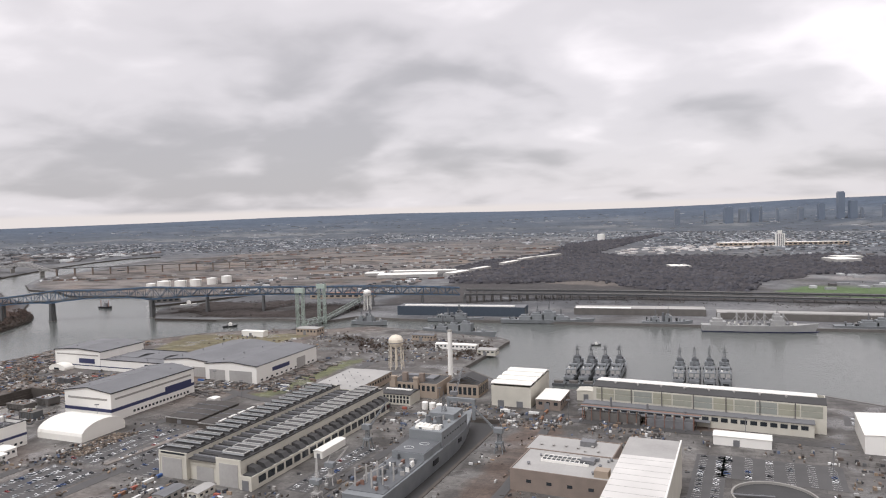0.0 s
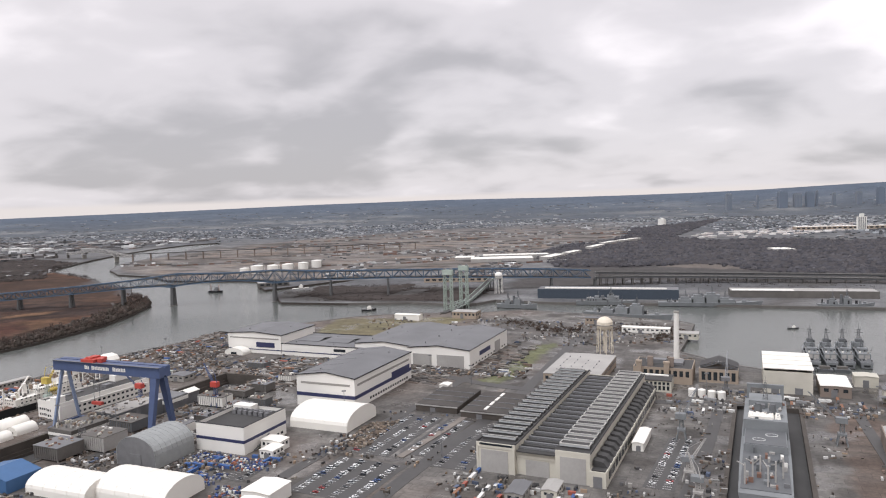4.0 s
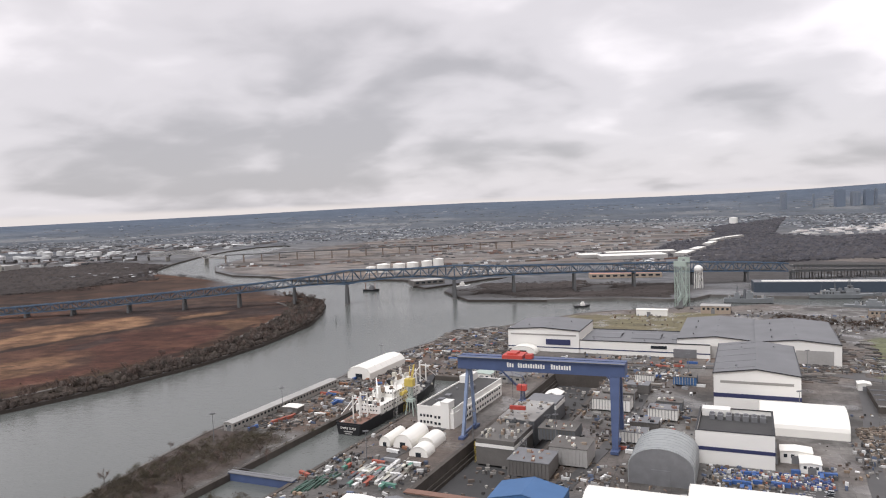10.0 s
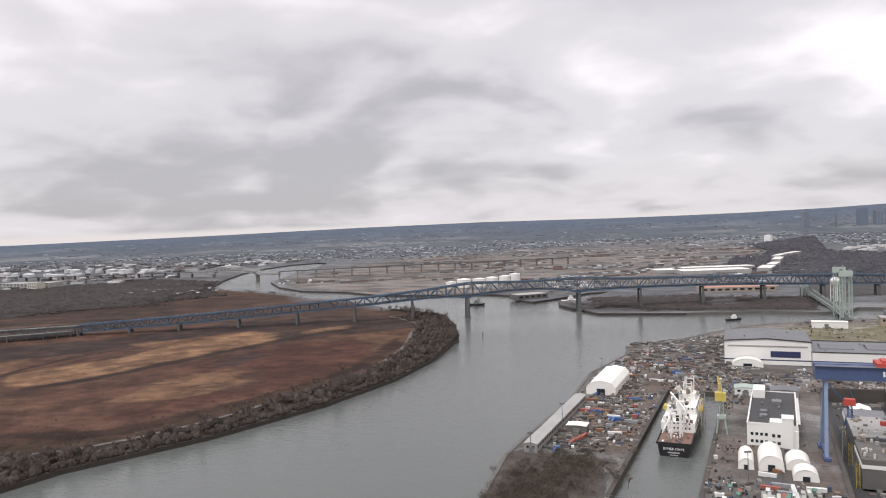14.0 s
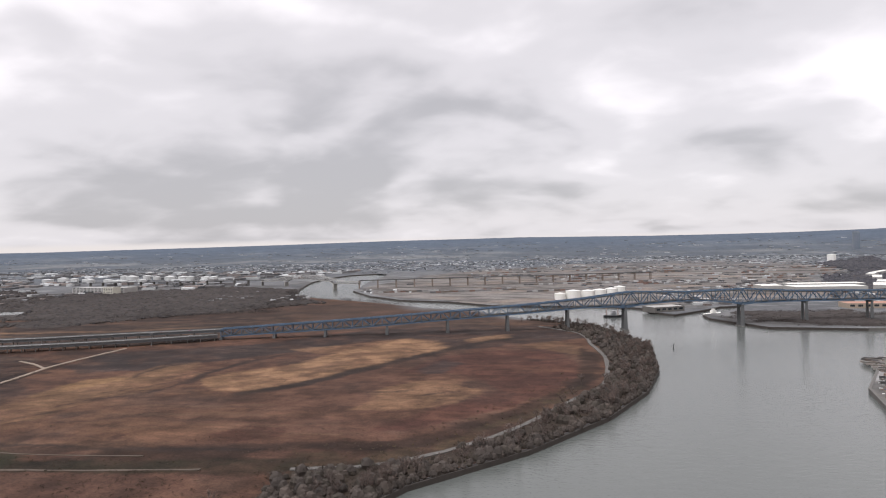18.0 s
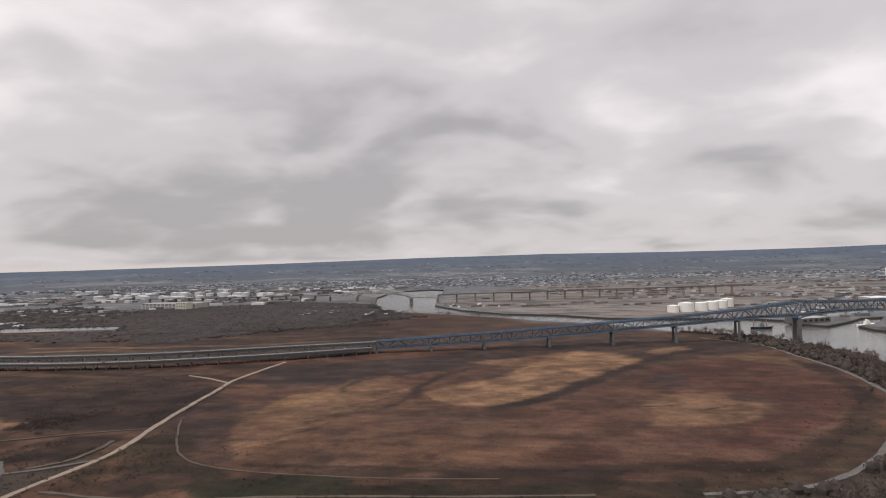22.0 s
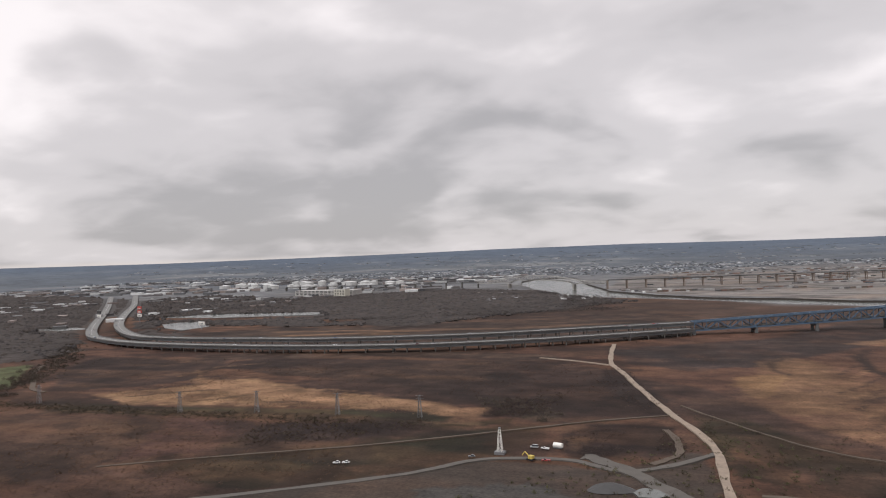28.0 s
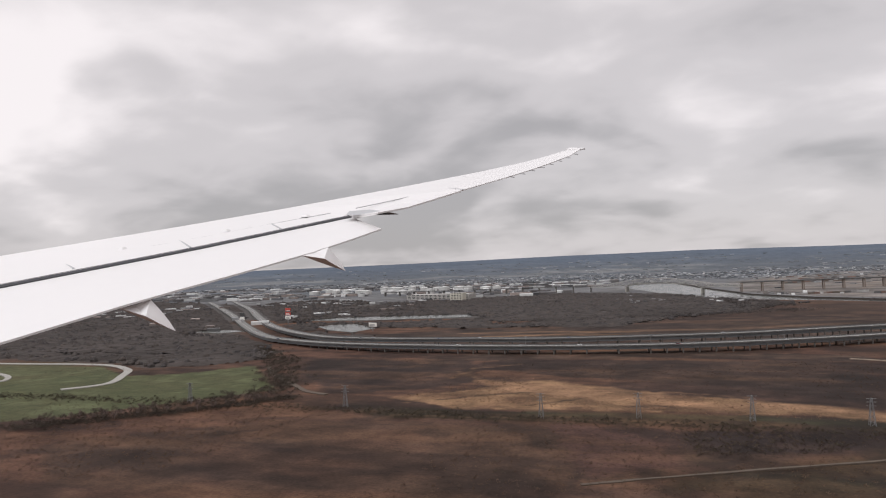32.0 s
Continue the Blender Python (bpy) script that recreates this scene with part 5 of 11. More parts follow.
part("portal_window", Shape().box(1.5, -0.22, 11.4, 15.8, 0.02, 12.2), M_GLASS, saw)
part("lower_beam", Shape().box(17.2, 1.7, 7.2, 33.8, 2.05, 8.4), M_CREAM, saw)

# plate shops with dark roofs, and sheds by the parking lots
def shed(name, x, y, rot, w, d, h, wall, roof, label, category="shed", rise=1.2, along="v", group="", panes=0, doors=1):
    ob = thing(name, x, y, 0, rot, label, category, group)
    shell(ob, w, d, h, wall, 0.3)
    part("roof", gable(0, 0, w, d, h, rise, 0.25, 0.25, along), roof, ob)
    if along == "v":
        for yy in (0, d - 0.3):
            part("gable_wall", gable_end(0, w, yy, h, rise, 0.3), wall, ob)
    else:
        for xx in (0, w - 0.3):
            part("gable_wall", gable_side(xx, 0, d, h, rise, 0.3), wall, ob)
    for i in range(doors):
        a = w * (i + 0.35) / doors
        part("door", Shape().box(a, -0.1, 0, a + min(3.0, w / doors * 0.4), 0.05, h * 0.7), M_STEEL, ob)
    if panes:
        windows(ob, "f", 0.5, w - 0.5, h * 0.5, h * 0.8, panes, 0.5)
        windows(ob, "r", 0.5, d - 0.5, h * 0.5, h * 0.8, max(2, int(panes * d / w)), 0.5, at=w)
    return ob


M_TARBROWN = mat("patched_tar_felt", (0.062, 0.055, 0.050), 0.75, var=0.5, scale=0.1, fine=0.8)
shed("plate_shop", -264, 364, TILT_YARD, 24, 37, 3.3, M_DOCKWALL, M_TARBROWN, "low shop with black tarred roof", "workshop", 0.6)
shed("plate_shop", -237, 356, TILT_YARD, 25, 38, 3.4, M_DOCKWALL, M_TARBROWN, "low shop with black roof and pale ridge vent", "workshop", 0.6)
for i in range(4):
    part("ridge_vent", Shape().box(11.7, 3 + i * 8.5, 3.9, 13.3, 9 + i * 8.5, 4.6), M_WHITE, bpy.data.objects["plate_shop.001"])
for ob_ in (bpy.data.objects["plate_shop"], bpy.data.objects["plate_shop.001"]):
    for k_ in range(3):
        part("parapet", Shape().box(0.2, 9 + 9 * k_, 3.2, 23.8, 9.4 + 9 * k_, 4.25), M_GREYROOF, ob_)
    part("verge", Shape().box(-0.3, -0.35, 3.1, 24.4, 0.0, 3.75), M_LIGHTROOF, ob_)
shed("workshop", -203, 429, TILT_YARD, 34, 58, 6.5, M_TANBRICK, M_LIGHTROOF, "tan brick workshop with weathered flat roof", "workshop", 0.4, panes=9)
roof_vents(bpy.data.objects["workshop"], [(6 + 7 * (i % 4), 10 + 9 * (i // 4)) for i in range(18)], 6.9, 0.5, 0.8)
shed("brick_store", -262, 404, TILT_YARD, 6, 6, 3.4, M_WHITE, M_FABRIC, "small white store hut", "hut", 0.6)
shed("site_office", -318, 293, TILT_YARD, 11, 7, 4.5, M_WHITE, M_FABRIC, "white two-storey site office", "hut", 0.5, panes=4)
shed("site_office", -313, 283, TILT_YARD, 7, 9, 3.5, M_WHITE, M_FABRIC, "small white site office", "hut", 0.5, panes=3)
shed("white_store", -294, 236, TILT_YARD, 13, 14, 5.5, M_WHITE, M_FABRIC, "white flat metal store shed", "shed", 0.6)
shed("white_store", -292, 222, TILT_YARD, 12, 11, 5.2, M_WHITE, M_FABRIC, "white flat metal store shed", "shed", 0.6)
shed("lean_to", -150, 322, -9.5, 5, 22, 3.5, M_FABRIC, M_FABRIC, "long narrow white canopy beside the saw-tooth shop", "canopy", 0.5)
shed("site_office", -196, 258, TILT_YARD, 7, 13, 3.5, M_CONC, M_GREYROOF, "grey flat-topped site hut", "hut", 0.6, panes=2)
shed("site_office", -183, 264, TILT_YARD, 6, 11, 3.2, M_CREAM, M_LIGHTROOF, "cream painted site hut", "hut", 0.6, panes=2)

# accommodation building by the flooded dock
acc = thing("office_block", -471, 318, 0, TILT_YARD - 3, "white three-storey dockside office block with flat dark roof", "office building")
shell(acc, 19, 60, 9.2, M_WHITE)
part("roof", Shape().box(0.5, 0.5, 8.3, 18.5, 59.5, 8.8), M_DARKROOF, acc, "flat black roof")
part("stair_tower", Shape().box(13.2, -1.6, 0, 17.4, 4.5, 12.2).box(13.0, -1.8, 12.2, 17.6, 4.7, 12.45), M_WHITE, acc, "tall white stair tower on the front")
part("front_step", Shape().box(8.6, -0.9, 0, 13.2, 5.5, 10.4), M_WHITE, acc, "stepped white parapet bay")
part("front_step", Shape().box(17.4, -0.7, 0, 19.3, 7, 7.2), M_WHITE, acc, "low white corner bay")
for a_, b_ in ((0.5, 6.5), (0.5, 14.0)):
    part("roof_curb", Shape().box(4 + a_, b_ + 6, 8.8, 7 + a_, b_ + 9, 9.5), M_STEEL, acc)
part("parapet", Shape().box(-0.1, -0.1, 8.8, 8.6, 0.4, 9.5), M_WHITE, acc)
part("parapet", Shape().box(-0.1, 0.4, 8.8, 0.4, 59.9, 9.5), M_WHITE, acc)
part("parapet", Shape().box(18.6, 7, 8.8, 19.1, 59.9, 9.5), M_WHITE, acc)
part("stair_tower", Shape().box(0.8, 46, 8.8, 6, 58, 12.5), M_WHITE, acc)
for z in (1.2, 4.2):
    windows(acc, "f", 1, 8.2, z, z + 1.2, 4, 0.6)
    windows(acc, "f", 9, 13, z, z + 1.2, 2, 0.6, at=-0.9)
    windows(acc, "r", 10, 58, z, z + 1.2, 15, 0.5, at=19.0)
part("canopy", Shape().box(19, 12, 6.6, 20.2, 58, 6.9), M_WHITE, acc)
roof_vents(acc, [(5, 10), (7, 22), (5, 34), (12, 28), (11, 42)], 8.8, 0.6, 1.1)
part("roof_plant", Shape().box(9, 34, 8.8, 13, 39, 10.4), M_STEEL, acc)

# river-side long sheds
shed("bulkhead_shed", -561, 296, -10, 5.5, 88, 3.6, M_CONC, M_LIGHTROOF, "long narrow pale shed along the river bulkhead", "shed", 0.6, panes=2)

# long glazed machine shop by the basin
mach = thing("machine_shop", -17, 424, 0, -11.5, "long machine shop with tall cream glazed walls", "factory")
shell(mach, 122, 22, 15.2, M_CREAM)
part("roof", Shape().hull([(0, 0, 15.2), (122, 0, 15.2), (122, 9, 16.6), (0, 9, 16.6)], [(0, 0, 15.6), (122, 0, 15.6), (122, 9, 17.0), (0, 9, 17.0)]), M_DARKROOF, mach, "dark front slope of the roof")
part("roof", Shape().hull([(0, 9.1, 16.8), (118, 9.1, 16.8), (118, 22, 15.4), (0, 22, 15.4)], [(0, 9.1, 17.3), (118, 9.1, 17.3), (118, 22, 15.9), (0, 22, 15.9)]), M_FABRIC, mach, "white back slope of the roof")
for i in range(11):
    x = 2 + i * 10.8
    for z0, z1 in ((8.2, 11.2), (11.5, 14.4)):
        part("glazed_panel", Shape().box(x, -0.14, z0, x + 10.2, 0.05, z1), mat("olive_glass_%d" % (i % 3), (0.33 - 0.03 * (i % 3), 0.32 - 0.02 * (i % 3), 0.25), 0.35, var=0.14, scale=0.4), mach, "dusty cream glazing")
part("annex", Shape().box(-4, -8, -0.5, 116, -0.2, 6.8), M_CREAM, mach, "low cream annex")
part("annex_roof", Shape().box(-4.4, -8.4, 6.8, 116.4, -0.3, 7.2), M_GREYROOF, mach)
windows(mach, "f", -2, 114, 3.6, 5.8, 24, 0.7, at=-8.05)
# pipe rack and gantry in front of the annex
for i in range(13):
    part("rack_post", Shape().box(-2 + i * 5, -18, 0, -1.6 + i * 5, -17.6, 7.6).box(-2 + i * 5, -14, 0, -1.6 + i * 5, -13.6, 7.6).box(-2 + i * 5, -18, 7.2, -1.6 + i * 5, -13.6, 7.6), M_RUST, mach)
for k, (yy, r_, m_) in enumerate(((-17.4, 0.45, M_STEEL), (-16.3, 0.7, M_RUST), (-15.2, 0.35, M_STEEL), (-14.3, 0.5, M_DCONC))):
    part("pipe", Shape().tube((-3, yy, 8.0), (62, yy, 8.0), r_, n=8), m_, mach)
part("rack_shed", Shape().box(0, -17, 0, 30, -13.9, 5.2), M_DCONC, mach)
part("rack_shed", Shape().box(34, -17.5, 0, 58, -14, 4.4), M_STEEL, mach)
for i in range(3):
    part("rack_tier", Shape().tube((14 + 20 * i, -16, 7), (14 + 20 * i, -16, 14 - 2 * i), 0.6, n=8), M_STEEL, mach)
for i in range(7):
    part("downpipe", Shape().box(5 + 17 * i, -0.5, 6.8, 5.5 + 17 * i, -0.1, 15.3), M_DCONC, mach)
part("annex_canopy", Shape().box(-6, -12.5, 3.6, 66, -8.1, 3.9), M_STEEL, mach)
for i in range(12):
    part("canopy_post", Shape().box(-5 + i * 6.4, -12.2, 0, -4.7 + i * 6.4, -11.9, 3.6), M_STEEL, mach)
roof_vents(mach, [(12 + i * 13, 6) for i in range(8)], 16.3, 0.8, 1.5, M_LIGHTROOF)

white_ws = thing("boat_shop", -79, 429, 0, TILT_YARD, "cream boat shop with four white stepped curved roofs", "industrial hall")
shell(white_ws, 25, 47, 12.5, M_CREAM)
for i in range(4):
    y = 0.2 + i * 11.7
    s = Shape().loft([[(-0.3, y + k * 1.9, z), (25.3, y + k * 1.9, z), (25.3, y + k * 1.9, z + 0.5), (-0.3, y + k * 1.9, z + 0.5)] for k, z in ((k, 12.4 + 1.9 * math.sin(math.pi * (0.25 + 0.1 * k))) for k in range(7))])
    part("roof", s, M_FABRIC, white_ws, "white curved roof bay")
for x in (4, 16):
    part("sliding_door", Shape().box(x, -0.15, 0, x + 4, 0.1, 3.6), M_STEEL, white_ws)
shed("brick_store", -51, 424, TILT_YARD, 15, 26, 6.2, M_BRICK, M_FABRIC, "brick store with white flat roof", "store", 0.3, panes=3)
shed("cream_store", -28, 448, TILT_YARD, 12, 10, 6, M_CREAM, M_CREAM, "small cream metal shed", "shed", 0.5)
shed("white_store", 44, 375, -10, 27, 9, 4.6, M_WHITE, M_FABRIC, "long white flat-roofed store", "shed", 0.6, "u")
shed("white_store", 112, 372, -10, 40, 40, 9, M_WHITE, M_FABRIC, "large white metal warehouse", "warehouse", 1.2)

# brick stores in the foreground
store = thing("brick_warehouse", -48, 300, 0, TILT_YARD - 3, "old brown brick warehouse with pale stained flat roof", "warehouse")
shell(store, 44, 28, 9.5, M_BRICK)
part("roof", Shape().box(0.5, 0.5, 8.6, 43.5, 27.5, 9.1), M_LIGHTROOF, store, "pale stained flat roof")
for k in range(2):
    for i in range(10):
        g_ = part("skylight", Shape().box(10 + i * 2.1, 14 + k * 3.4, 9.1, 11.9 + i * 2.1, 17.0 + k * 3.4, 9.9), M_GLASS, store)
        part("glazing_bar", Shape().box(9.8 + i * 2.1, 13.8 + k * 3.4, 9.1, 10.1 + i * 2.1, 17.3 + k * 3.4, 10.15), M_WHITE, g_)
    for dy in (-0.3, 3.0):
        part("skylight_frame", Shape().box(9.7, 14 + k * 3.4 + dy, 9.1, 31.3, 14.35 + k * 3.4 + dy, 10.2), M_WHITE, store)
roof_vents(store, [(35, 6), (36, 15), (6, 8), (39, 24)], 9.1, 0.9, 1.4)
part("roof_plant", Shape().box(36, 3, 9.1, 42, 8, 12.0), M_TANBRICK, store)
part("roof_plant", Shape().box(27, 16, 9.1, 33, 20, 11).box(30, 21, 9.1, 34, 23, 10.4), M_STEEL, store)
roof_vents(store, [(8, 20), (14, 18), (20, 22), (37, 10), (38, 22)], 9.1, 0.7, 1.1)
windows(store, "f", 4, 40, 4.0, 5.4, 4, 0.25)
store2 = thing("brick_warehouse", -46, 334, 0, TILT_YARD - 3, "brown brick store with vents on its pale roof", "warehouse")
shell(store2, 42, 22, 7.0, M_BRICK)
part("roof", Shape().box(0.5, 0.5, 6.2, 41.5, 21.5, 6.7), M_LIGHTROOF, store2, "pale stained flat roof")
roof_vents(store2, [(6, 8), (12, 8), (18, 9), (24, 8), (30, 12), (34, 6), (28, 5)], 6.7, 0.9, 1.0, M_LIGHTROOF)
part("roof_plant", Shape().box(24, 12, 6.7, 31, 17, 9.2), M_STEEL, store2)
tall = thing("tall_store", -9, 246, 0, TILT_YARD - 1, "tall windowless cream store with white flat roof", "warehouse")
shell(tall, 22, 74, 19.5, M_CREAM)
part("roof", Shape().box(0.3, 0.3, 19.5, 21.7, 50, 20.0), mat("stained_white_membrane", (0.60, 0.575, 0.54), 0.6, var=0.25, scale=0.07), tall, "stained off-white membrane roof")
part("roof", Shape().box(0.3, 50.1, 19.5, 21.7, 73.7, 19.9), M_LIGHTROOF, tall, "grey roof end")
part("parapet", Shape().box(21.5, 0, 19.5, 22.1, 74, 20.5), M_WHITE, tall)
for i in range(8):
    part("roof_seam", Shape().box(0.3, 4 + i * 6, 20.0, 21.6, 4.12 + i * 6, 20.06), M_LIGHTROOF, tall)

# power house with chimneys
power = thing("power_house", -150, 443, 0, TILT_YARD, "brick power house with cream hall and twin chimneys", "power house")
shell(power, 34, 26, 9.5, M_TANBRICK)
part("roof", Shape().box(0.5, 0.5, 8.9, 33.5, 25.5, 9.3), M_DARKROOF, power)
for x in (8, 20):
    part("chimney", Shape().box(x, 3, 9.0, x + 3.2, 6.2, 15.0), M_BRICK, power, "square brick chimney")
shell(power, 22, 15, 6.5, M_CREAM, 0.4, "hall_wall", 2, -20)
part("hall_roof", gable(2, -20, 22, 15, 6.5, 1.0, along="u"), M_DARKROOF, power)
part("ridge_light", Shape().box(4, -13.5, 7.4, 22, -11.5, 8.3), M_WHITE, power, "white ridge ventilator")
windows(power, "f", 2.5, 23.5, 1.2, 3.6, 9, 0.6, at=-20.0)
windows(power, "f", 2.5, 23.5, 4.2, 5.8, 9, 0.6, at=-20.0)
windows(power, "f", 2, 33, 4.5, 8.0, 9, 0.6)
mill = thing("brick_mill", -112, 447, 0, TILT_YARD, "brick mill building with open steel roof frame", "factory")
shell(mill, 22, 20, 8.2, M_TANBRICK)
s = Shape()
for i in range(6):
    y = 0.5 + i * 3.8
    s.bar((0, y, 8.2), (11, y, 12.2), 0.3).bar((22, y, 8.2), (11, y, 12.2), 0.3).bar((0, y, 8.2), (22, y, 8.2), 0.25)
part("roof_frame", s.bar((11, 0.5, 12.2), (11, 19.5, 12.2), 0.35), M_STEEL, mill, "bare steel roof trusses")
for x0, x1 in ((0, 11), (22, 11)):
    part("roof", Shape().hull([(x0, 6, 8.3), (x1, 6, 12.3), (x1, 19.8, 12.3), (x0, 19.8, 8.3)], [(x0, 6, 8.5), (x1, 6, 12.5), (x1, 19.8, 12.5), (x0, 19.8, 8.5)]), M_DARKROOF, mill)
windows(mill, "f", 1, 21, 1.5, 6.5, 6, 0.65)
windows(mill, "r", 1, 19, 1.5, 6.5, 5, 0.65, at=22.0)
for x in (2, 18):
    part("boiler_flue", Shape().box(x, -1.6, 0, x + 3, 1.0, 13.0).box(x - 0.3, -1.9, 12.4, x + 3.3, 1.3, 13.4), M_TANBRICK, power, "tan square boiler stack")
part("roof_plant", Shape().box(6, 12, 9.3, 18, 17, 11.6).box(22, 9, 9.3, 28, 20, 10.8), M_STEEL, power)
for i, (x, y) in enumerate(((-118, 415), (-113, 414), (-108, 412), (-103, 411))):
    ob = thing("chemical_tank", x, y, 0, TILT_YARD, "squat white steel tank beside the power house", "tank", "white tanks by the power house")
    part("drum", Shape().tube((0, 0, -0.3), (0, 0, 4.2), 2.1, n=14).tube((0, 0, 4.2), (0, 0, 4.8), 2.1, 0.5, 14), M_WHITE, ob)
    part("ladder", Shape().box(2.1, -0.25, 0, 2.25, 0.25, 4.8), M_STEEL, ob)
stack = thing("smokestack", -122, 500, 0, 0, "tall round cream concrete smokestack", "chimney")
part("shaft", Shape().tube((0, 0, -0.5), (0, 0, 33), 2.0, 1.6, 20), M_WHITE, stack)
part("rim", Shape().tube((0, 0, 33), (0, 0, 34.2), 1.75, 1.75, 20), M_CONC, stack)


def water_tower(x, y, h, r, label, tank_mat, legs=8):
    ob = thing("water_tower", x, y, 0, 12, label, "water tower", "water towers")
    s = Shape()
    zs = h - 1.9 * r
    prof = [(0.0, 0.25), (0.15, 0.72), (0.4, 0.95), (0.75, 1.0), (1.15, 1.0), (1.45, 0.82), (1.68, 0.5), (1.8, 0.06)]
    for (a, ra), (b, rb) in zip(prof, prof[1:]):
        s.tube((0, 0, zs + a * r), (0, 0, zs + b * r), ra * r, rb * r, 20)
    part("tank", s, tank_mat, ob)
    part("riser", Shape().tube((0, 0, -0.5), (0, 0, zs + 0.1), 0.45, n=8), tank_mat, ob)
    part("balcony", Shape().tube((0, 0, zs + 0.72 * r), (0, 0, zs + 0.78 * r), 1.12 * r, n=20), M_STEEL, ob)
    for i in range(legs):
        a = 2 * math.pi * i / legs
        c, k = math.cos(a), math.sin(a)
        part("leg", Shape().tube((c * r * 1.05, k * r * 1.05, -0.5), (c * r * 0.95, k * r * 0.95, zs + 0.6 * r), 0.28, n=6), tank_mat, ob)
        b = 2 * math.pi * (i + 1) / legs
        for z0 in (zs * 0.1, zs * 0.5):
            part("brace", Shape().bar((c * r, k * r, z0), (math.cos(b) * r, math.sin(b) * r, z0 + zs * 0.38), 0.12), tank_mat, ob)
    return ob


water_tower(-170, 520, 27, 5.6, "cream water tower on eight steel legs", M_TANK)
water_tower(-306, 828, 26, 4.6, "white water tower with dark ribbed legs", M_WHITE)


# lattice-legged gantry crane over the dry dock
def lattice(s, a, b, w0, w1, bays, bar=0.4):
    """Square lattice mast from a to b."""
    a, b = Vector(a), Vector(b)
    prev = None
    for i in range(bays + 1):
        t = i / bays
        c, w = a.lerp(b, t), (w0 + (w1 - w0) * t) / 2
        ring = [c + Vector((sx * w, sy * w, 0)) for sx, sy in ((-1, -1), (1, -1), (1, 1), (-1, 1))]
        if prev:
            for k in range(4):
                s.bar(prev[k], ring[k], bar)
                s.bar(prev[k], ring[(k + 1) % 4], bar * 0.6)
                s.bar(ring[k], ring[(k + 1) % 4], bar * 0.6)
        prev = ring
    return s


gantry = thing("gantry_crane", -444, 310, 0, -7, "huge blue goliath gantry crane spanning the dry dock", "gantry crane")
for y in (-2.2, 2.2):
    part("main_girder", Shape().box(-3, y - 1.6, 30.2, 70, y + 1.6, 35.6), M_BLUE, gantry, "deep blue box girder")
part("end_tie", Shape().box(-3, -0.6, 31, -2, 0.6, 35).box(69, -0.6, 31, 70, 0.6, 35), M_BLUE, gantry)
for y in (-8, 8):
    part("hinged_leg", Shape().bar((0, y, 0.8), (1, y * 0.2, 30.4), 1.3), mat("pale_blue_grey_paint", (0.20, 0.25, 0.36), 0.5, var=0.15) if y < 0 else bpy.data.materials["pale_blue_grey_paint"], gantry, "slender pale hinged leg")
    part("bogie", Shape().box(-1.2, y - 3, 0.2, 1.2, y + 3, 1.3), M_BLUE, gantry)
    part("rigid_leg", Shape().hull([(65, y - 1.1, 0.8), (67.4, y - 1.1, 0.8), (67.4, y + 1.1, 0.8), (65, y + 1.1, 0.8)], [(63.8, y * 0.3 - 1.2, 30.3), (67.8, y * 0.3 - 1.2, 30.3), (67.8, y * 0.3 + 1.2, 30.3), (63.8, y * 0.3 + 1.2, 30.3)]), M_BLUE, gantry, "broad blue rigid leg")
    part("bogie", Shape().box(64.6, y - 3.4, 0.2, 67.8, y + 3.4, 1.4), M_BLUE, gantry)
part("sill_beam", Shape().box(65.6, -8, 1.3, 66.8, 8, 2.4), M_BLUE, gantry)
part("sill_beam", Shape().box(-0.5, -8, 1.3, 0.5, 8, 2.2), M_BLUE, gantry)
trolley = part("trolley", Shape().box(18, -4.4, 35.6, 27, 4.4, 37.2).box(20, -3, 37.2, 24, 3, 38.0), M_RED, gantry, "red hoist trolley")
part("trolley_cab", Shape().box(28, -3, 35.7, 31, 0, 37.6), M_RED, gantry)
for x in (21, 25):
    part("hoist_rope", Shape().bar((x, 0, 14), (x, 0, 35.6), 0.12), M_BLACK, gantry)
part("hook_block", Shape().box(19.5, -0.8, 12.4, 26.5, 0.8, 14.0), M_RED, gantry)
# the maker's lettering shows as plain bars
x = 20.0
for wlen in (3.6, 13.2, 9.4):
    bars = int(wlen / 1.1)
    for i in range(bars):
        part("letter_bar", Shape().box(x + i * 1.1, -3.95, 32.0 + (0.0 if i else 0), x + i * 1.1 + 0.72, -3.78, 33.6 + (0.5 if i == 0 else 0.25 * (i % 2))), M_WHITE, gantry)
    x += wlen + 1.3
part("walkway", Shape().box(-3, -4.7, 35.5, 70, -4.0, 35.7), M_STEEL, gantry)


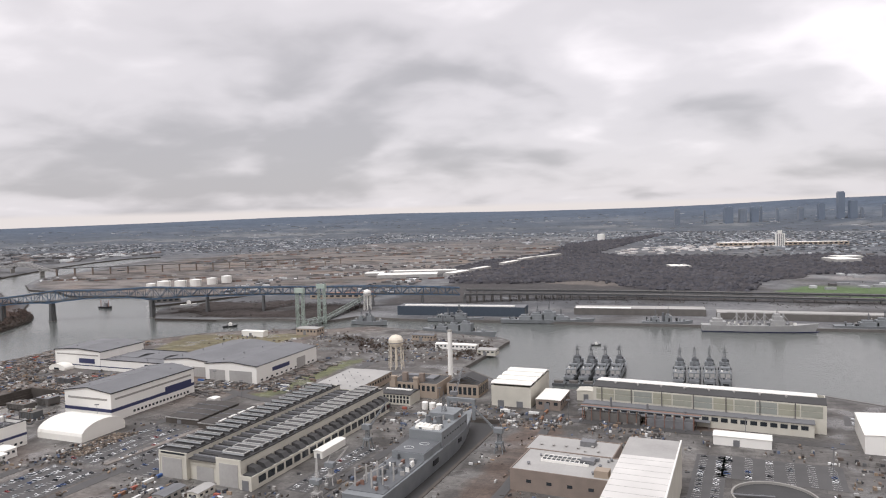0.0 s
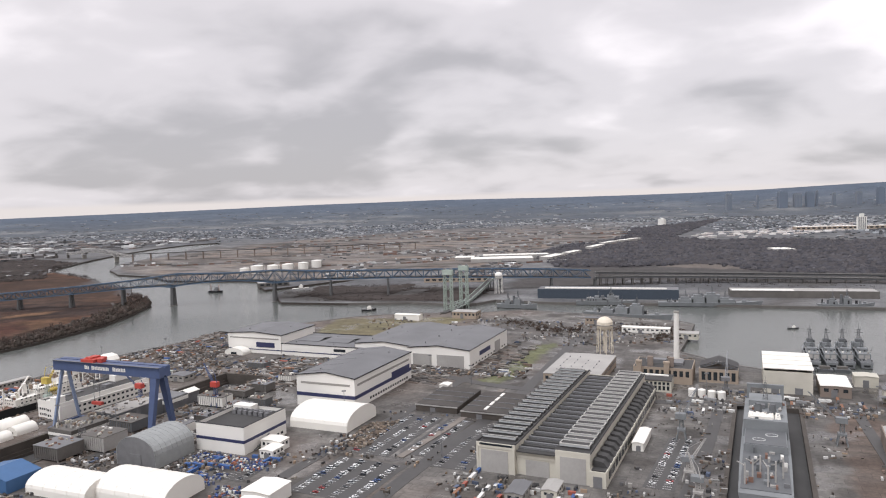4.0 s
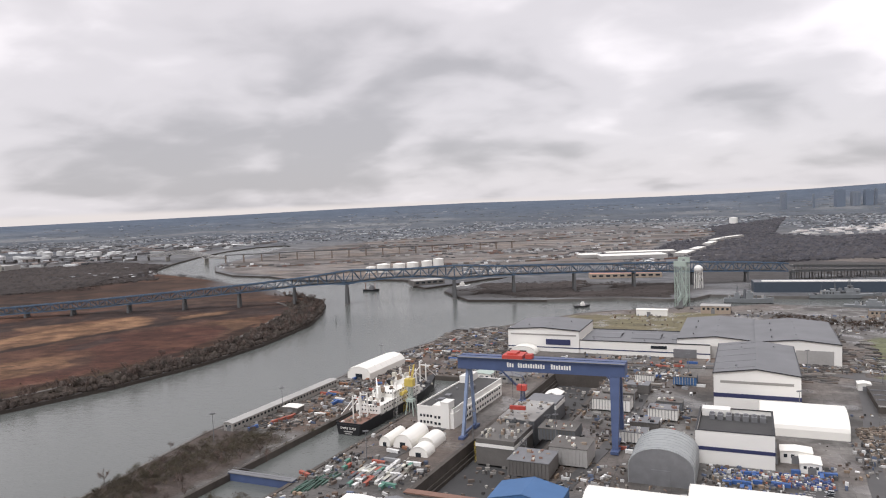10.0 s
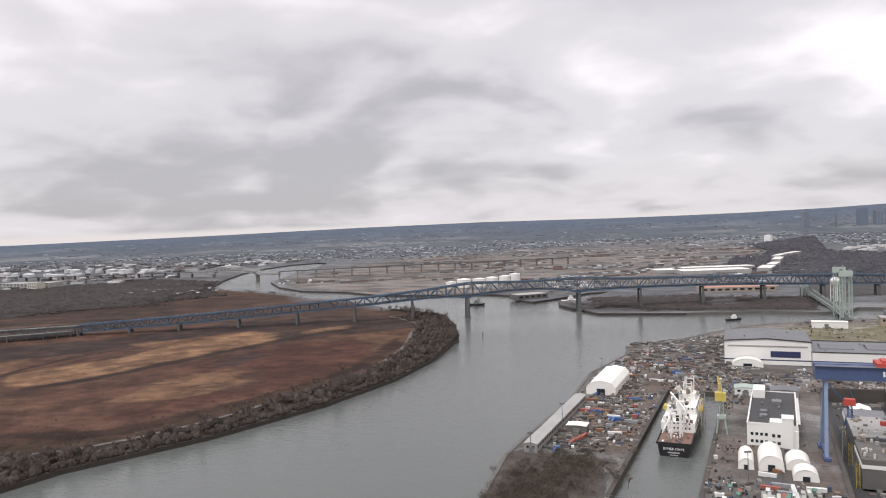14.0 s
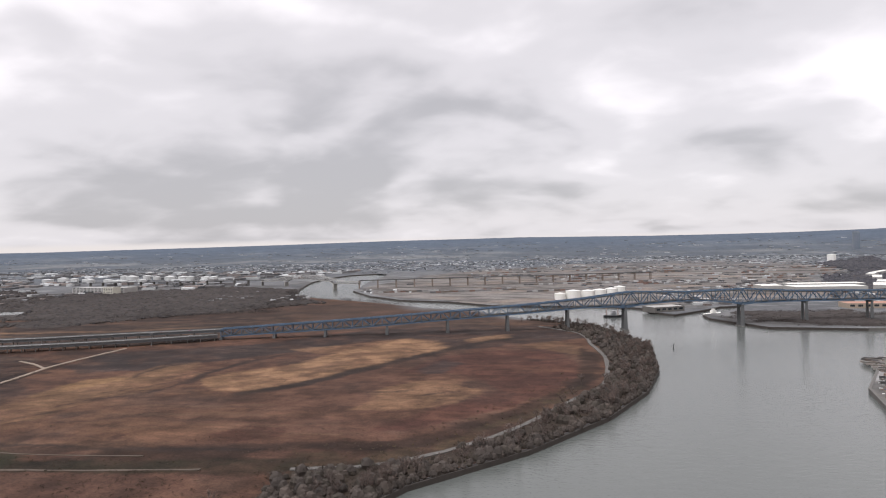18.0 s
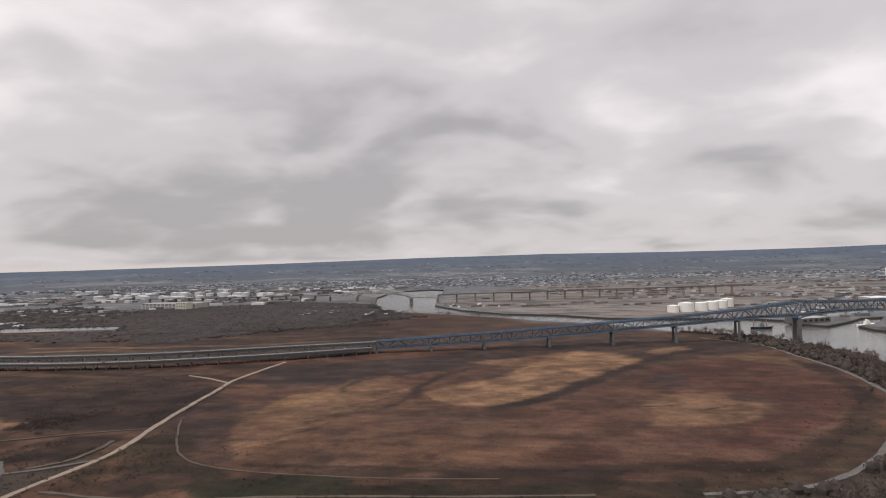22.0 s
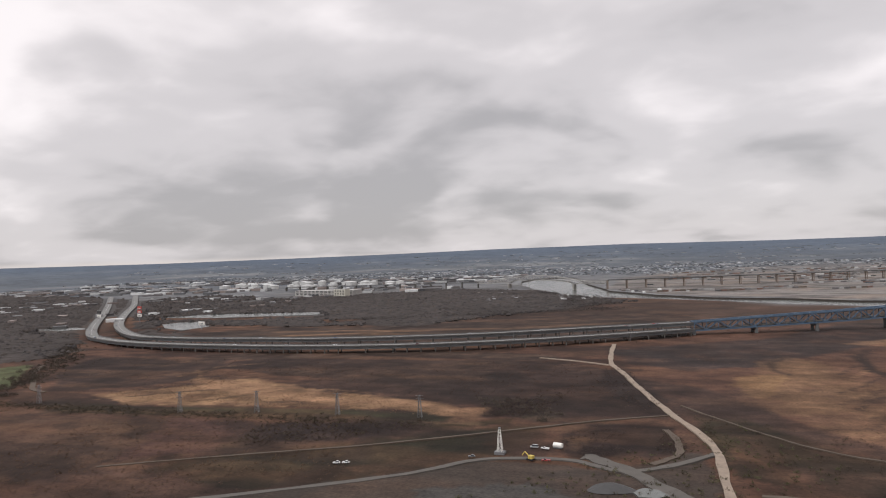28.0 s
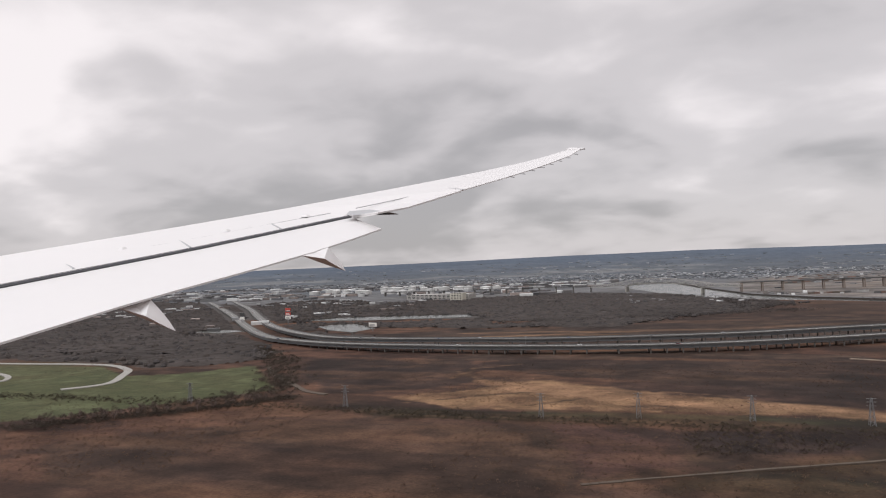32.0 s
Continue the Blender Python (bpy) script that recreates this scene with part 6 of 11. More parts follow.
def portal_crane(x, y, rot, h, jib, label, leg_mat, jib_mat, cab_mat, slew=0):
    """Dock-side slewing crane on a portal."""
    ob = thing("dockside_crane", x, y, 0, rot, label, "crane", "dockside cranes")
    for sx in (-2.2, 2.2):
        for sy in (-2.2, 2.2):
            part("leg", Shape().bar((sx, sy, 0), (sx * 0.55, sy * 0.55, h * 0.35), 0.45), leg_mat, ob)
    part("portal_beam", Shape().box(-1.8, -1.8, h * 0.33, 1.8, 1.8, h * 0.4), leg_mat, ob)
    part("mast", lattice(Shape(), (0, 0, h * 0.4), (0, 0, h * 0.72), 1.8, 1.4, 4, 0.22), leg_mat, ob)
    part("machine_house", Shape().box(-2.6, -1.5, h * 0.72, 2.0, 1.5, h * 0.9), cab_mat, ob)
    c, s_ = math.cos(radians(slew)), math.sin(radians(slew))
    part("jib", lattice(Shape(), (c * 1.6, s_ * 1.6, h * 0.8), (c * jib, s_ * jib, h * 0.8 + jib * 0.9), 1.1, 0.4, 10, 0.16), jib_mat, ob)
    part("a_frame", Shape().bar((-c * 2, -s_ * 2, h * 0.85), (0, 0, h * 1.2), 0.25).bar((0, 0, h * 1.2), (c * jib, s_ * jib, h * 0.8 + jib * 0.9), 0.1), jib_mat, ob)
    return ob


portal_crane(-479, 333, -8, 20, 8, "yellow and green dockside crane", M_GREEN, M_YELLOW, M_YELLOW, 100)
portal_crane(-425, 345, -8, 15, 11, "blue and red dockside crane", M_BLUE, M_BLUE, M_RED, 200)
portal_crane(-380, 352, -8, 16, 12, "blue and red dockside crane with raised jib", M_BLUE, M_BLUE, M_RED, 160)
portal_crane(-128, 340, -8, 14, 12, "grey dockside crane beside the navy ship", M_NAVAL, M_NAVAL, M_NAVAL, 60)
portal_crane(-60, 345, -8, 14, 14, "grey dockside crane with long jib", M_NAVAL, M_NAVAL, M_NAVAL, 190)
portal_crane(-128, 292, -8, 11, 8, "pale grey dockside crane near the ship's stern", M_LIGHTROOF, M_LIGHTROOF, M_NAVAL, 40)
portal_crane(-126, 272, -8, 11, 8, "pale grey dockside crane with raised jib", M_LIGHTROOF, M_LIGHTROOF, M_NAVAL, 120)
portal_crane(-100, 418, 0, 12, 14, "slim grey lattice crane on the basin quay", M_STEEL, M_STEEL, M_STEEL, 80)
gate_a = thing("dock_gate", -512, 245, -2.9, -8, "blue floating dock gate", "dock gate")
part("caisson", Shape().box(-15.5, -1.4, 0, 15.5, 1.4, 3.6), M_BLUE, gate_a)
part("deck", Shape().box(-15.5, -1.7, 3.6, 15.5, 1.7, 3.9), M_STEEL, gate_a)
part("railing", Shape().bar((-15, -1.5, 4.8), (15, -1.5, 4.8), 0.1).bar((-15, 1.5, 4.8), (15, 1.5, 4.8), 0.1), M_STEEL, gate_a)
gate_b = thing("dock_gate", -435, 239, -2.2, -8, "rusty red and blue dock gate", "dock gate")
part("caisson", Shape().box(-17, -1.4, -4.8, 17, 1.4, 2.6), M_BLUE, gate_b)
part("deck", Shape().box(-17, -1.7, 2.6, 17, 1.7, 3.0), M_RUST, gate_b)


# round settling tank, dark water inside a pale kerb
rt = thing("settling_tank", 60, 308, 0, 0, "large round settling tank with dark water and pale rim", "tank")
ring_ = [(math.cos(2 * math.pi * i / 40), math.sin(2 * math.pi * i / 40)) for i in range(40)]
rim = Shape()
for (a, b), (c, d) in zip(ring_, ring_[1:] + ring_[:1]):
    rim.bar((a * 16.5, b * 16.5, 0.6), (c * 16.5, d * 16.5, 0.6), 0.8, 1.6)
part("rim", rim, M_CONC, rt)
part("water", Shape().tube((0, 0, -0.2), (0, 0, 0.35), 16.2, n=40), M_DARKROOF, rt, "still black water")
part("walkway", Shape().box(-16.5, -0.5, 1.2, 0, 0.5, 1.45), M_STEEL, rt)
for i in range(4):
    part("railing", Shape().bar((-16.5 + 4 * i, -0.5, 1.4), (-12.5 + 4 * i, -0.5, 2.2), 0.08), M_STEEL, rt)
# ---- the river bridge, its viaducts and other spans ----
def bridge_y(x):
    return 727 + 0.36 * (x + 680)


PROFILE = [(-1046, 3.5, 10.2), (-930, 7.6, 15.6), (-838, 13, 21), (-772, 16.8, 25), (-720, 20.5, 29.5), (-676, 21, 35), (-640, 24, 34), (-620, 24.6, 33.4), (-600, 24, 34), (-565, 20.5, 35), (-520, 21.5, 32),
           (-429, 20.5, 29.8), (-307, 15.5, 26.2), (-245, 13, 23), (-198, 10.4, 19.4)]


def profile(x):
    xs = [p[0] for p in PROFILE]
    return float(np.interp(x, xs, [p[1] for p in PROFILE])), float(np.interp(x, xs, [p[2] for p in PROFILE]))


bridge = thing("truss_bridge", 0, 0, 0, 0, "long blue steel double-deck truss bridge on concrete piers", "bridge")
side = Vector((-0.339, 0.941, 0)) * 4.2
step, x = 8.86, -1046.0
stations = []
while x <= -198:
    lo, hi = profile(x)
    stations.append((Vector((x, bridge_y(x), lo)), Vector((x, bridge_y(x), hi))))
    x += step
for sgn in (-1, 1):
    off = side * sgn
    for i in range(len(stations) - 1):
        (a0, a1), (b0, b1) = stations[i], stations[i + 1]
        s = Shape().bar(a0 + off, b0 + off, 1.0).bar(a1 + off, b1 + off, 1.0).bar(a0 + off, a1 + off, 0.55)
        s.bar(a0 + off, b1 + off, 0.7) if i % 2 else s.bar(a1 + off, b0 + off, 0.7)
        part("truss_panel", s, M_BRIDGE, bridge)
for i in range(len(stations) - 1):
    (a0, a1), (b0, b1) = stations[i], stations[i + 1]
    for k, (p, q) in enumerate(((a0 + (a1 - a0) * 0.12, b0 + (b1 - b0) * 0.12), (a0 + (a1 - a0) * 0.86, b0 + (b1 - b0) * 0.86))):
        n = side * 0.92
        d = part("deck", Shape().hull([p - n, p + n, q + n, q - n], [v + Vector((0, 0, 0.45)) for v in (p - n, p + n, q + n, q - n)]), M_ROAD if k else M_DCONC, bridge)
        if k:
            part("barrier", Shape().bar(p - n + Vector((0, 0, 0.85)), q - n + Vector((0, 0, 0.85)), 0.15, 0.7), M_CONC, d)
    if i % 2 == 0:
        part("sway_frame", Shape().bar(a1 - side, a1 + side, 0.4).bar(a0 - side, a0 + side, 0.4).bar(a1 - side, b1 + side, 0.25), M_BRIDGE, bridge)


M_PIER = mat("weathered_pier_concrete", (0.105, 0.105, 0.104), 0.85, var=0.3, scale=0.15, fine=1.2)


def bridge_pier(x, top, w=2.6, spread=5.2, base=-6):
    c = Vector((x, bridge_y(x), 0))
    n = side.normalized()
    p = part("pier", Shape().bar(c - n * spread + Vector((0, 0, top - 1.2)), c + n * spread + Vector((0, 0, top - 1.2)), w, 2.4), M_PIER, bridge, "concrete pier head")
    for s_ in (-1, 1):
        q = c + n * spread * 0.78 * s_
        part("column", Shape().hull([(q.x - w * 0.75, q.y - w * 0.75, base), (q.x + w * 0.75, q.y - w * 0.75, base), (q.x + w * 0.75, q.y + w * 0.75, base), (q.x - w * 0.75, q.y + w * 0.75, base)],
                                    [(q.x - w * 0.5, q.y - w * 0.5, top - 2), (q.x + w * 0.5, q.y - w * 0.5, top - 2), (q.x + w * 0.5, q.y + w * 0.5, top - 2), (q.x - w * 0.5, q.y + w * 0.5, top - 2)]), M_PIER, p)
    if base < -3:
        part("footing", Shape().bar(c - n * (spread + 1.5) + Vector((0, 0, -2.6)), c + n * (spread + 1.5) + Vector((0, 0, -2.6)), w * 2, 1.6), M_DCONC, p)


for x in (-680, -568):
    bridge_pier(x, 19.4, 2.7)
    for sgn in (-1, 1):
        c = Vector((x, bridge_y(x), 19.2)) + side * sgn
        for dx in (-14, -7, 7, 14):
            lo, _ = profile(x + dx)
            part("bracket", Shape().bar(c, Vector((x + dx, bridge_y(x + dx), lo)) + side * sgn, 0.7), M_BRIDGE, bridge)
for x in (-734, -790, -845, -900, -955, -1000, -1046, -505, -440, -375, -310, -250, -198):
    bridge_pier(x, profile(x)[0] - 0.2, 1.9, 4.6, -6 if x == -734 else -1.0)


M_PARAPET = mat("weathered_parapet", (0.125, 0.12, 0.116), 0.85, var=0.3, scale=0.15)
M_HIGHWAY = mat("worn_highway_concrete", (0.165, 0.160, 0.152), 0.8, var=0.3, scale=0.12, fine=1.0)


def viaduct(name, line, width, label, spacing=10.0, pier_r=0.5):
    ob = thing(name, 0, 0, 0, 0, label, "viaduct")
    line = curve(line, 8)
    run, last = 0.0, 0.0
    part("deck", ribbon(line, width, 0, 0.3), M_HIGHWAY, ob, "pale worn roadway")
    # shade below the deck is put into the girder's dark paint
    part("girder", ribbon([(p[0], p[1], p[2] - 0.32) for p in line], width * 0.86, 0, 1.9), M_NAVALD, ob, "plate girder, painted dark for shade under the deck")
    for sgn in (-1, 1):
        rail = []
        for i, p in enumerate(line):
            a, b = Vector(line[max(i - 1, 0)][:2]), Vector(line[min(i + 1, len(line) - 1)][:2])
            d = (b - a).normalized()
            rail.append((p[0] - d.y * width / 2 * sgn, p[1] + d.x * width / 2 * sgn, p[2] + 0.3))
        s = Shape()
        for a, b in zip(rail, rail[1:]):
            s.bar(a, b, 0.25, 0.6)
        part("parapet", s, M_PARAPET, ob, "weathered concrete parapet")
    s = Shape()
    for a, b in zip(line, line[1:]):
        s.bar((a[0], a[1], a[2] + 0.03), (b[0], b[1], b[2] + 0.03), 0.14, 0.04)
    part("lane_line", s, M_LINE, ob)
    for a, b in zip(line, line[1:]):
        run += (Vector(b) - Vector(a)).length
        if run - last > spacing and a[2] > 3.0:
            last = run
            d = (Vector(b) - Vector(a)).normalized()
            n = Vector((-d.y, d.x, 0)) * width * 0.36
            c = Vector((a[0], a[1], 0))
            p = part("pier", Shape().bar(c - n * 1.25 + Vector((0, 0, a[2] - 1.6)), c + n * 1.25 + Vector((0, 0, a[2] - 1.6)), 1.0, 1.1), M_DCONC, ob)
            for sgn in (-1, 1):
                q = c + n * sgn
                part("column", Shape().tube((q.x, q.y, -1), (q.x, q.y, a[2] - 1.5), pier_r, n=7), M_DCONC, p)
    return ob


LOWER_WAY = [(-2250, 1240, 1.0), (-2060, 1040, 1.2), (-1856, 822, 1.5), (-1690, 638, 2.0), (-1600, 545, 2.8), (-1550, 507, 3.6), (-1480, 476, 4.4), (-1388, 463, 5.0), (-1300, 466, 5.2), (-1222, 485, 5.2), (-1145, 523, 5.2), (-1080, 566, 5.2), (-1047, 589, 5.4)]
UPPER_WAY = [(-2220, 1280, 1.0), (-2080, 1126, 1.2), (-1926, 955, 1.4), (-1781, 781, 1.8), (-1673, 657, 2.4), (-1592, 576, 3.6), (-1520, 517, 5.2), (-1476, 497, 6.3), (-1429, 487, 7.0), (-1377, 488, 7.3), (-1311, 490, 7.6), (-1207, 518, 8.2), (-1125, 560, 8.8), (-1047, 598, 9.4)]
viaduct("highway_viaduct", LOWER_WAY, 10.5,
        "lower highway carriageway on a curving concrete viaduct")
viaduct("highway_viaduct", UPPER_WAY, 10.5,
        "upper highway carriageway on a curving concrete viaduct")
viaduct("highway_viaduct", [(-198, 898, 12.0), (-120, 922, 10.0), (-40, 935, 8.0), (60, 935, 6.5), (200, 920, 6.0), (420, 890, 6.0), (900, 840, 6.0)], 9.0, "highway viaduct leaving the bridge across the woods")
viaduct("highway_viaduct", [(-198, 906, 17.0), (-120, 935, 13.0), (-30, 955, 10.0), (80, 965, 7.5), (220, 955, 6.5), (460, 925, 6.0), (900, 880, 6.0)], 9.0, "upper highway viaduct leaving the bridge")
# distant viaduct on tall piers across the railway land, and its arched river span
far_via = thing("railway_viaduct", 0, 0, 0, 0, "distant road viaduct on a row of tall brown piers", "viaduct")
A, B = Vector((-1185, 1285, 0)), Vector((-640, 1560, 0))
nv = Vector((B.y - A.y, A.x - B.x, 0)).normalized()
for i in range(18):
    c = A.lerp(B, i / 17)
    p = part("pier", Shape().bar(c - nv * 3.5 + Vector((0, 0, 14.6)), c + nv * 3.5 + Vector((0, 0, 14.6)), 1.5, 1.2), M_BRICK, far_via)
    for sgn in (-1, 1):
        q = c + nv * 2.6 * sgn
        part("column", Shape().box(q.x - 0.9, q.y - 0.9, -0.5, q.x + 0.9, q.y + 0.9, 14.2), M_BRICK, p)
part("deck", Shape().bar(A + Vector((0, 0, 15.8)), B + Vector((0, 0, 15.0)), 8, 1.0), M_ROAD, far_via)
part("parapet", Shape().bar(A + Vector((0, 0, 16.8)) - nv * -4, B + Vector((0, 0, 16.0)) - nv * -4, 0.3, 0.9), M_STEEL, far_via)
arch = thing("arch_bridge", 0, 0, 0, 0, "distant grey steel truss arch bridge over the river", "bridge")
P0, P1 = Vector((-1455, 1395, 0)), Vector((-1185, 1285, 0))
nv2 = Vector((P1.y - P0.y, P0.x - P1.x, 0)).normalized() * 4
N = 22
prev = None
for i in range(N + 1):
    t = i / N
    c = P0.lerp(P1, t)
    hump = math.sin(math.pi * min(max((t - 0.12) / 0.72, 0), 1))
    lo, hi = c + Vector((0, 0, 9.5 + 7.0 * hump - (3.5 if i in (6, 17) else 0))), c + Vector((0, 0, 14.0 + 11.0 * hump))
    if prev:
        for o in (-nv2, nv2):
            s = Shape().bar(prev[0] + o, lo + o, 0.9).bar(prev[1] + o, hi + o, 0.9).bar(lo + o, hi + o, 0.6)
            s.bar(prev[0] + o, hi + o, 0.6) if i % 2 else s.bar(prev[1] + o, lo + o, 0.6)
            part("truss_panel", s, M_LIGHTROOF, arch)
        part("deck", Shape().bar(prev[0] + Vector((0, 0, 1)), lo + Vector((0, 0, 1)), 7.5, 0.6), M_ROAD, arch)
    prev = (lo, hi)
for t in (0.27, 0.77):
    c = P0.lerp(P1, t)
    part("pier", Shape().bar(c - nv2 * 1.2 + Vector((0, 0, 3)), c + nv2 * 1.2 + Vector((0, 0, 3)), 3, 12), M_CONC, arch)
part("approach", Shape().bar((-1900, 1390, 8), (-1455, 1395, 12), 8, 1.0), M_ROAD, arch)
for i in range(14):
    c = Vector((-1900, 1390, 0)).lerp(Vector((-1455, 1395, 0)), i / 13)
    part("column", Shape().box(c.x - 1, c.y - 3, -0.5, c.x + 1, c.y + 3, 7.8 + 4 * i / 13), M_DCONC, arch)

# vertical lift bridge between two pale green towers
lift = thing("lift_bridge", -331, 702, 0, -8, "pale green steel vertical lift bridge with two towers", "lift bridge")
for y, h in ((-9, 41), (34, 41)):
    t = part("tower", lattice(Shape(), (-3.6, y, -3), (-3.6, y, h), 2.6, 2.2, 10, 0.42), M_GREEN, lift, "green lattice tower")
    part("tower", lattice(Shape(), (3.6, y, -3), (3.6, y, h), 2.6, 2.2, 10, 0.42), M_GREEN, lift, "green lattice tower")
    part("head", Shape().box(-5.4, y - 2.2, h - 3.6, 5.4, y + 2.2, h + 1.4), M_GREEN, t)
    part("sheave", Shape().tube((-3.4, y - 0.5, h + 1.6), (-3.4, y + 0.5, h + 1.6), 1.5, n=14).tube((3.4, y - 0.5, h + 1.6), (3.4, y + 0.5, h + 1.6), 1.5, n=14), M_STEEL, t)
    for z in (10, 20, 30):
        part("cross_brace", Shape().bar((-3.6, y, z), (3.6, y, z + 6), 0.35).bar((3.6, y, z), (-3.6, y, z + 6), 0.35), M_GREEN, t)
s = Shape()
for sx in (-3.0, 3.0):
    for i in range(8):
        y0, y1 = -7 + i * 4.9, -7 + (i + 1) * 4.9
        s.bar((sx, y0, 1.2), (sx, y1, 1.2), 0.45).bar((sx, y0, 6.0), (sx, y1, 6.0), 0.45).bar((sx, y0, 1.2 if i % 2 else 6.0), (sx, y1, 6.0 if i % 2 else 1.2), 0.3)
part("lift_span", s, M_GREEN, lift, "lowered truss span")
part("deck", Shape().box(-3.2, -24, 0.6, 3.2, 34, 1.1), M_ROAD, lift)
# the approach climbs from the far tower to the highway bridge on truss girders
lift_inv = lift.matrix_basis.inverted()
ramp_line = [lift_inv @ Vector(p) for p in ((-326.2, 737, 1.1), (-325.8, 790, 4.2), (-325.6, 845, 8.2), (-325.8, 895, 12.0))]
for (a, b) in zip(ramp_line, ramp_line[1:]):
    part("ramp_deck", Shape().bar(a, b, 6.4, 0.5), M_ROAD, lift)
    for sx in (-3.1, 3.1):
        o = Vector((sx, 0, 0))
        up_ = Vector((0, 0, 3.2))
        g = Shape().bar(a + o - up_ * 0.3, b + o - up_ * 0.3, 0.4).bar(a + o + up_ * 0.7, b + o + up_ * 0.7, 0.4)
        for i in range(10):
            p, q = a.lerp(b, i / 10), a.lerp(b, (i + 1) / 10)
            g.bar(p + o + up_ * (0.7 if i % 2 else -0.3), q + o + up_ * (-0.3 if i % 2 else 0.7), 0.28).bar(p + o - up_ * 0.3, p + o + up_ * 0.7, 0.2)
        part("ramp_truss", g, M_GREEN, lift, "pale green approach truss")
for i in range(1, 9):
    k = i / 9 * 3
    p = ramp_line[min(int(k), 2)].lerp(ramp_line[min(int(k), 2) + 1], k - min(int(k), 2))
    part("ramp_pier", Shape().box(p.x - 3.4, p.y - 0.5, -1.0, p.x - 2.6, p.y + 0.5, p.z - 0.9).box(p.x + 2.6, p.y - 0.5, -1.0, p.x + 3.4, p.y + 0.5, p.z - 0.9), M_PIER, lift)
# ---- ships ----
def hull_shape(L, B, H, sheer=1.4, stern=0.8, base=0.78, n=14, bow_len=0.35):
    """Ship hull, stern at y=0 and bow at y=L, with a raking stem and a lid for the deck."""
    s, rings = Shape(), []
    for i in range(n + 1):
        t = i / n
        w = stern + (1 - stern) * min(t / 0.25, 1.0)
        if t > 1 - bow_len:
            k = (t - 1 + bow_len) / bow_len
            w *= max(0.03, 1 - k ** 1.8)
        z = H + sheer * max(0, (t - 0.55) / 0.45) ** 2 + 0.25 * sheer * max(0, 0.2 - t)
        low = 0.0 if t < 0.9 else (t - 0.9) / 0.1 * H * 0.35
        y = t * L
        yl = y * 0.965 + 0.005 * L
        b = base * w * (1 if t < 0.6 else 1 - 0.5 * (t - 0.6))
        rings.append([(-b * B / 2, yl, low - 1.5), (b * B / 2, yl, low - 1.5), (w * B / 2, y, z), (-w * B / 2, y, z)])
    return s.loft(rings)


def mast_shape(x, y, z, h, w=1.2):
    s = lattice(Shape(), (x, y, z), (x, y, z + h * 0.7), w, w * 0.4, 5, 0.16)
    s.bar((x, y, z + h * 0.7), (x, y, z + h), 0.14)
    s.bar((x - 1.6, y, z + h * 0.62), (x + 1.6, y, z + h * 0.62), 0.14).bar((x - 1.1, y, z + h * 0.78), (x + 1.1, y, z + h * 0.78), 0.1)
    return s


def dishes(ob, spots, r=0.45):
    for x, y, z in spots:
        part("radome", Shape().tube((x, y, z), (x, y, z + r), r * 0.6, r, 8).tube((x, y, z + r), (x, y, z + 2 * r), r, r * 0.35, 8), M_LIGHTROOF, ob)


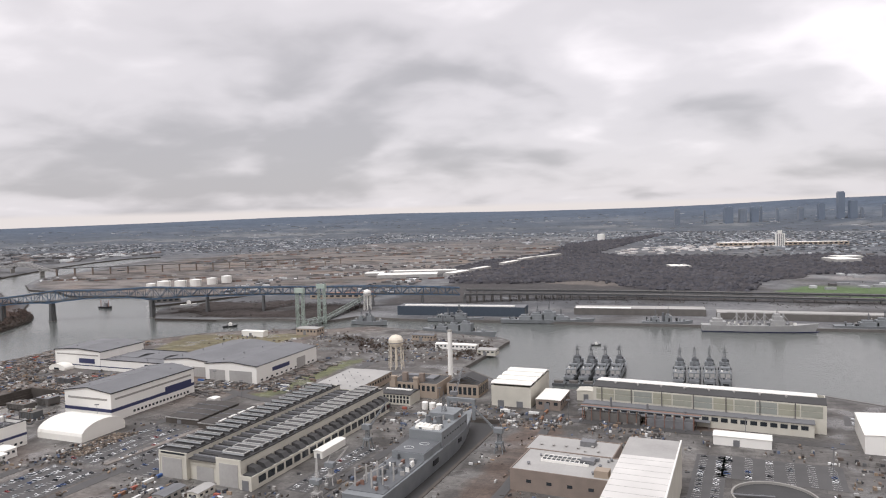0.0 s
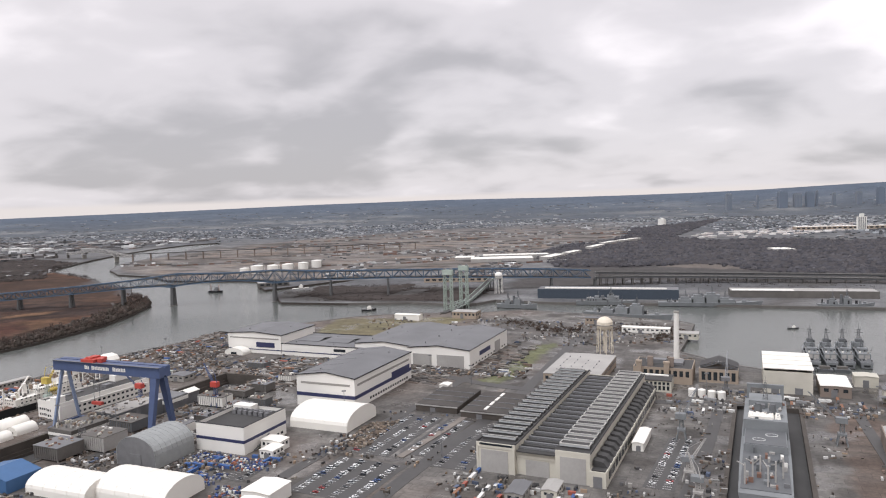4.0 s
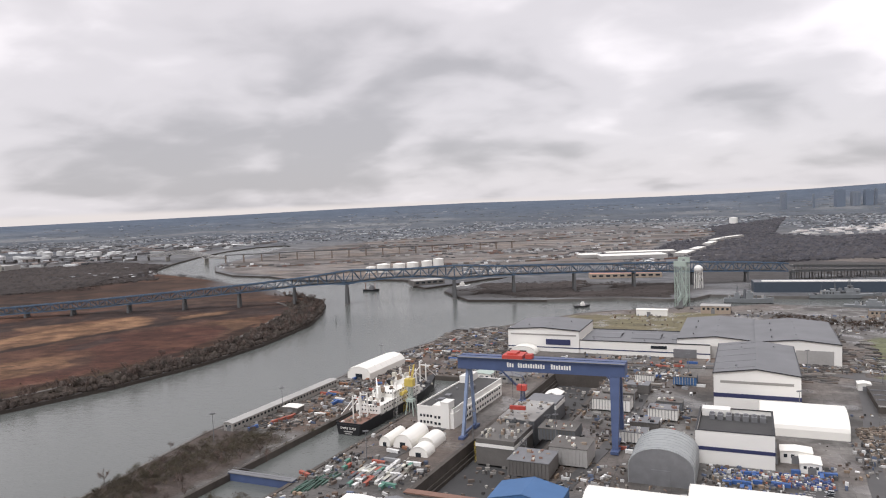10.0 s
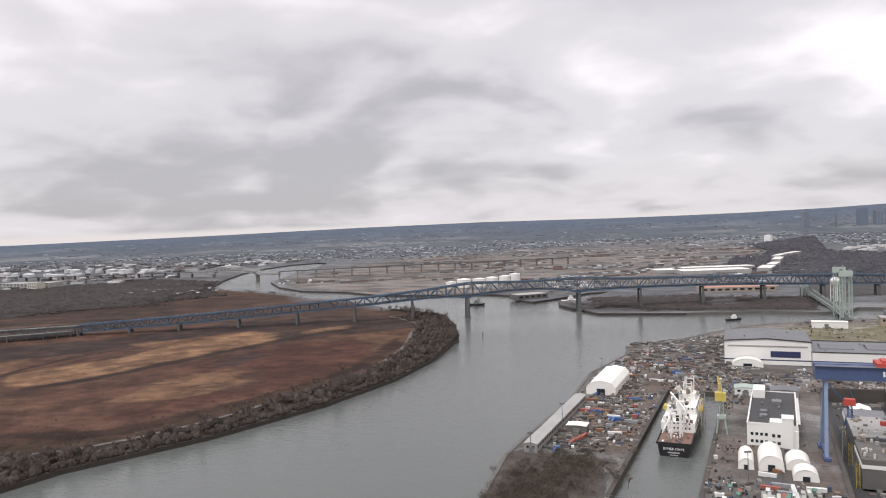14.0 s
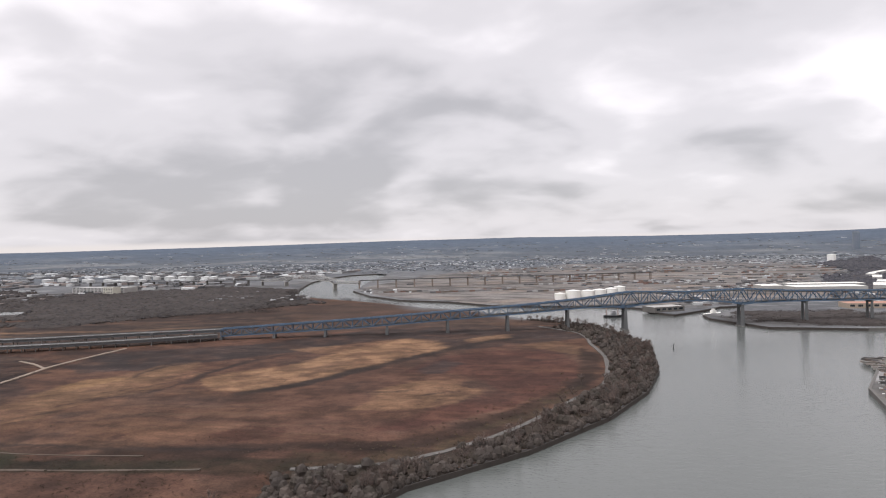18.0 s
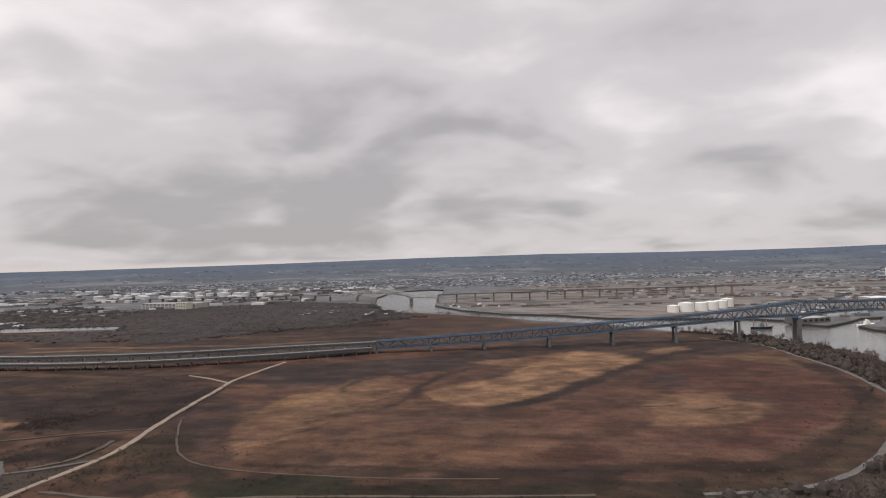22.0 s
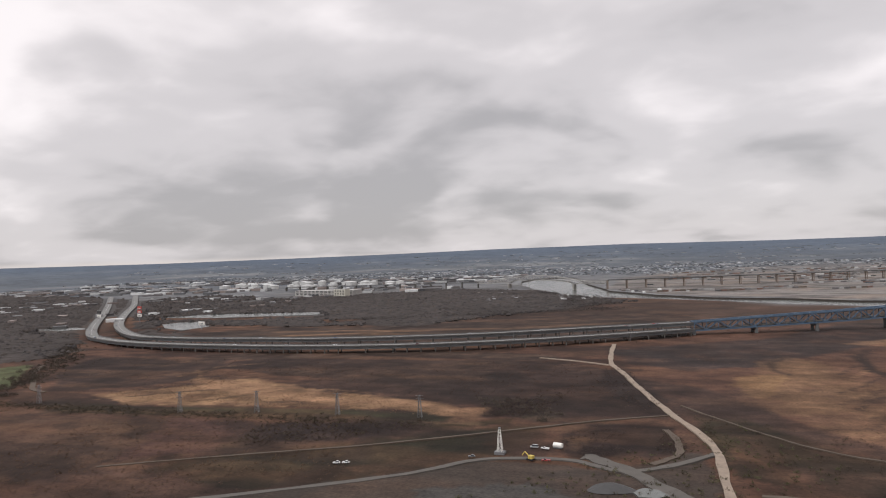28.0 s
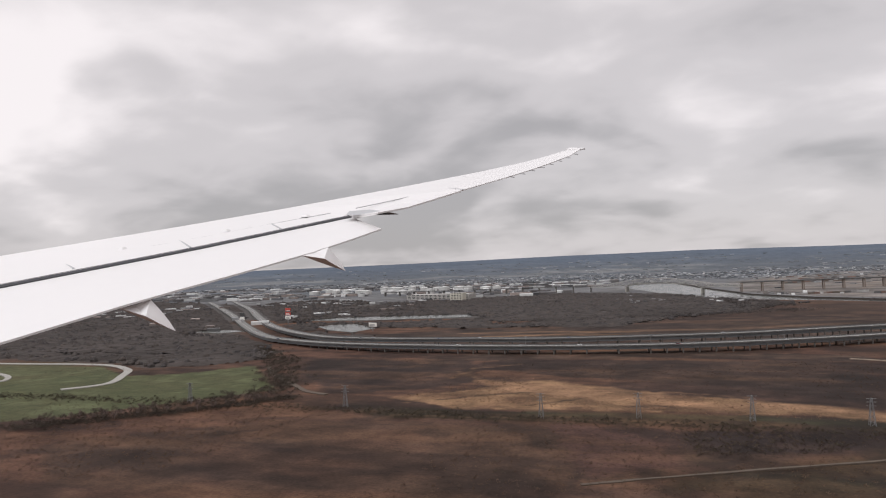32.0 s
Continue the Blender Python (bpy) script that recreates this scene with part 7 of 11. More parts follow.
def frigate(x, y, z, rot, L=64, B=8.6, label="laid-up grey navy frigate moored in a row", group="laid-up frigates"):
    ob = thing("frigate", x, y, z, rot, label, "warship", group)
    H = 4.2
    part("hull", hull_shape(L, B, H), M_NAVAL, ob)
    part("boot_stripe", hull_shape(L * 1.002, B * 0.95, 0.55, 0.1, n=8), M_BLACK, ob)
    part("flight_deck", Shape().box(-B * 0.38, 1, H, B * 0.38, L * 0.17, H + 0.25), M_NAVALD, ob)
    hangar = part("hangar", Shape().box(-B * 0.44, L * 0.17, H, B * 0.44, L * 0.36, H + 3.4), M_NAVAL, ob)
    for sx in (-1, 1):
        part("hangar_door", Shape().box(sx * 1.8 - 1.3, L * 0.17 - 0.12, H + 0.3, sx * 1.8 + 1.3, L * 0.17 + 0.05, H + 2.8), M_LIGHTROOF, hangar)
    part("deckhouse", Shape().box(-B * 0.4, L * 0.36, H, B * 0.4, L * 0.62, H + 3.0), M_NAVAL, ob)
    part("funnel", Shape().hull([(-1.6, L * 0.40, H + 3), (1.6, L * 0.40, H + 3), (1.6, L * 0.46, H + 3), (-1.6, L * 0.46, H + 3)], [(-1.1, L * 0.405, H + 6), (1.1, L * 0.405, H + 6), (1.1, L * 0.45, H + 6), (-1.1, L * 0.45, H + 6)]), M_NAVALD, ob)
    bridge_ = part("bridge", Shape().box(-B * 0.36, L * 0.60, H, B * 0.36, L * 0.69, H + 5.2), M_NAVAL, ob)
    part("bridge_windows", Shape().box(-B * 0.3, L * 0.69 - 0.05, H + 3.8, B * 0.3, L * 0.69 + 0.1, H + 4.6), M_GLASS, bridge_)
    part("aft_house", Shape().box(-B * 0.34, L * 0.30, H + 3.4, B * 0.34, L * 0.37, H + 5.4), M_NAVAL, ob)
    part("upper_house", Shape().box(-B * 0.3, L * 0.50, H + 3, B * 0.3, L * 0.61, H + 6.4), M_NAVAL, ob)
    part("mast_house", Shape().box(-B * 0.22, L * 0.53, H + 6.4, B * 0.22, L * 0.60, H + 8.6), M_NAVALD, ob)
    part("mast", mast_shape(0, L * 0.56, H + 8.4, 10, 2.0).bar((-2.6, L * 0.56, H + 13), (2.6, L * 0.56, H + 13), 0.3).bar((-1.8, L * 0.56, H + 15.2), (1.8, L * 0.56, H + 15.2), 0.25), M_NAVALD, ob)
    part("mast", mast_shape(0, L * 0.36, H + 5.4, 7, 1.4), M_NAVALD, ob)
    rk = random.Random(17)
    for i in range(22):
        gx, gy = rk.uniform(-B * 0.43, B * 0.34), rk.uniform(L * 0.04, L * 0.66)
        gz = H + (0.25 if gy < L * 0.17 else 3.4 if gy < L * 0.36 else 3.0 if gy < L * 0.5 else 6.4 if abs(gx) < B * 0.26 and gy < L * 0.6 else 3.0)
        part("deck_gear", Shape().box(gx, gy, gz - 0.1, gx + rk.uniform(0.35, 1.2), gy + rk.uniform(0.4, 1.8), gz + rk.uniform(0.4, 1.9 if gy > L * 0.17 else 0.7)), rk.choice((M_NAVALD, M_BLACK, M_LIGHTROOF, M_WHITE, M_BLACK)), ob)
    for sx in (-1, 1):
        for i in range(4):
            part("side_opening", Shape().box(sx * B * 0.445 - 0.06, L * (0.19 + 0.042 * i), H + 0.7, sx * B * 0.445 + 0.06, L * (0.205 + 0.042 * i), H + 2.5), M_BLACK, ob)
        part("whip_aerial", Shape().bar((sx * B * 0.38, L * 0.2, H + 3.4), (sx * B * 0.55, L * 0.19, H + 8.4), 0.12), M_NAVALD, ob)
    part("stern_opening", Shape().box(-B * 0.22, -0.12, H - 2.6, B * 0.22, 0.3, H - 1.5), M_BLACK, ob)
    for sx in (-1, 1):
        part("side_boat", Shape().tube((sx * B * 0.46, L * 0.42, H + 2.6), (sx * B * 0.46, L * 0.49, H + 2.6), 0.7, 0.5, 8), M_BLACK, ob, "dark covered boat")
    part("gun", Shape().tube((0, L * 0.49, H + 3), (0, L * 0.49, H + 4), 0.8, 0.6, 8).bar((0, L * 0.49, H + 3.8), (0, L * 0.53, H + 4.2), 0.16), M_NAVALD, ob)
    part("launcher", Shape().tube((0, L * 0.8, H + 0.8), (0, L * 0.8, H + 2.2), 0.7, n=8), M_NAVALD, ob)
    dishes(ob, [(-2, L * 0.3, H + 3.4), (2, L * 0.33, H + 3.4), (1.5, L * 0.64, H + 5.2), (-1.5, L * 0.26, H + 3.4), (0, L * 0.22, H + 3.4), (2.2, L * 0.22, H + 3.4)])
    part("railing", Shape().bar((-B * 0.42, 0.5, H + 0.9), (B * 0.42, 0.5, H + 0.9), 0.06).bar((-B * 0.46, 0.5, H + 0.9), (-B * 0.46, L * 0.17, H + 0.9), 0.06).bar((B * 0.46, 0.5, H + 0.9), (B * 0.46, L * 0.17, H + 0.9), 0.06), M_STEEL, ob)
    return ob


base_f = frigate(-37, 500, -2.4, -7)
for i in range(1, 4):
    copy_thing(base_f, pose(-37 + i * 10.2, 499.5 + i * 0.9, -2.4, 0, 0, -7))
for i in range(4):
    copy_thing(base_f, pose(36.5 + i * 10.2, 499 + i * 0.7, -2.4, 0, 0, -6))
for i in range(3):
    c = thing("barge", -43 + i * 10, 493, -2.9, -7, "dark flat mooring barge at the frigates' sterns", "barge", "mooring barges")
    part("hull", Shape().hull([(-4, -2.2, 0), (4, -2.2, 0), (4, 2.2, 0), (-4, 2.2, 0)], [(-4.4, -2.6, 2.6), (4.4, -2.6, 2.6), (4.4, 2.6, 2.6), (-4.4, 2.6, 2.6)]), M_NAVALD, c)
    part("deckhouse", Shape().box(-3, -1.4, 2.6, 3, 1.4, 4.2), M_DCONC, c)
# ships along the far side of the basin
copy_thing(base_f, pose(-210, 761, -2.4, 0, 0, -90))


def cruiser(x, y, rot, L, B, label, tops=3, paint=None):
    ob = thing("warship", x, y, -2.4, rot, label, "warship")
    H, paint = 4.4, paint or M_NAVAL
    part("hull", hull_shape(L, B, H, 1.8), paint, ob)
    for i in range(tops):
        y0 = L * (0.2 + 0.5 * i / tops)
        h = 3.2 + 2.4 * ((i * 7) % 3)
        part("superstructure", Shape().box(-B * 0.38, y0, H, B * 0.38, y0 + L * 0.14, H + h).box(-B * 0.26, y0 + L * 0.02, H + h, B * 0.26, y0 + L * 0.1, H + h + 2.0), paint, ob)
        part("mast", mast_shape(0, y0 + L * 0.07, H + h + 1.9, 9, 1.6), M_NAVALD, ob)
    part("funnel", Shape().tube((0, L * 0.42, H), (0, L * 0.42, H + 9), 1.6, 1.2, 10), M_NAVALD, ob)
    part("gun_turret", Shape().box(-1.2, L * 0.8, H + 0.6, 1.2, L * 0.84, H + 2.4).bar((0, L * 0.84, H + 1.8), (0, L * 0.9, H + 2.4), 0.25), paint, ob)
    part("gun_turret", Shape().box(-1.2, L * 0.1, H, 1.2, L * 0.14, H + 1.8).bar((0, L * 0.1, H + 1.2), (0, L * 0.05, H + 1.7), 0.25), paint, ob)
    dishes(ob, [(-2, L * 0.3, H + 5.4), (2, L * 0.55, H + 5.8)], 0.7)
    rk = random.Random(int(L))
    for i in range(int(L / 4)):
        gx, gy = rk.uniform(-B * 0.42, B * 0.3), rk.uniform(L * 0.08, L * 0.78)
        part("deck_gear", Shape().box(gx, gy, H - 0.1, gx + rk.uniform(0.5, 1.4), gy + rk.uniform(0.6, 2.4), H + rk.uniform(0.8, 4.2)), rk.choice((M_NAVALD, M_BLACK, M_LIGHTROOF, M_NAVAL)), ob)
    part("boot_stripe", hull_shape(L * 1.002, B * 0.95, 0.5, 0.1, n=8), M_BLACK, ob)
    return ob


cruiser(-127, 757, -90, 100, 9.5, "long grey cruiser moored at the far quay", 4)
cruiser(20, 753, -90, 50, 7, "small grey auxiliary ship at the far quay", 2)
cruiser(196, 742, -90, 110, 11, "grey warship moored at the far quay", 4)
cruiser(-196, 694, -108, 84, 8.5, "low grey warship alongside the finger pier", 3)
cruiser(-290, 735, -100, 44, 6.5, "small green-grey patrol ship", 2, M_NAVAL)
supply = thing("supply_ship", 75, 726, -2.4, -91, "large pale grey supply ship with many cargo masts", "ship")
part("hull", hull_shape(104, 14, 6.5, 2.2), mat("pale_ship_grey", (0.34, 0.335, 0.325), 0.6, var=0.25, scale=0.12), supply)
pale = bpy.data.materials["pale_ship_grey"]
part("superstructure", Shape().box(-6, 8, 6.5, 6, 22, 9.8).box(-4.5, 10, 9.8, 4.5, 19, 12.4), pale, supply)
part("superstructure", Shape().box(-6, 62, 6.5, 6, 74, 11.5).box(-5, 64, 11.5, 5, 72, 15).box(-3.5, 65, 15, 3.5, 70, 17.5), pale, supply)
rk = random.Random(41)
for i in range(64):
    gx, gy = rk.uniform(-6, 4.6), rk.uniform(6, 84)
    part("deck_gear", Shape().box(gx, gy, 6.3, gx + rk.uniform(0.6, 2.4), gy + rk.uniform(0.6, 3), 6.5 + rk.uniform(0.6, 3.6)), rk.choice((pale, pale, M_WHITE, M_LIGHTROOF, M_NAVALD)), supply)
part("mast", mast_shape(0, 68, 17.4, 9, 1.8), pale, supply)
part("funnel", Shape().tube((0, 16, 12), (0, 16, 17), 1.7, 1.4, 10), pale, supply)
for i in range(6):
    y = 32 + i * 8.2
    part("cargo_mast", Shape().bar((-3.6, y, 6.5), (-3.6, y, 18), 0.7).bar((3.6, y, 6.5), (3.6, y, 18), 0.7).bar((-3.6, y, 17.6), (3.6, y, 17.6), 0.6).bar((-3.6, y, 17), (-1, y + 6, 9), 0.3).bar((3.6, y, 17), (5.5, y - 6, 10), 0.3), pale, supply)
    part("winch_house", Shape().box(-2.5, y + 2, 6.5, 2.5, y + 5, 8.6), M_STEEL, supply)
part("waterline_stripe", hull_shape(104.3, 13.2, 0.9, 0.1, n=8), M_NAVY, supply)

# finger pier with dark sheds
fp = thing("finger_pier", -205, 664, 0, -17.5, "dark timber finger pier reaching into the basin", "pier", kind="structure")
part("pier_deck", Shape().box(0, 0, -0.8, 108, 7, 0.2), M_DCONC, fp)
for i in range(22):
    part("pile", Shape().tube((2 + i * 5, 0.2, -8), (2 + i * 5, 0.2, 0), 0.35, n=6), M_BLACK, fp)
# navy ship in the old dry dock
ns = thing("navy_ship", -104, 266, -2.2, -9, "large grey navy ship in dry dock, landing circles on deck", "warship")
part("hull", hull_shape(128, 19, 8.8, 1.0, 0.95, 0.85), M_NAVAL, ns)
part("flight_deck", Shape().box(-8.4, 4, 8.8, 8.4, 44, 9.15), M_NAVALD, ns, "dark aft deck")
part("superstructure", Shape().box(-8.8, 64, 8.8, 8.8, 98, 16.5), M_NAVAL, ns, "tall slab-sided superstructure")
part("superstructure", Shape().box(-8.2, 44, 8.8, 8.2, 64, 12.2), M_NAVAL, ns)
part("helicopter_deck", Shape().box(-7.8, 44.4, 12.2, 7.8, 63.5, 12.4), M_NAVALD, ns)
for yy in (50.5, 57.5):
    s = Shape()
    for i in range(20):
        a, b = 2 * math.pi * i / 20, 2 * math.pi * (i + 1) / 20
        s.bar((2.4 * math.cos(a) + (yy - 54) * 0.7, yy + 1.8 * math.sin(a), 12.44), (2.4 * math.cos(b) + (yy - 54) * 0.7, yy + 1.8 * math.sin(b), 12.44), 0.28, 0.06)
    part("landing_circle", s, M_LINE, ns)
part("wheelhouse", Shape().box(-7, 84, 16.5, 7, 97, 19.5), M_NAVAL, ns)
for xx in (-3, 3):
    part("funnel", Shape().tube((xx, 75, 16.5), (xx, 75, 20.5), 1.7, 1.4, 12).tube((xx, 75, 20.5), (xx, 75, 20.9), 1.2, 1.2, 12), M_NAVALD, ns)
part("roof_tent", Shape().box(-6, 66, 16.5, 3, 72, 17.6), M_FABRIC, ns, "white tarpaulin cover")
dishes(ns, [(6, 80, 16.5), (-6, 80, 16.5), (5, 68, 16.5), (7, 92, 16.5)], 0.9)
windows(ns, "r", 66, 97, 12.5, 13.2, 9, 0.35, at=8.85)
part("portal", Shape().bar((-7.5, 112, 9), (-7.5, 112, 20), 1.6).bar((7.5, 112, 9), (7.5, 112, 20), 1.6).bar((-8.3, 112, 19.5), (8.3, 112, 19.5), 1.8), M_NAVAL, ns, "square grey portal frame")
for k in range(6):
    part("deck_crane", Shape().bar((-7 + 2.6 * k, 8 + 5 * (k % 3), 9), (-7 + 2.6 * k, 8 + 5 * (k % 3), 17), 0.6).bar((-7 + 2.6 * k, 8 + 5 * (k % 3), 16), (-10 + 3 * k, 20 + 4 * (k % 2), 13), 0.35), M_LIGHTROOF, ns)
part("mast", mast_shape(0, 88, 19.5, 11, 2), M_NAVALD, ns)
rk = random.Random(29)
for i in range(60):
    gx, gy = rk.uniform(-7.8, 6.4), rk.choice((rk.uniform(5, 43), rk.uniform(65, 97)))
    gz = 9.1 if gy < 44 else 16.5
    part("deck_gear", Shape().box(gx, gy, gz - 0.1, gx + rk.uniform(0.5, 2.4), gy + rk.uniform(0.5, 3.2), gz + rk.uniform(0.5, 2.4)), rk.choice((M_NAVALD, M_NAVAL, M_LIGHTROOF, M_WHITE, M_STEEL, M_RUST)), ns)
for i in range(5):
    part("tarpaulin", Shape().hull([(-7 + 2.7 * i, 67, 16.5), (-4.6 + 2.7 * i, 67, 16.5), (-4.6 + 2.7 * i, 73, 16.5), (-7 + 2.7 * i, 73, 16.5)], [(-6.6 + 2.7 * i, 67.4, 18.0), (-5 + 2.7 * i, 67.4, 18.2), (-5 + 2.7 * i, 72.6, 17.7), (-6.6 + 2.7 * i, 72.6, 17.9)]), M_FABRIC, ns, "white tarpaulin")
part("side_opening", Shape().box(9.3, 52, 4.2, 9.6, 58, 6.6).box(9.3, 84, 5.2, 9.6, 88, 7.2), M_BLACK, ns)
for i in range(9):
    part("keel_block", Shape().box(-1, 8 + i * 11, -0.05, 1, 10 + i * 11, 0.6), M_DCONC, ns)

# training ship in the flooded dock, her stern to the river
ts = thing("training_ship", -502, 292, -2.9, -9.5, "black-hulled training ship with white superstructure in dry dock", "ship")
part("hull", hull_shape(108, 16, 7.4, 2.4, 0.86, 0.8), M_BLACK, ts)
part("deck", Shape().box(-7, 1.2, 7.4, 7, 30, 7.7), M_RUST, ts, "rust-streaked after deck")
part("bulwark", Shape().box(-7.4, 0.4, 7.4, 7.4, 0.7, 8.4).box(-7.6, 0.7, 7.4, -7.3, 30, 8.3).box(7.3, 0.7, 7.4, 7.6, 30, 8.3), M_BLACK, ts)
part("superstructure", Shape().box(-7.6, 21, 7.4, 7.6, 70, 12.2), M_WHITE, ts)
part("superstructure", Shape().box(-6.8, 38, 12.2, 6.8, 68, 15.4), M_WHITE, ts)
part("superstructure", Shape().box(-5.5, 54, 15.4, 5.5, 66, 18.6), M_WHITE, ts)
part("funnel", Shape().tube((0, 33, 12.2), (0, 33, 19.5), 1.7, 1.4, 14), M_WHITE, ts)
part("kingpost_crane", Shape().bar((3, 27, 12), (3, 27, 17), 0.8).bar((3, 27, 16.5), (-5, 40, 22), 0.7, 0.9), M_WHITE, ts, "white deck crane with raised jib")
for z in (9.2, 11.4, 14.4):
    windows(ts, "f", -6, 6, z, z + 0.8, 7, 0.4, at=21.0 if z < 13 else 38.0)
    windows(ts, "r", 24 if z < 13 else 39, 67, z, z + 0.8, 14, 0.4, at=7.6 if z < 13 else 6.8)
for y in (9, 17, 76, 90):
    part("cargo_mast", Shape().bar((-2, y, 7.4), (-2, y, 20), 0.6).bar((2, y, 7.4), (2, y, 20), 0.6).bar((-2, y, 19), (2, y, 19), 0.5).bar((2, y, 18), (5, y + 8, 11), 0.35).bar((-2, y, 18), (-5, y - 7, 12), 0.35), M_WHITE, ts)
part("lifeboat", Shape().tube((-8.4, 44, 13), (-8.4, 50, 13), 1.1, n=8), M_YELLOW, ts, "orange lifeboat")
part("lifeboat", Shape().tube((8.4, 44, 13), (8.4, 50, 13), 1.1, n=8), M_YELLOW, ts, "orange lifeboat")
rk = random.Random(51)
for i in range(80):
    gx, gy = rk.uniform(-7, 5.4), rk.choice((rk.uniform(21, 38), rk.uniform(38, 67), rk.uniform(70, 96)))
    gz = 7.4 if gy > 68 else (12.2 if gy < 36 else (15.4 if gy < 52 or gy > 65 else 18.6))
    part("deck_gear", Shape().box(gx, gy, gz - 0.2, gx + rk.uniform(0.5, 2.2), gy + rk.uniform(0.5, 2.6), gz + rk.uniform(0.5, 2.8)), rk.choice((M_WHITE, M_WHITE, M_DCONC, M_STEEL, M_CREAM, M_BLACK, M_RUST, M_TRACK)), ts)
for gy in (36, 48, 60):
    part("scaffold", lattice(Shape(), (8.6, gy, 2), (8.6, gy, 18), 1.8, 1.8, 5, 0.14), M_YELLOW if gy == 48 else M_LIGHTROOF, ts)
part("mast", mast_shape(0, 60, 18.4, 8, 1.6), M_WHITE, ts)
for i in range(26):
    random.seed(300 + i)
    xx, yy = random.uniform(-6, 5), random.uniform(2, 19)
    part("deck_gear", Shape().box(xx, yy, 7.7, xx + random.uniform(0.5, 1.8), yy + random.uniform(0.5, 2.2), 7.7 + random.uniform(0.4, 1.8)), random.choice((M_RUST, M_TRACK, M_STEEL, M_WHITE)), ts)


def lettering(parent, text, size, where, material, name="name_board"):
    cu = bpy.data.curves.new(name, "FONT")
    cu.body, cu.size, cu.extrude, cu.align_x = text, size, 0.03, "CENTER"
    tmp = new(name, cu)
    me = bpy.data.meshes.new_from_object(tmp.evaluated_get(bpy.context.evaluated_depsgraph_get()))
    bpy.data.objects.remove(tmp)
    me.materials.append(material)
    ob = new(name, me)
    ob.parent = parent
    ob.matrix_basis = where
    return ob


ts.matrix_basis = pose(-501, 305, -4.4, 0, 0, -9.5) @ Matrix.Diagonal((0.92, 0.88, 0.92, 1))
bpy.context.view_layer.update()
lettering(ts, "EMPIRE STATE", 1.45, pose(0, -0.12, 5.2, 86, 0, 0), M_WHITE)
part("port_name_bar", Shape().box(-2.6, -0.10, 3.7, 2.6, 0.25, 4.25), M_LIGHTROOF, ts)
part("port_name_bar", Shape().box(-1.8, -0.06, 2.7, 1.8, 0.3, 3.1), M_LIGHTROOF, ts)

# hull sections under construction in the drained dock
hb = thing("hull_section", -428, 288, -2.2, -10, "ship hull sections being built in the drained dock", "ship section")
part("bottom_block", Shape().box(-8.5, 0, -3.9, 8.5, 24, 6.5), M_DCONC, hb, "primer-red and grey bottom block")
part("deck_plate", Shape().box(-8.6, 0, 6.5, 8.6, 24, 7.0), M_DCONC, hb)
part("white_band", Shape().box(-8.7, -0.15, 3.6, 8.7, 24.1, 5.0), M_WHITE, hb)
part("bottom_block", Shape().box(-8.5, 27, -3.9, 8.5, 58, 7.5), M_NAVALD, hb)
part("deck_plate", Shape().box(-8.6, 27, 7.5, 8.6, 58, 7.9), M_LIGHTROOF, hb)
part("bottom_block", Shape().box(-8, 62, -3.9, 8, 78, 6.0), M_STEEL, hb)
part("white_band", Shape().box(-8.2, 61.8, 3.0, 8.2, 78, 5.0), M_WHITE, hb)
part("canopy", gable(-4, 82, 8, 9, 4.0, 1.4), M_FABRIC, hb, "white gabled canopy")
part("canopy_frame", Shape().box(-4, 82, -4.8, -3.6, 91, 4).box(3.6, 82, -4.8, 4, 91, 4), M_STEEL, hb)
for i in range(110):
    random.seed(500 + i)
    xx, yy = random.uniform(-8, 7), random.uniform(1, 56)
    part("stiffener", Shape().box(xx, yy, 7.0, xx + random.uniform(0.3, 1.6), yy + random.uniform(0.3, 1.8), 7.4 + random.uniform(0.3, 1.3)), random.choice((M_TRACK, M_TRACK, M_CREAM, M_LIGHTROOF, M_STEEL, M_DCONC)), hb)
for i in range(12):
    part("keel_block", Shape().box(-6 + 4 * (i % 4), 3 + 24 * (i // 4), -4.85, -4.6 + 4 * (i % 4), 5 + 24 * (i // 4), -3.85), M_CONC, hb)
for k in range(2):
    part("stair_tower", lattice(Shape(), (11.2, 4 + 34 * k, -4.8), (11.2, 4 + 34 * k, 7.5), 2.2, 2.2, 6, 0.16), M_STEEL, hb, "grey scaffold stair tower")
for i in range(9):
    part("scaffold", lattice(Shape(), (-9.6, 3 + 8.5 * i, -4.8), (-9.6, 3 + 8.5 * i, 4.2), 1.2, 1.2, 4, 0.12), M_STEEL if i % 3 else M_YELLOW, hb, "scaffold against the hull")


def tug(x, y, rot, L, label, hullm, housem, name="tugboat"):
    ob = thing(name, x, y, -2.5, rot, label, "boat", "small boats")
    part("hull", hull_shape(L, L * 0.3, L * 0.11, L * 0.05, 0.8, n=8), hullm, ob)
    part("wheelhouse", Shape().box(-L * 0.09, L * 0.4, L * 0.1, L * 0.09, L * 0.65, L * 0.26).box(-L * 0.07, L * 0.46, L * 0.26, L * 0.07, L * 0.6, L * 0.34), housem, ob)
    part("mast", Shape().bar((0, L * 0.45, L * 0.3), (0, L * 0.45, L * 0.62), 0.12), M_STEEL, ob)
    return ob


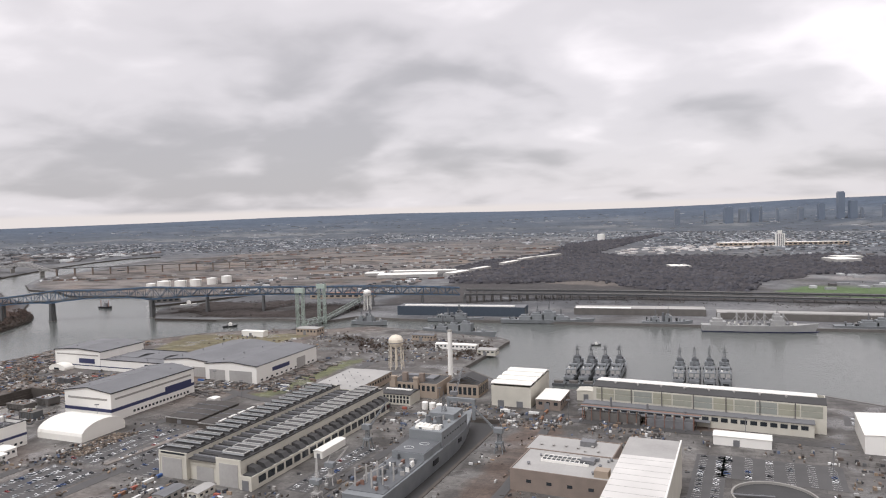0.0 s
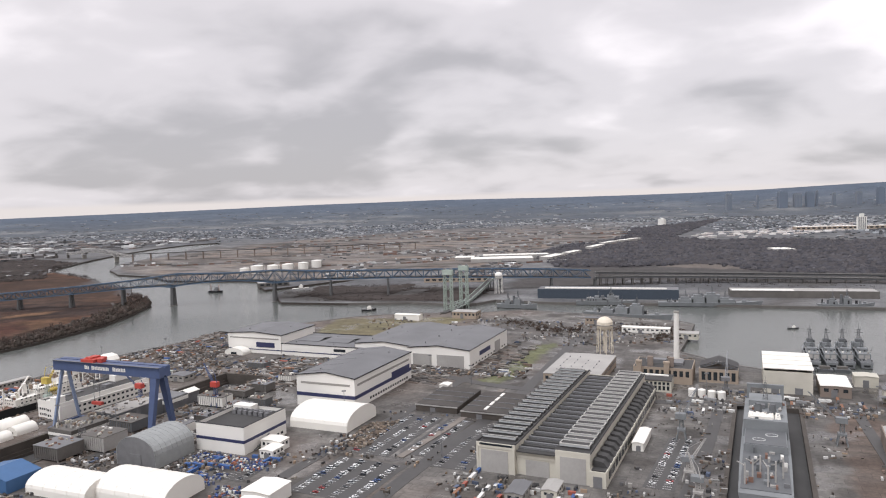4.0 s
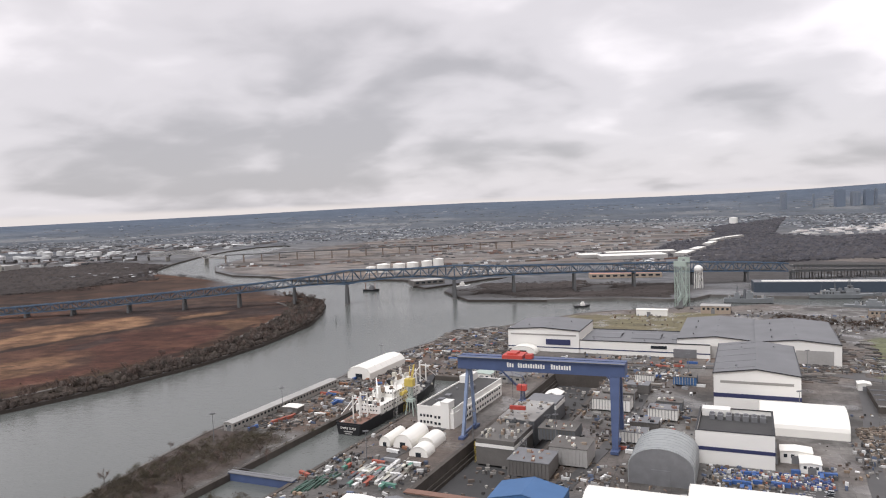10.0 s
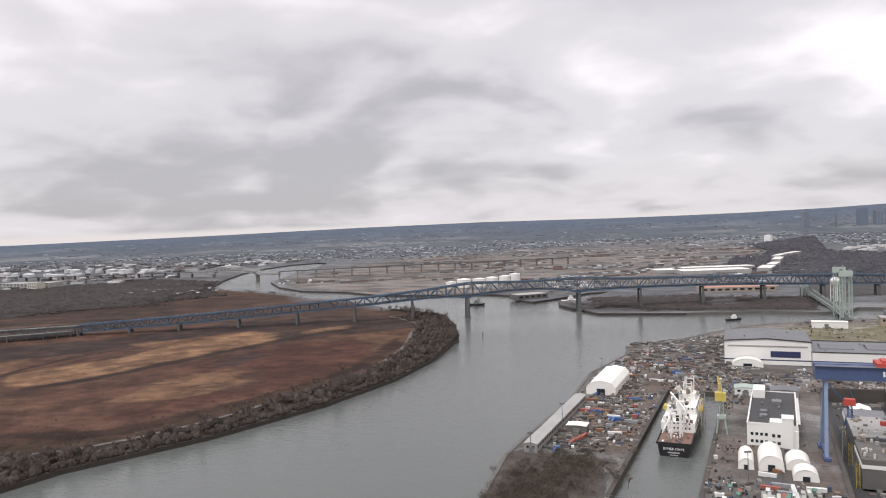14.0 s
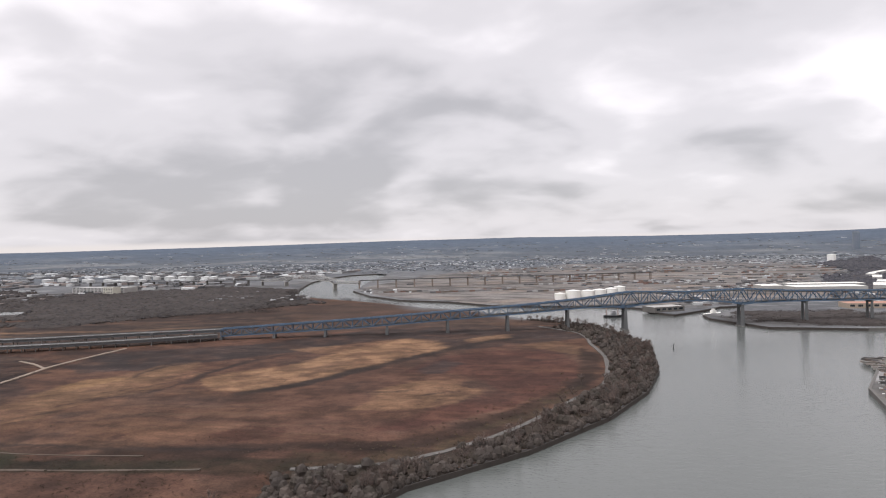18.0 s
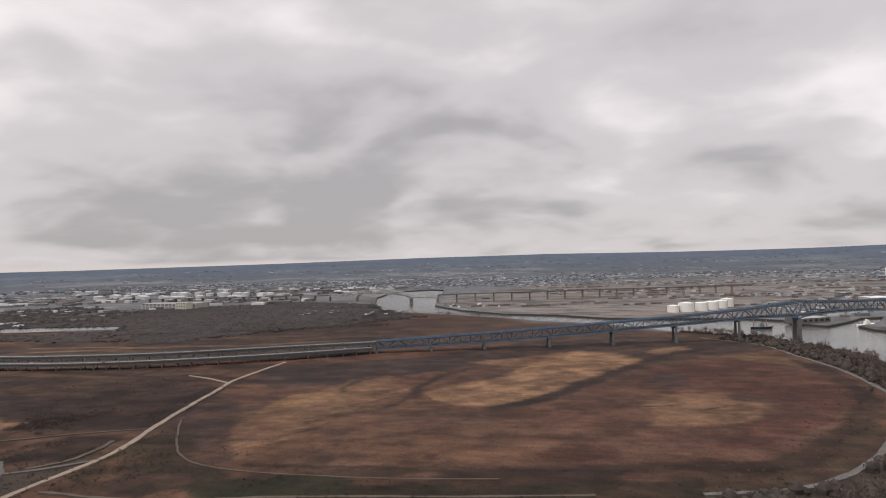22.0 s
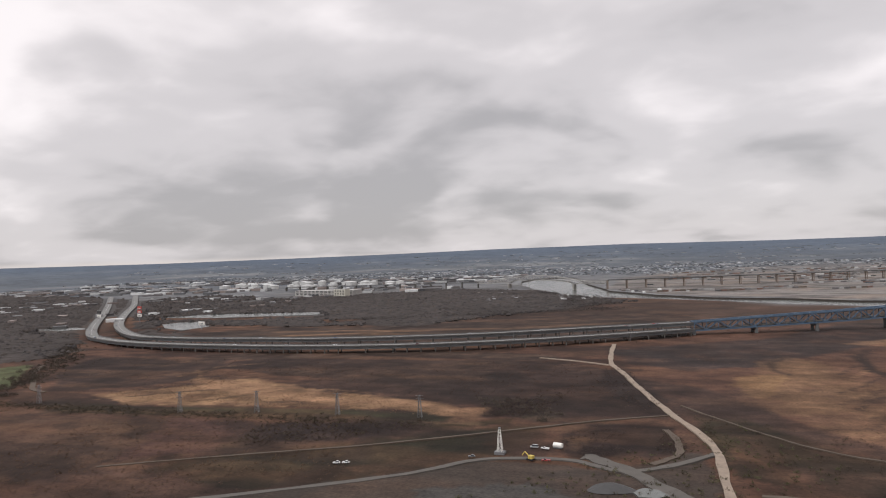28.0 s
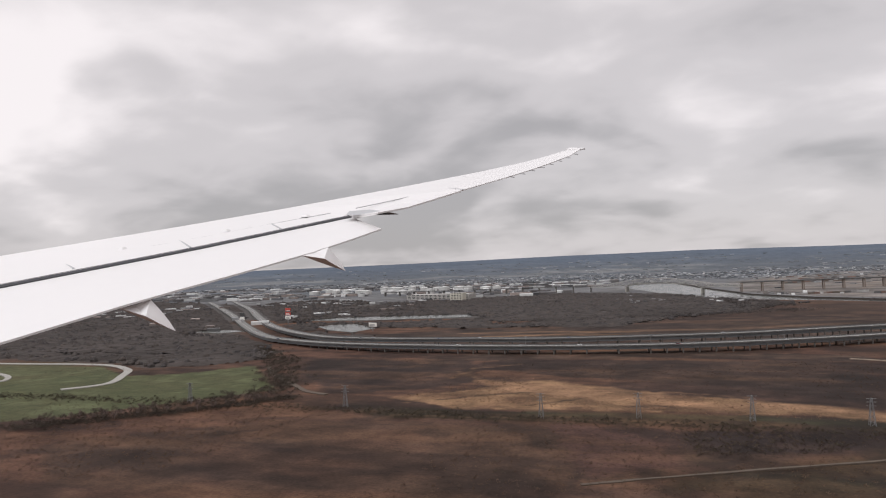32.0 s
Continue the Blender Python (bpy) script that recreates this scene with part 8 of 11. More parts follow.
tug(-27, 640, -80, 9, "small dark launch in the basin", M_BLACK, M_WHITE)
dredge = tug(-705, 838, -95, 22, "dark work barge with two upright spuds in the river", M_BLACK, M_STEEL, "spud_barge")
for y in (3, 16):
    part("spud", Shape().bar((0, y, 0.5), (0, y, 11), 0.7), M_RUST, dredge)
tug(-594, 862, -60, 22, "white motor yacht at the river wharf", M_WHITE, M_WHITE, "motor_yacht")
tug(-430, 700, -60, 16, "small tug moored by the lift bridge", M_BLACK, M_WHITE)
buoy = thing("channel_marker", -640, 605, -2.6, 0, "small dark channel marker in the river", "buoy")
part("float", Shape().tube((0, 0, -0.4), (0, 0, 0.6), 0.9, 0.7, 8), M_BLACK, buoy)
part("post", Shape().bar((0, 0, 0.5), (0, 0, 4.2), 0.35), M_BLACK, buoy)


def hull_module(x, y, rot, w, d, h, skin, label):
    """A prefabricated ship block on stands, ribs showing on its sides."""
    ob = thing("ship_block", x, y, 0, rot, label, "ship block", "ship blocks in the yard")
    part("shell_plate", Shape().box(0, 0, 0.7, w, d, h), skin, ob)
    part("deck_plate", Shape().box(-0.2, -0.2, h, w + 0.2, d + 0.2, h + 0.25), random.choice((M_DCONC, M_STEEL, M_DCONC)), ob)
    for i in range(int(w / 1.4)):
        part("rib", Shape().box(0.5 + i * 1.4, -0.25, 0.9, 0.8 + i * 1.4, 0.05, h - 0.1), M_DCONC if skin in (M_DCONC, M_NAVALD, M_STEEL) else M_LIGHTROOF, ob)
    for a, b in ((0.3, 0.3), (w - 0.9, 0.3), (0.3, d - 0.9), (w - 0.9, d - 0.9)):
        part("stand", Shape().box(a, b, 0, a + 0.6, b + 0.6, 0.72), M_CONC, ob)
    for i in range(12):
        a, b = random.uniform(0, w - 2), random.uniform(0, d - 2)
        part("fitting", Shape().box(a, b, h + 0.2, a + random.uniform(0.3, 1.8), b + random.uniform(0.3, 1.8), h + random.uniform(0.4, 1.2)), random.choice((M_RUST, M_CREAM, M_TRACK, M_RUST, M_BLACK, M_WHITE)), ob)


random.seed(64)
for x, y, w, d, h, skin, label in ((-378, 306, 11, 8, 5, M_WHITE, "white-primed ship block on stands"), (-374, 322, 12, 9, 4.5, M_DCONC, "dark grey ship block on stands"), (-366, 340, 13, 8, 5.5, M_WHITE, "long white ship block on stands"), (-362, 356, 12, 7, 4.5, M_NAVALD, "dark steel ship block on stands"),
                                   (-418, 262, 16, 14, 6.5, M_DCONC, "dark grey ship block with open deck"), (-404, 276, 15, 14, 7.5, M_LIGHTROOF, "pale grey ship block on stands"), (-412, 304, 16, 13, 5.5, M_NAVALD, "dark steel ship block on stands"), (-392, 352, 18, 9, 6, M_WHITE, "large white-primed ship block"), (-388, 372, 16, 9, 4, M_DCONC, "flat dark ship block on stands"), (-376, 384, 11, 9, 5, M_DCONC, "dark grey ship block on stands"), 
                                   (-352, 404, 12, 10, 5, M_SHEDBLUE, "blue-painted ship block on stands"), (-372, 410, 10, 8, 4, M_WHITE, "white-primed ship block on stands"), (-412, 440, 14, 8, 4, M_NAVALD, "dark ship block by the dock head")):
    hull_module(x, y, -9, w, d, h, skin, label)
for i in range(14):
    x, y = random.uniform(-470, -440), random.uniform(405, 470)
    part_ob = thing("scaffold_tower", x, y, 0, -9, "small grey scaffold tower in the yard", "scaffold", "scaffold towers")
    part("frame", lattice(Shape(), (0, 0, 0), (0, 0, 3.2), 1.2, 1.2, 2, 0.1), M_STEEL, part_ob)
    part("platform", Shape().box(-0.7, -0.7, 3.2, 0.7, 0.7, 3.3), M_TRACK, part_ob)
# ---- the far shore, the town and the hills ----
class Crowd:
    """Many small blocks or tufts in one mesh, each with its own cover colour."""

    def __init__(self):
        self.v, self.f, self.c, self.n = [], [], [], 0

    def boxes(self, x, y, z, w, d, h, rot, col, pitched=None):
        c, s = np.cos(rot), np.sin(rot)
        k = len(x)
        cor = np.array([(-1, -1), (1, -1), (1, 1), (-1, 1)]) * 0.5
        px_, py_ = cor[None, :, 0] * w[:, None], cor[None, :, 1] * d[:, None]
        X = x[:, None] + px_ * c[:, None] - py_ * s[:, None]
        Y = y[:, None] + px_ * s[:, None] + py_ * c[:, None]
        low = np.stack([X, Y, np.repeat((z - 1.0)[:, None], 4, 1)], -1)
        top = np.stack([X, Y, np.repeat((z + h)[:, None], 4, 1)], -1)
        V = np.concatenate([low, top], 1).reshape(-1, 3)
        base = self.n + 8 * np.arange(k)[:, None, None]
        F = base + np.array([(0, 1, 5, 4), (1, 2, 6, 5), (2, 3, 7, 6), (3, 0, 4, 7), (4, 5, 6, 7)])[None]
        self.v.append(V)
        self.f.append(F.reshape(-1, 4))
        self.c.append(np.repeat(col, 8, 0))
        self.n += 8 * k

    def tufts(self, x, y, z, size, col, per=12, tall=1.0, seed=0, thin=0.35, shard=1.0, loose=0.52):
        """Twiggy crowns: loose shards round a middle, pointing up and out."""
        rs = np.random.RandomState(seed)
        k = len(x)
        a, b = rs.rand(k, per) * 2 * np.pi, np.arccos(rs.rand(k, per) * 1.3 - 0.3)
        r = rs.rand(k, per) ** 0.45
        dirx, diry, dirz = np.cos(a) * np.sin(b), np.sin(a) * np.sin(b), np.cos(b)
        sz = size[:, None]
        mid = np.stack([x[:, None] + dirx * r * sz * loose, y[:, None] + diry * r * sz * loose, z[:, None] + sz * tall * (0.42 + 0.46 * dirz * r)], -1)
        u = rs.randn(k, per, 3) * np.array([0.5, 0.5, 0.45 * tall]) + np.stack([dirx * 0.5, diry * 0.5, 0.5 + 0.6 * np.abs(dirz) * tall], -1)
        u *= (sz * 0.16 * shard)[..., None]
        w = rs.randn(k, per, 3) * (sz * thin * 0.10 * shard)[..., None]
        tri = np.stack([mid - u * 0.8 + w, mid - u * 0.8 - w, mid + u], 2).reshape(-1, 3)
        idx = self.n + np.arange(k * per * 3).reshape(-1, 3)
        self.v.append(tri)
        self.f.append(idx)
        self.c.append(np.repeat(col, per * 3, 0))
        self.n += k * per * 3

    def domes(self, x, y, z, r, h, col, seed=0):
        """Rounded hearts of bushes, under their twigs."""
        rs = np.random.RandomState(seed)
        k = len(x)
        a = (np.arange(5)[None, :] + rs.rand(k, 1)) * 2 * np.pi / 5
        rings = []
        for f, g in ((0.9, 0.0), (1.0, 0.45), (0.55, 0.85)):
            q = f * r[:, None] * rs.uniform(0.8, 1.2, (k, 5))
            rings.append(np.stack([x[:, None] + np.cos(a) * q, y[:, None] + np.sin(a) * q, z[:, None] + h[:, None] * g * rs.uniform(0.9, 1.1, (k, 5))], -1))
        V = np.concatenate(rings + [np.stack([x, y, z + h], -1)[:, None, :]], 1)
        i, j = np.arange(5), (np.arange(5) + 1) % 5
        F = [np.stack([i + o, j + o, j + o + 5], 1) for o in (0, 5)] + [np.stack([i + o, j + o + 5, i + o + 5], 1) for o in (0, 5)] + [np.stack([i + 10, j + 10, np.full(5, 15)], 1)]
        F = np.concatenate(F)[None] + self.n + 16 * np.arange(k)[:, None, None]
        self.v.append(V.reshape(-1, 3))
        self.f.append(F.reshape(-1, 3))
        self.c.append(np.repeat(col, 16, 0))
        self.n += 16 * k

    def build(self, name, material, label, category, tone=1.0):
        me = bpy.data.meshes.new(name)
        V = np.concatenate(self.v)
        me.from_pydata(V, [], np.concatenate(self.f))
        with_cover(me, np.concatenate(self.c) * tone)
        me.materials.append(material)
        me.update()
        return tagged(new(name, me), label, category, kind="stuff")


def pick(rs, palette, n, vary=0.12):
    pal = np.array(palette)
    c = pal[rs.randint(len(pal), size=n)]
    return np.clip(c * (1 + (rs.rand(n, 1) - 0.5) * 2 * vary), 0.01, 0.95)


def on_land(x, y, gap=6):
    return inside(x, y, OUTLINE) & clear_of(x, y, [FIELD_BANK, FAR_BANK], gap)


ROOFS = [(0.60, 0.60, 0.59), (0.40, 0.40, 0.40), (0.26, 0.26, 0.26), (0.20, 0.185, 0.18), (0.15, 0.145, 0.145), (0.27, 0.225, 0.205), (0.70, 0.70, 0.69), (0.12, 0.12, 0.125), (0.18, 0.175, 0.175), (0.14, 0.13, 0.13)]
# roof colours with distance haze mixed in, greyer and bluer than ROOFS
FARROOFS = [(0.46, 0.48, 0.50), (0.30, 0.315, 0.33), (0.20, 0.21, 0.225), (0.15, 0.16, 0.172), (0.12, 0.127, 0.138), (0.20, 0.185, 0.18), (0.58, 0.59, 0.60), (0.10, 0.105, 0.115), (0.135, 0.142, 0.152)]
DULL = [(0.22, 0.21, 0.205), (0.17, 0.16, 0.16), (0.28, 0.26, 0.25), (0.36, 0.35, 0.34), (0.13, 0.125, 0.125)]


def district(crowd, n, xr, yr, seed, palette, wr=(8, 22), dr=(6, 12), hr=(2.5, 5), clump=140, level=0.48, rot=12):
    rs = np.random.RandomState(seed)
    x, y = rs.uniform(*xr, n), rs.uniform(*yr, n)
    keep = on_land(x, y) & (fractal(x, y, clump, seed) > level) & (np.hypot(x - MID[0], y - MID[1]) < 3250) & ~inside(x, y, BASIN_WOOD)
    if yr[1] > 2200:
        keep &= ~inside(x, y, RAIL_LAND) | (rs.rand(n) < 0.22)
    x, y = x[keep], y[keep]
    k = len(x)
    if not k:
        return
    w, d, h = rs.uniform(*wr, k), rs.uniform(*dr, k), rs.uniform(*hr, k)
    crowd.boxes(x, y, ground_height(x, y), w, d, h, np.radians(rot + rs.choice([0, 90], k) + rs.randn(k) * 3), pick(rs, palette, k, 0.3) * 0.85)


town = Crowd()
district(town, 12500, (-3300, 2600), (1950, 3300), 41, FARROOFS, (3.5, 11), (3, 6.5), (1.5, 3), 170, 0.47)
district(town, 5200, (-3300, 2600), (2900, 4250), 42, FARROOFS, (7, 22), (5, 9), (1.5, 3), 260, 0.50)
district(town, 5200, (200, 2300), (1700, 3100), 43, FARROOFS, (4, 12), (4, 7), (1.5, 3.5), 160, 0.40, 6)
district(town, 900, (-2900, -1500), (1250, 2100), 44, ROOFS, (14, 42), (10, 18), (3, 6), 170, 0.47, 20)
district(town, 520, (-640, -330), (960, 1500), 45, ROOFS, (4, 14), (4, 9), (1.5, 3.5), 120, 0.48, 20)
district(town, 260, (-1400, -1050), (1000, 1250), 46, ROOFS, (3, 8), (3, 6), (1.5, 3), 60, 0.5)
district(town, 900, (-1150, -330), (1250, 2300), 47, FARROOFS, (4, 18), (2, 4), (1, 2.2), 140, 0.5, 25)
district(town, 260, (-2400, -1650), (560, 1250), 48, ROOFS, (8, 24), (6, 14), (2.5, 4.5), 150, 0.52, 40)
district(town, 300, (250, 900), (1050, 1700), 49, ROOFS, (6, 18), (5, 10), (2, 4), 120, 0.55, 5)
# bright sheds in a fan beyond the woods
rs = np.random.RandomState(52)
n = 620
x, y = rs.uniform(-10, 520, n), rs.uniform(1800, 2450, n)
keep = np.abs(y - 1830 - 0.95 * x) < 150
x, y = x[keep], y[keep]
town.boxes(x, y, 0 * x, rs.uniform(7, 20, len(x)), rs.uniform(5, 9, len(x)), rs.uniform(1.5, 3, len(x)), np.radians(18 + rs.randn(len(x)) * 4), pick(rs, [(0.62, 0.58, 0.55), (0.55, 0.5, 0.47), (0.7, 0.68, 0.66)], len(x)))
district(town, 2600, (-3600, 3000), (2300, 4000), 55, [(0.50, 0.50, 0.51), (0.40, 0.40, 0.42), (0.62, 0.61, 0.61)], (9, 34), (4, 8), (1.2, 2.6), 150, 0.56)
rs = np.random.RandomState(58)
n = 5200
az, rad = np.radians(rs.uniform(-48, 62, n)), rs.uniform(2500, 4050, n) - 500 * rs.rand(n) ** 2
x, y = MID[0] + rad * np.sin(az), MID[1] + rad * np.cos(az)
keep = on_land(x, y) & (fractal(x, y * 1.7, 190, 59) > 0.50)
x, y, rad = x[keep], y[keep], rad[keep]
# low-contrast blue-grey: haze painted into the outermost roofs
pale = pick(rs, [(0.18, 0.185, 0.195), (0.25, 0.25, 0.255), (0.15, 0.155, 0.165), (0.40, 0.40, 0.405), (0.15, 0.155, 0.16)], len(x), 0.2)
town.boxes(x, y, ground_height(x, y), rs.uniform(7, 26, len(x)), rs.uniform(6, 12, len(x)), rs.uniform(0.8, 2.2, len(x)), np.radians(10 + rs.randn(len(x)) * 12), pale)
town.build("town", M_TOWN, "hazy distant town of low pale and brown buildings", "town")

# rail cars, lorries and stacks lying in strips on the railway land
rail = Crowd()
rs = np.random.RandomState(61)
for i in range(52):
    x0, y0 = rs.uniform(-1150, -200), rs.uniform(1150, 2200)
    m = rs.randint(6, 22)
    ang = radians(24 + rs.randn() * 5)
    t = np.arange(m) * 10.0
    x, y = x0 + np.cos(ang) * t, y0 + np.sin(ang) * t
    keep = on_land(x, y, 12)
    x, y = x[keep], y[keep]
    if len(x):
        rail.boxes(x, y, 0 * x, np.full(len(x), 9.0), np.full(len(x), 2.6), np.full(len(x), 2.6), np.full(len(x), ang), pick(rs, DULL + [(0.19, 0.125, 0.105), (0.17, 0.14, 0.12), (0.45, 0.44, 0.43)], len(x)))
rail.build("rail_cars", M_TOWN, "long strings of rail cars on distant sidings", "rail cars")


def tank(x, y, r, h, label, material=None, group="storage tanks"):
    ob = thing("storage_tank", x, y, 0, 0, label, "storage tank", group)
    part("shell", Shape().tube((0, 0, -0.5), (0, 0, h), r, n=20), material or M_WHITE, ob)
    part("roof", Shape().tube((0, 0, h), (0, 0, h + r * 0.16), r * 1.02, r * 0.1, 20), material or M_WHITE, ob)
    part("ladder", Shape().bar((r + 0.2, 0, 0), (r + 0.2, 0, h + 0.6), 0.5, 0.2), M_STEEL, ob)
    return ob


for x, y, r, h in ((-776, 1048, 8, 9), (-758, 1058, 11, 12), (-738, 1075, 10, 11), (-722, 1096, 10, 11), (-706, 1122, 9, 11), (-694, 1150, 9, 12)):
    tank(x, y, r, h, "large white cylindrical storage tank by the river", group="riverside tanks")
rs = np.random.RandomState(71)
M_TANKOLD = mat("weathered_tank_paint", (0.52, 0.515, 0.50), 0.6, var=0.25, scale=0.1)
for i in range(22):
    x, y = -2180 + 34 * (i % 11) + rs.uniform(-6, 6) + 120 * (i // 11), 1560 + 22 * (i // 11) * 6 + rs.uniform(-20, 20) - 8 * (i % 11)
    tank(x, y, rs.uniform(9, 15), rs.uniform(7, 11), "weathered pale oil storage tank in a tank farm", group="tank farm", material=M_TANKOLD)
tank(-66, 2525, 13, 21, "tall white tank on the plain", group="landmark tanks")


def block(name, x, y, rot, w, d, h, wall, roof, label, category, rows=0, cols=0, group=""):
    ob = thing(name, x, y, 0, rot, label, category, group)
    shell(ob, w, d, h, wall, 0.4)
    part("roof", Shape().box(0.3, 0.3, h - 0.5, w - 0.3, d - 0.3, h - 0.1), roof, ob)
    for r in range(rows):
        z0 = h * (r + 0.35) / rows
        windows(ob, "f", 1, w - 1, z0, z0 + h / rows * 0.4, cols, 0.6)
    return ob


block("white_block", -1744, 1165, 2, 118, 40, 11, M_LIGHTROOF, M_LIGHTROOF, "long grey-white multi-storey plant building", "industrial building", 4, 14)
block("white_tower_block", -1650, 1140, 2, 22, 22, 14, M_CREAM, M_LIGHTROOF, "pale tower wing of the plant", "industrial building", 5, 4)
for x, y, w, d, h in ((-430, 1215, 110, 46, 6), (-424, 1290, 122, 30, 6), (-470, 1260, 36, 40, 5), (395, 1475, 46, 60, 8), (420, 1560, 50, 40, 7), (92, 1385, 36, 40, 5)):
    block("white_warehouse", x, y, 12, w, d, h, M_LIGHTROOF, M_FABRIC, "low white-roofed warehouse beyond the bridge", "warehouse", 0, 0, "white warehouses beyond the bridge")
for x, y, w, d, turn in ((-292, 1240, 70, 22, 74), (-268, 1330, 60, 16, 72), (-234, 1470, 74, 16, 74), (-214, 1585, 66, 15, 68), (-186, 1655, 96, 15, 60)):
    block("white_shed", x, y, turn, w, d, 7, M_LIGHTROOF, M_FABRIC, "long white-roofed shed in a row through the wood", "shed", 0, 0, "white sheds in the wood")
block("red_roofed_terminal", -430, 930, 8, 90, 26, 6, M_TANBRICK, mat("terracotta_roof", (0.42, 0.22, 0.16), 0.8, var=0.15), "long terminal with terracotta roof under the bridge", "warehouse", 1, 10)
block("river_store", -648, 868, 35, 42, 24, 6, M_DCONC, M_LIGHTROOF, "pale-roofed store on the river wharf", "warehouse", 1, 5)
block("dark_warehouse", -255, 790, -2, 150, 26, 10.5, mat("dark_blue_cladding", (0.05, 0.065, 0.085), 0.6, var=0.2), M_GREYROOF, "long dark blue quay warehouse with white roof light", "warehouse")
part("roof_light", Shape().box(8, 4, 10.5, 138, 9, 11.6), M_WHITE, bpy.data.objects["dark_warehouse"], "white ridge strip")
block("quay_store", -52, 806, -2, 140, 24, 7.5, M_DCONC, M_LIGHTROOF, "long grey quay store with pale flat roof", "warehouse", 0, 0)
part("roof_light", Shape().box(2, -0.5, 7.4, 62, 9, 8.0), M_WHITE, bpy.data.objects["quay_store"], "white front roof")
block("quay_store", 96, 784, -6, 190, 24, 7, M_DCONC, M_LIGHTROOF, "low grey quay store behind the ships", "warehouse", 0, 0)
part("roof_light", Shape().box(10, 2, 6.95, 180, 7, 7.8), M_LIGHTROOF, bpy.data.objects["quay_store.001"], "white roof strip")
shed("pier_store", -160, 600, TILT_YARD, 38, 8, 4, M_WHITE, M_FABRIC, "long white store near the water tower", "store", 0.5, "u", panes=10)
shed("pier_store", -118, 578, TILT_YARD, 16, 11, 4, M_CREAM, M_LIGHTROOF, "cream flat store on the quay", "store", 0.5, "u", panes=4)
shed("pier_store", -192, 636, TILT_YARD, 22, 8, 5, M_TANBRICK, M_GREYROOF, "tan two-storey quay office", "office", 0.8, "u", panes=7)
shed("bridge_house", -318, 652, TILT_YARD, 24, 14, 6.5, M_TANBRICK, M_LIGHTROOF, "tan brick building by the lift bridge", "building", 0.5, "u", panes=6)
shed("white_store", -372, 640, TILT_YARD, 26, 8, 5, M_WHITE, M_FABRIC, "white store on the grassy point", "shed", 0.5, "u")

silo = thing("silo_tower", 411, 2052, 0, 10, "tall white silo tower with dark vertical stripes", "silo")
for i in range(5):
    part("silo_drum", Shape().tube((-10 + i * 5, 0, -0.5), (-10 + i * 5, 0, 34), 2.6, n=12), M_WHITE, silo)
for i in range(4):
    part("dark_joint", Shape().box(-8.6 + i * 5, -2.3, 0, -6.4 + i * 5, 2.3, 33), M_NAVALD, silo)
part("head_house", Shape().box(-5, -2.5, 34, 5, 2.5, 42), M_WHITE, silo)
block("long_red_plant", 260, 2075, 3, 330, 30, 9, M_TANBRICK, M_FABRIC, "long low reddish plant with white roof", "factory", 1, 26)

# aerial haze is painted into both tower colours as a pale blue-grey
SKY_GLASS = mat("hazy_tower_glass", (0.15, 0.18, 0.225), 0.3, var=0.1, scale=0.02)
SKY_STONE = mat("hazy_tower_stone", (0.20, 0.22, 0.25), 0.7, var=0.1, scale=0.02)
for x, y, top, w, glass in ((908, 3346, 153, 25, 1), (951, 3334, 114, 28, 1), (984, 3325, 85, 9, 0), (1062, 3300, 96, 16, 0), (473, 3435, 99, 35, 1), (532, 3426, 89, 30, 0), (579, 3418, 95, 30, 1), (607, 3413, 99, 9, 0), (837, 3364, 106, 24, 1), (761, 3383, 91, 21, 0), (254, 3457, 96, 23, 0), (373, 3447, 85, 9, 0), (671, 3401, 88, 12, 0)):
    ob = thing("skyscraper", x, y, 0, 8, "hazy blue-grey glass tower on the skyline" if glass else "pale hazy tower block on the skyline", "skyscraper", "city skyline")
    g0 = float(ground_height(np.array([x]), np.array([y]))[0])
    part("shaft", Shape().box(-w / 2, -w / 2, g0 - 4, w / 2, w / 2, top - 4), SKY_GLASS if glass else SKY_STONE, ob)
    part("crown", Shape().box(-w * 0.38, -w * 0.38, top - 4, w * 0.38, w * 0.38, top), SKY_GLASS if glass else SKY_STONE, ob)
    for i in range(0 if glass else 5):
        part("window_band", Shape().box(-w * 0.46 + i * w * 0.2, -w / 2 - 0.4, g0, -w * 0.37 + i * w * 0.2, -w / 2 + 0.1, top - 8), SKY_GLASS, ob)

# ponds left of the highway
PONDS = ([(-1616, 661), (-1610, 686), (-1585, 693), (-1535, 642), (-1541, 602), (-1580, 624)], [(-1740, 600), (-1690, 590), (-1670, 612), (-1710, 625)], [(-1690, 742), (-1660, 786), (-1501, 822), (-1483, 786), (-1600, 742)])
for pts in PONDS:
    tagged(part("pond", Shape().prism(pts, -0.8, 0.36), M_WATER), "pale still pond among brush", "pond", kind="structure")
rings_ = [[(-1070 + 7.0 * k * (1 + 0.16 * math.sin(3 * a_ + 2 * k)) * math.cos(a_), 209 + 4.2 * k * (1 + 0.2 * math.sin(2 * a_)) * math.sin(a_), 0.2 + 2.0 * (1 - k ** 1.5)) for a_ in [i * 0.3927 for i in range(16)]] for k in (1.0, 0.8, 0.55, 0.3, 0.08)]
tagged(part("spoil_mound", Shape().loft(rings_), M_DARKROOF), "dark spoil heap on the works site", "spoil heap")
for i in range(5):
    tagged(part("pipe", Shape().tube((-1069 + 1.5 * i, 194.5 + 0.6 * i, 1.3), (-1066.5 + 1.5 * i, 191.5 + 0.6 * i, 1.3), 0.35, n=8), M_STEEL), "grey drainage pipe laid on the works site", "pipe", "pipes on the works site")
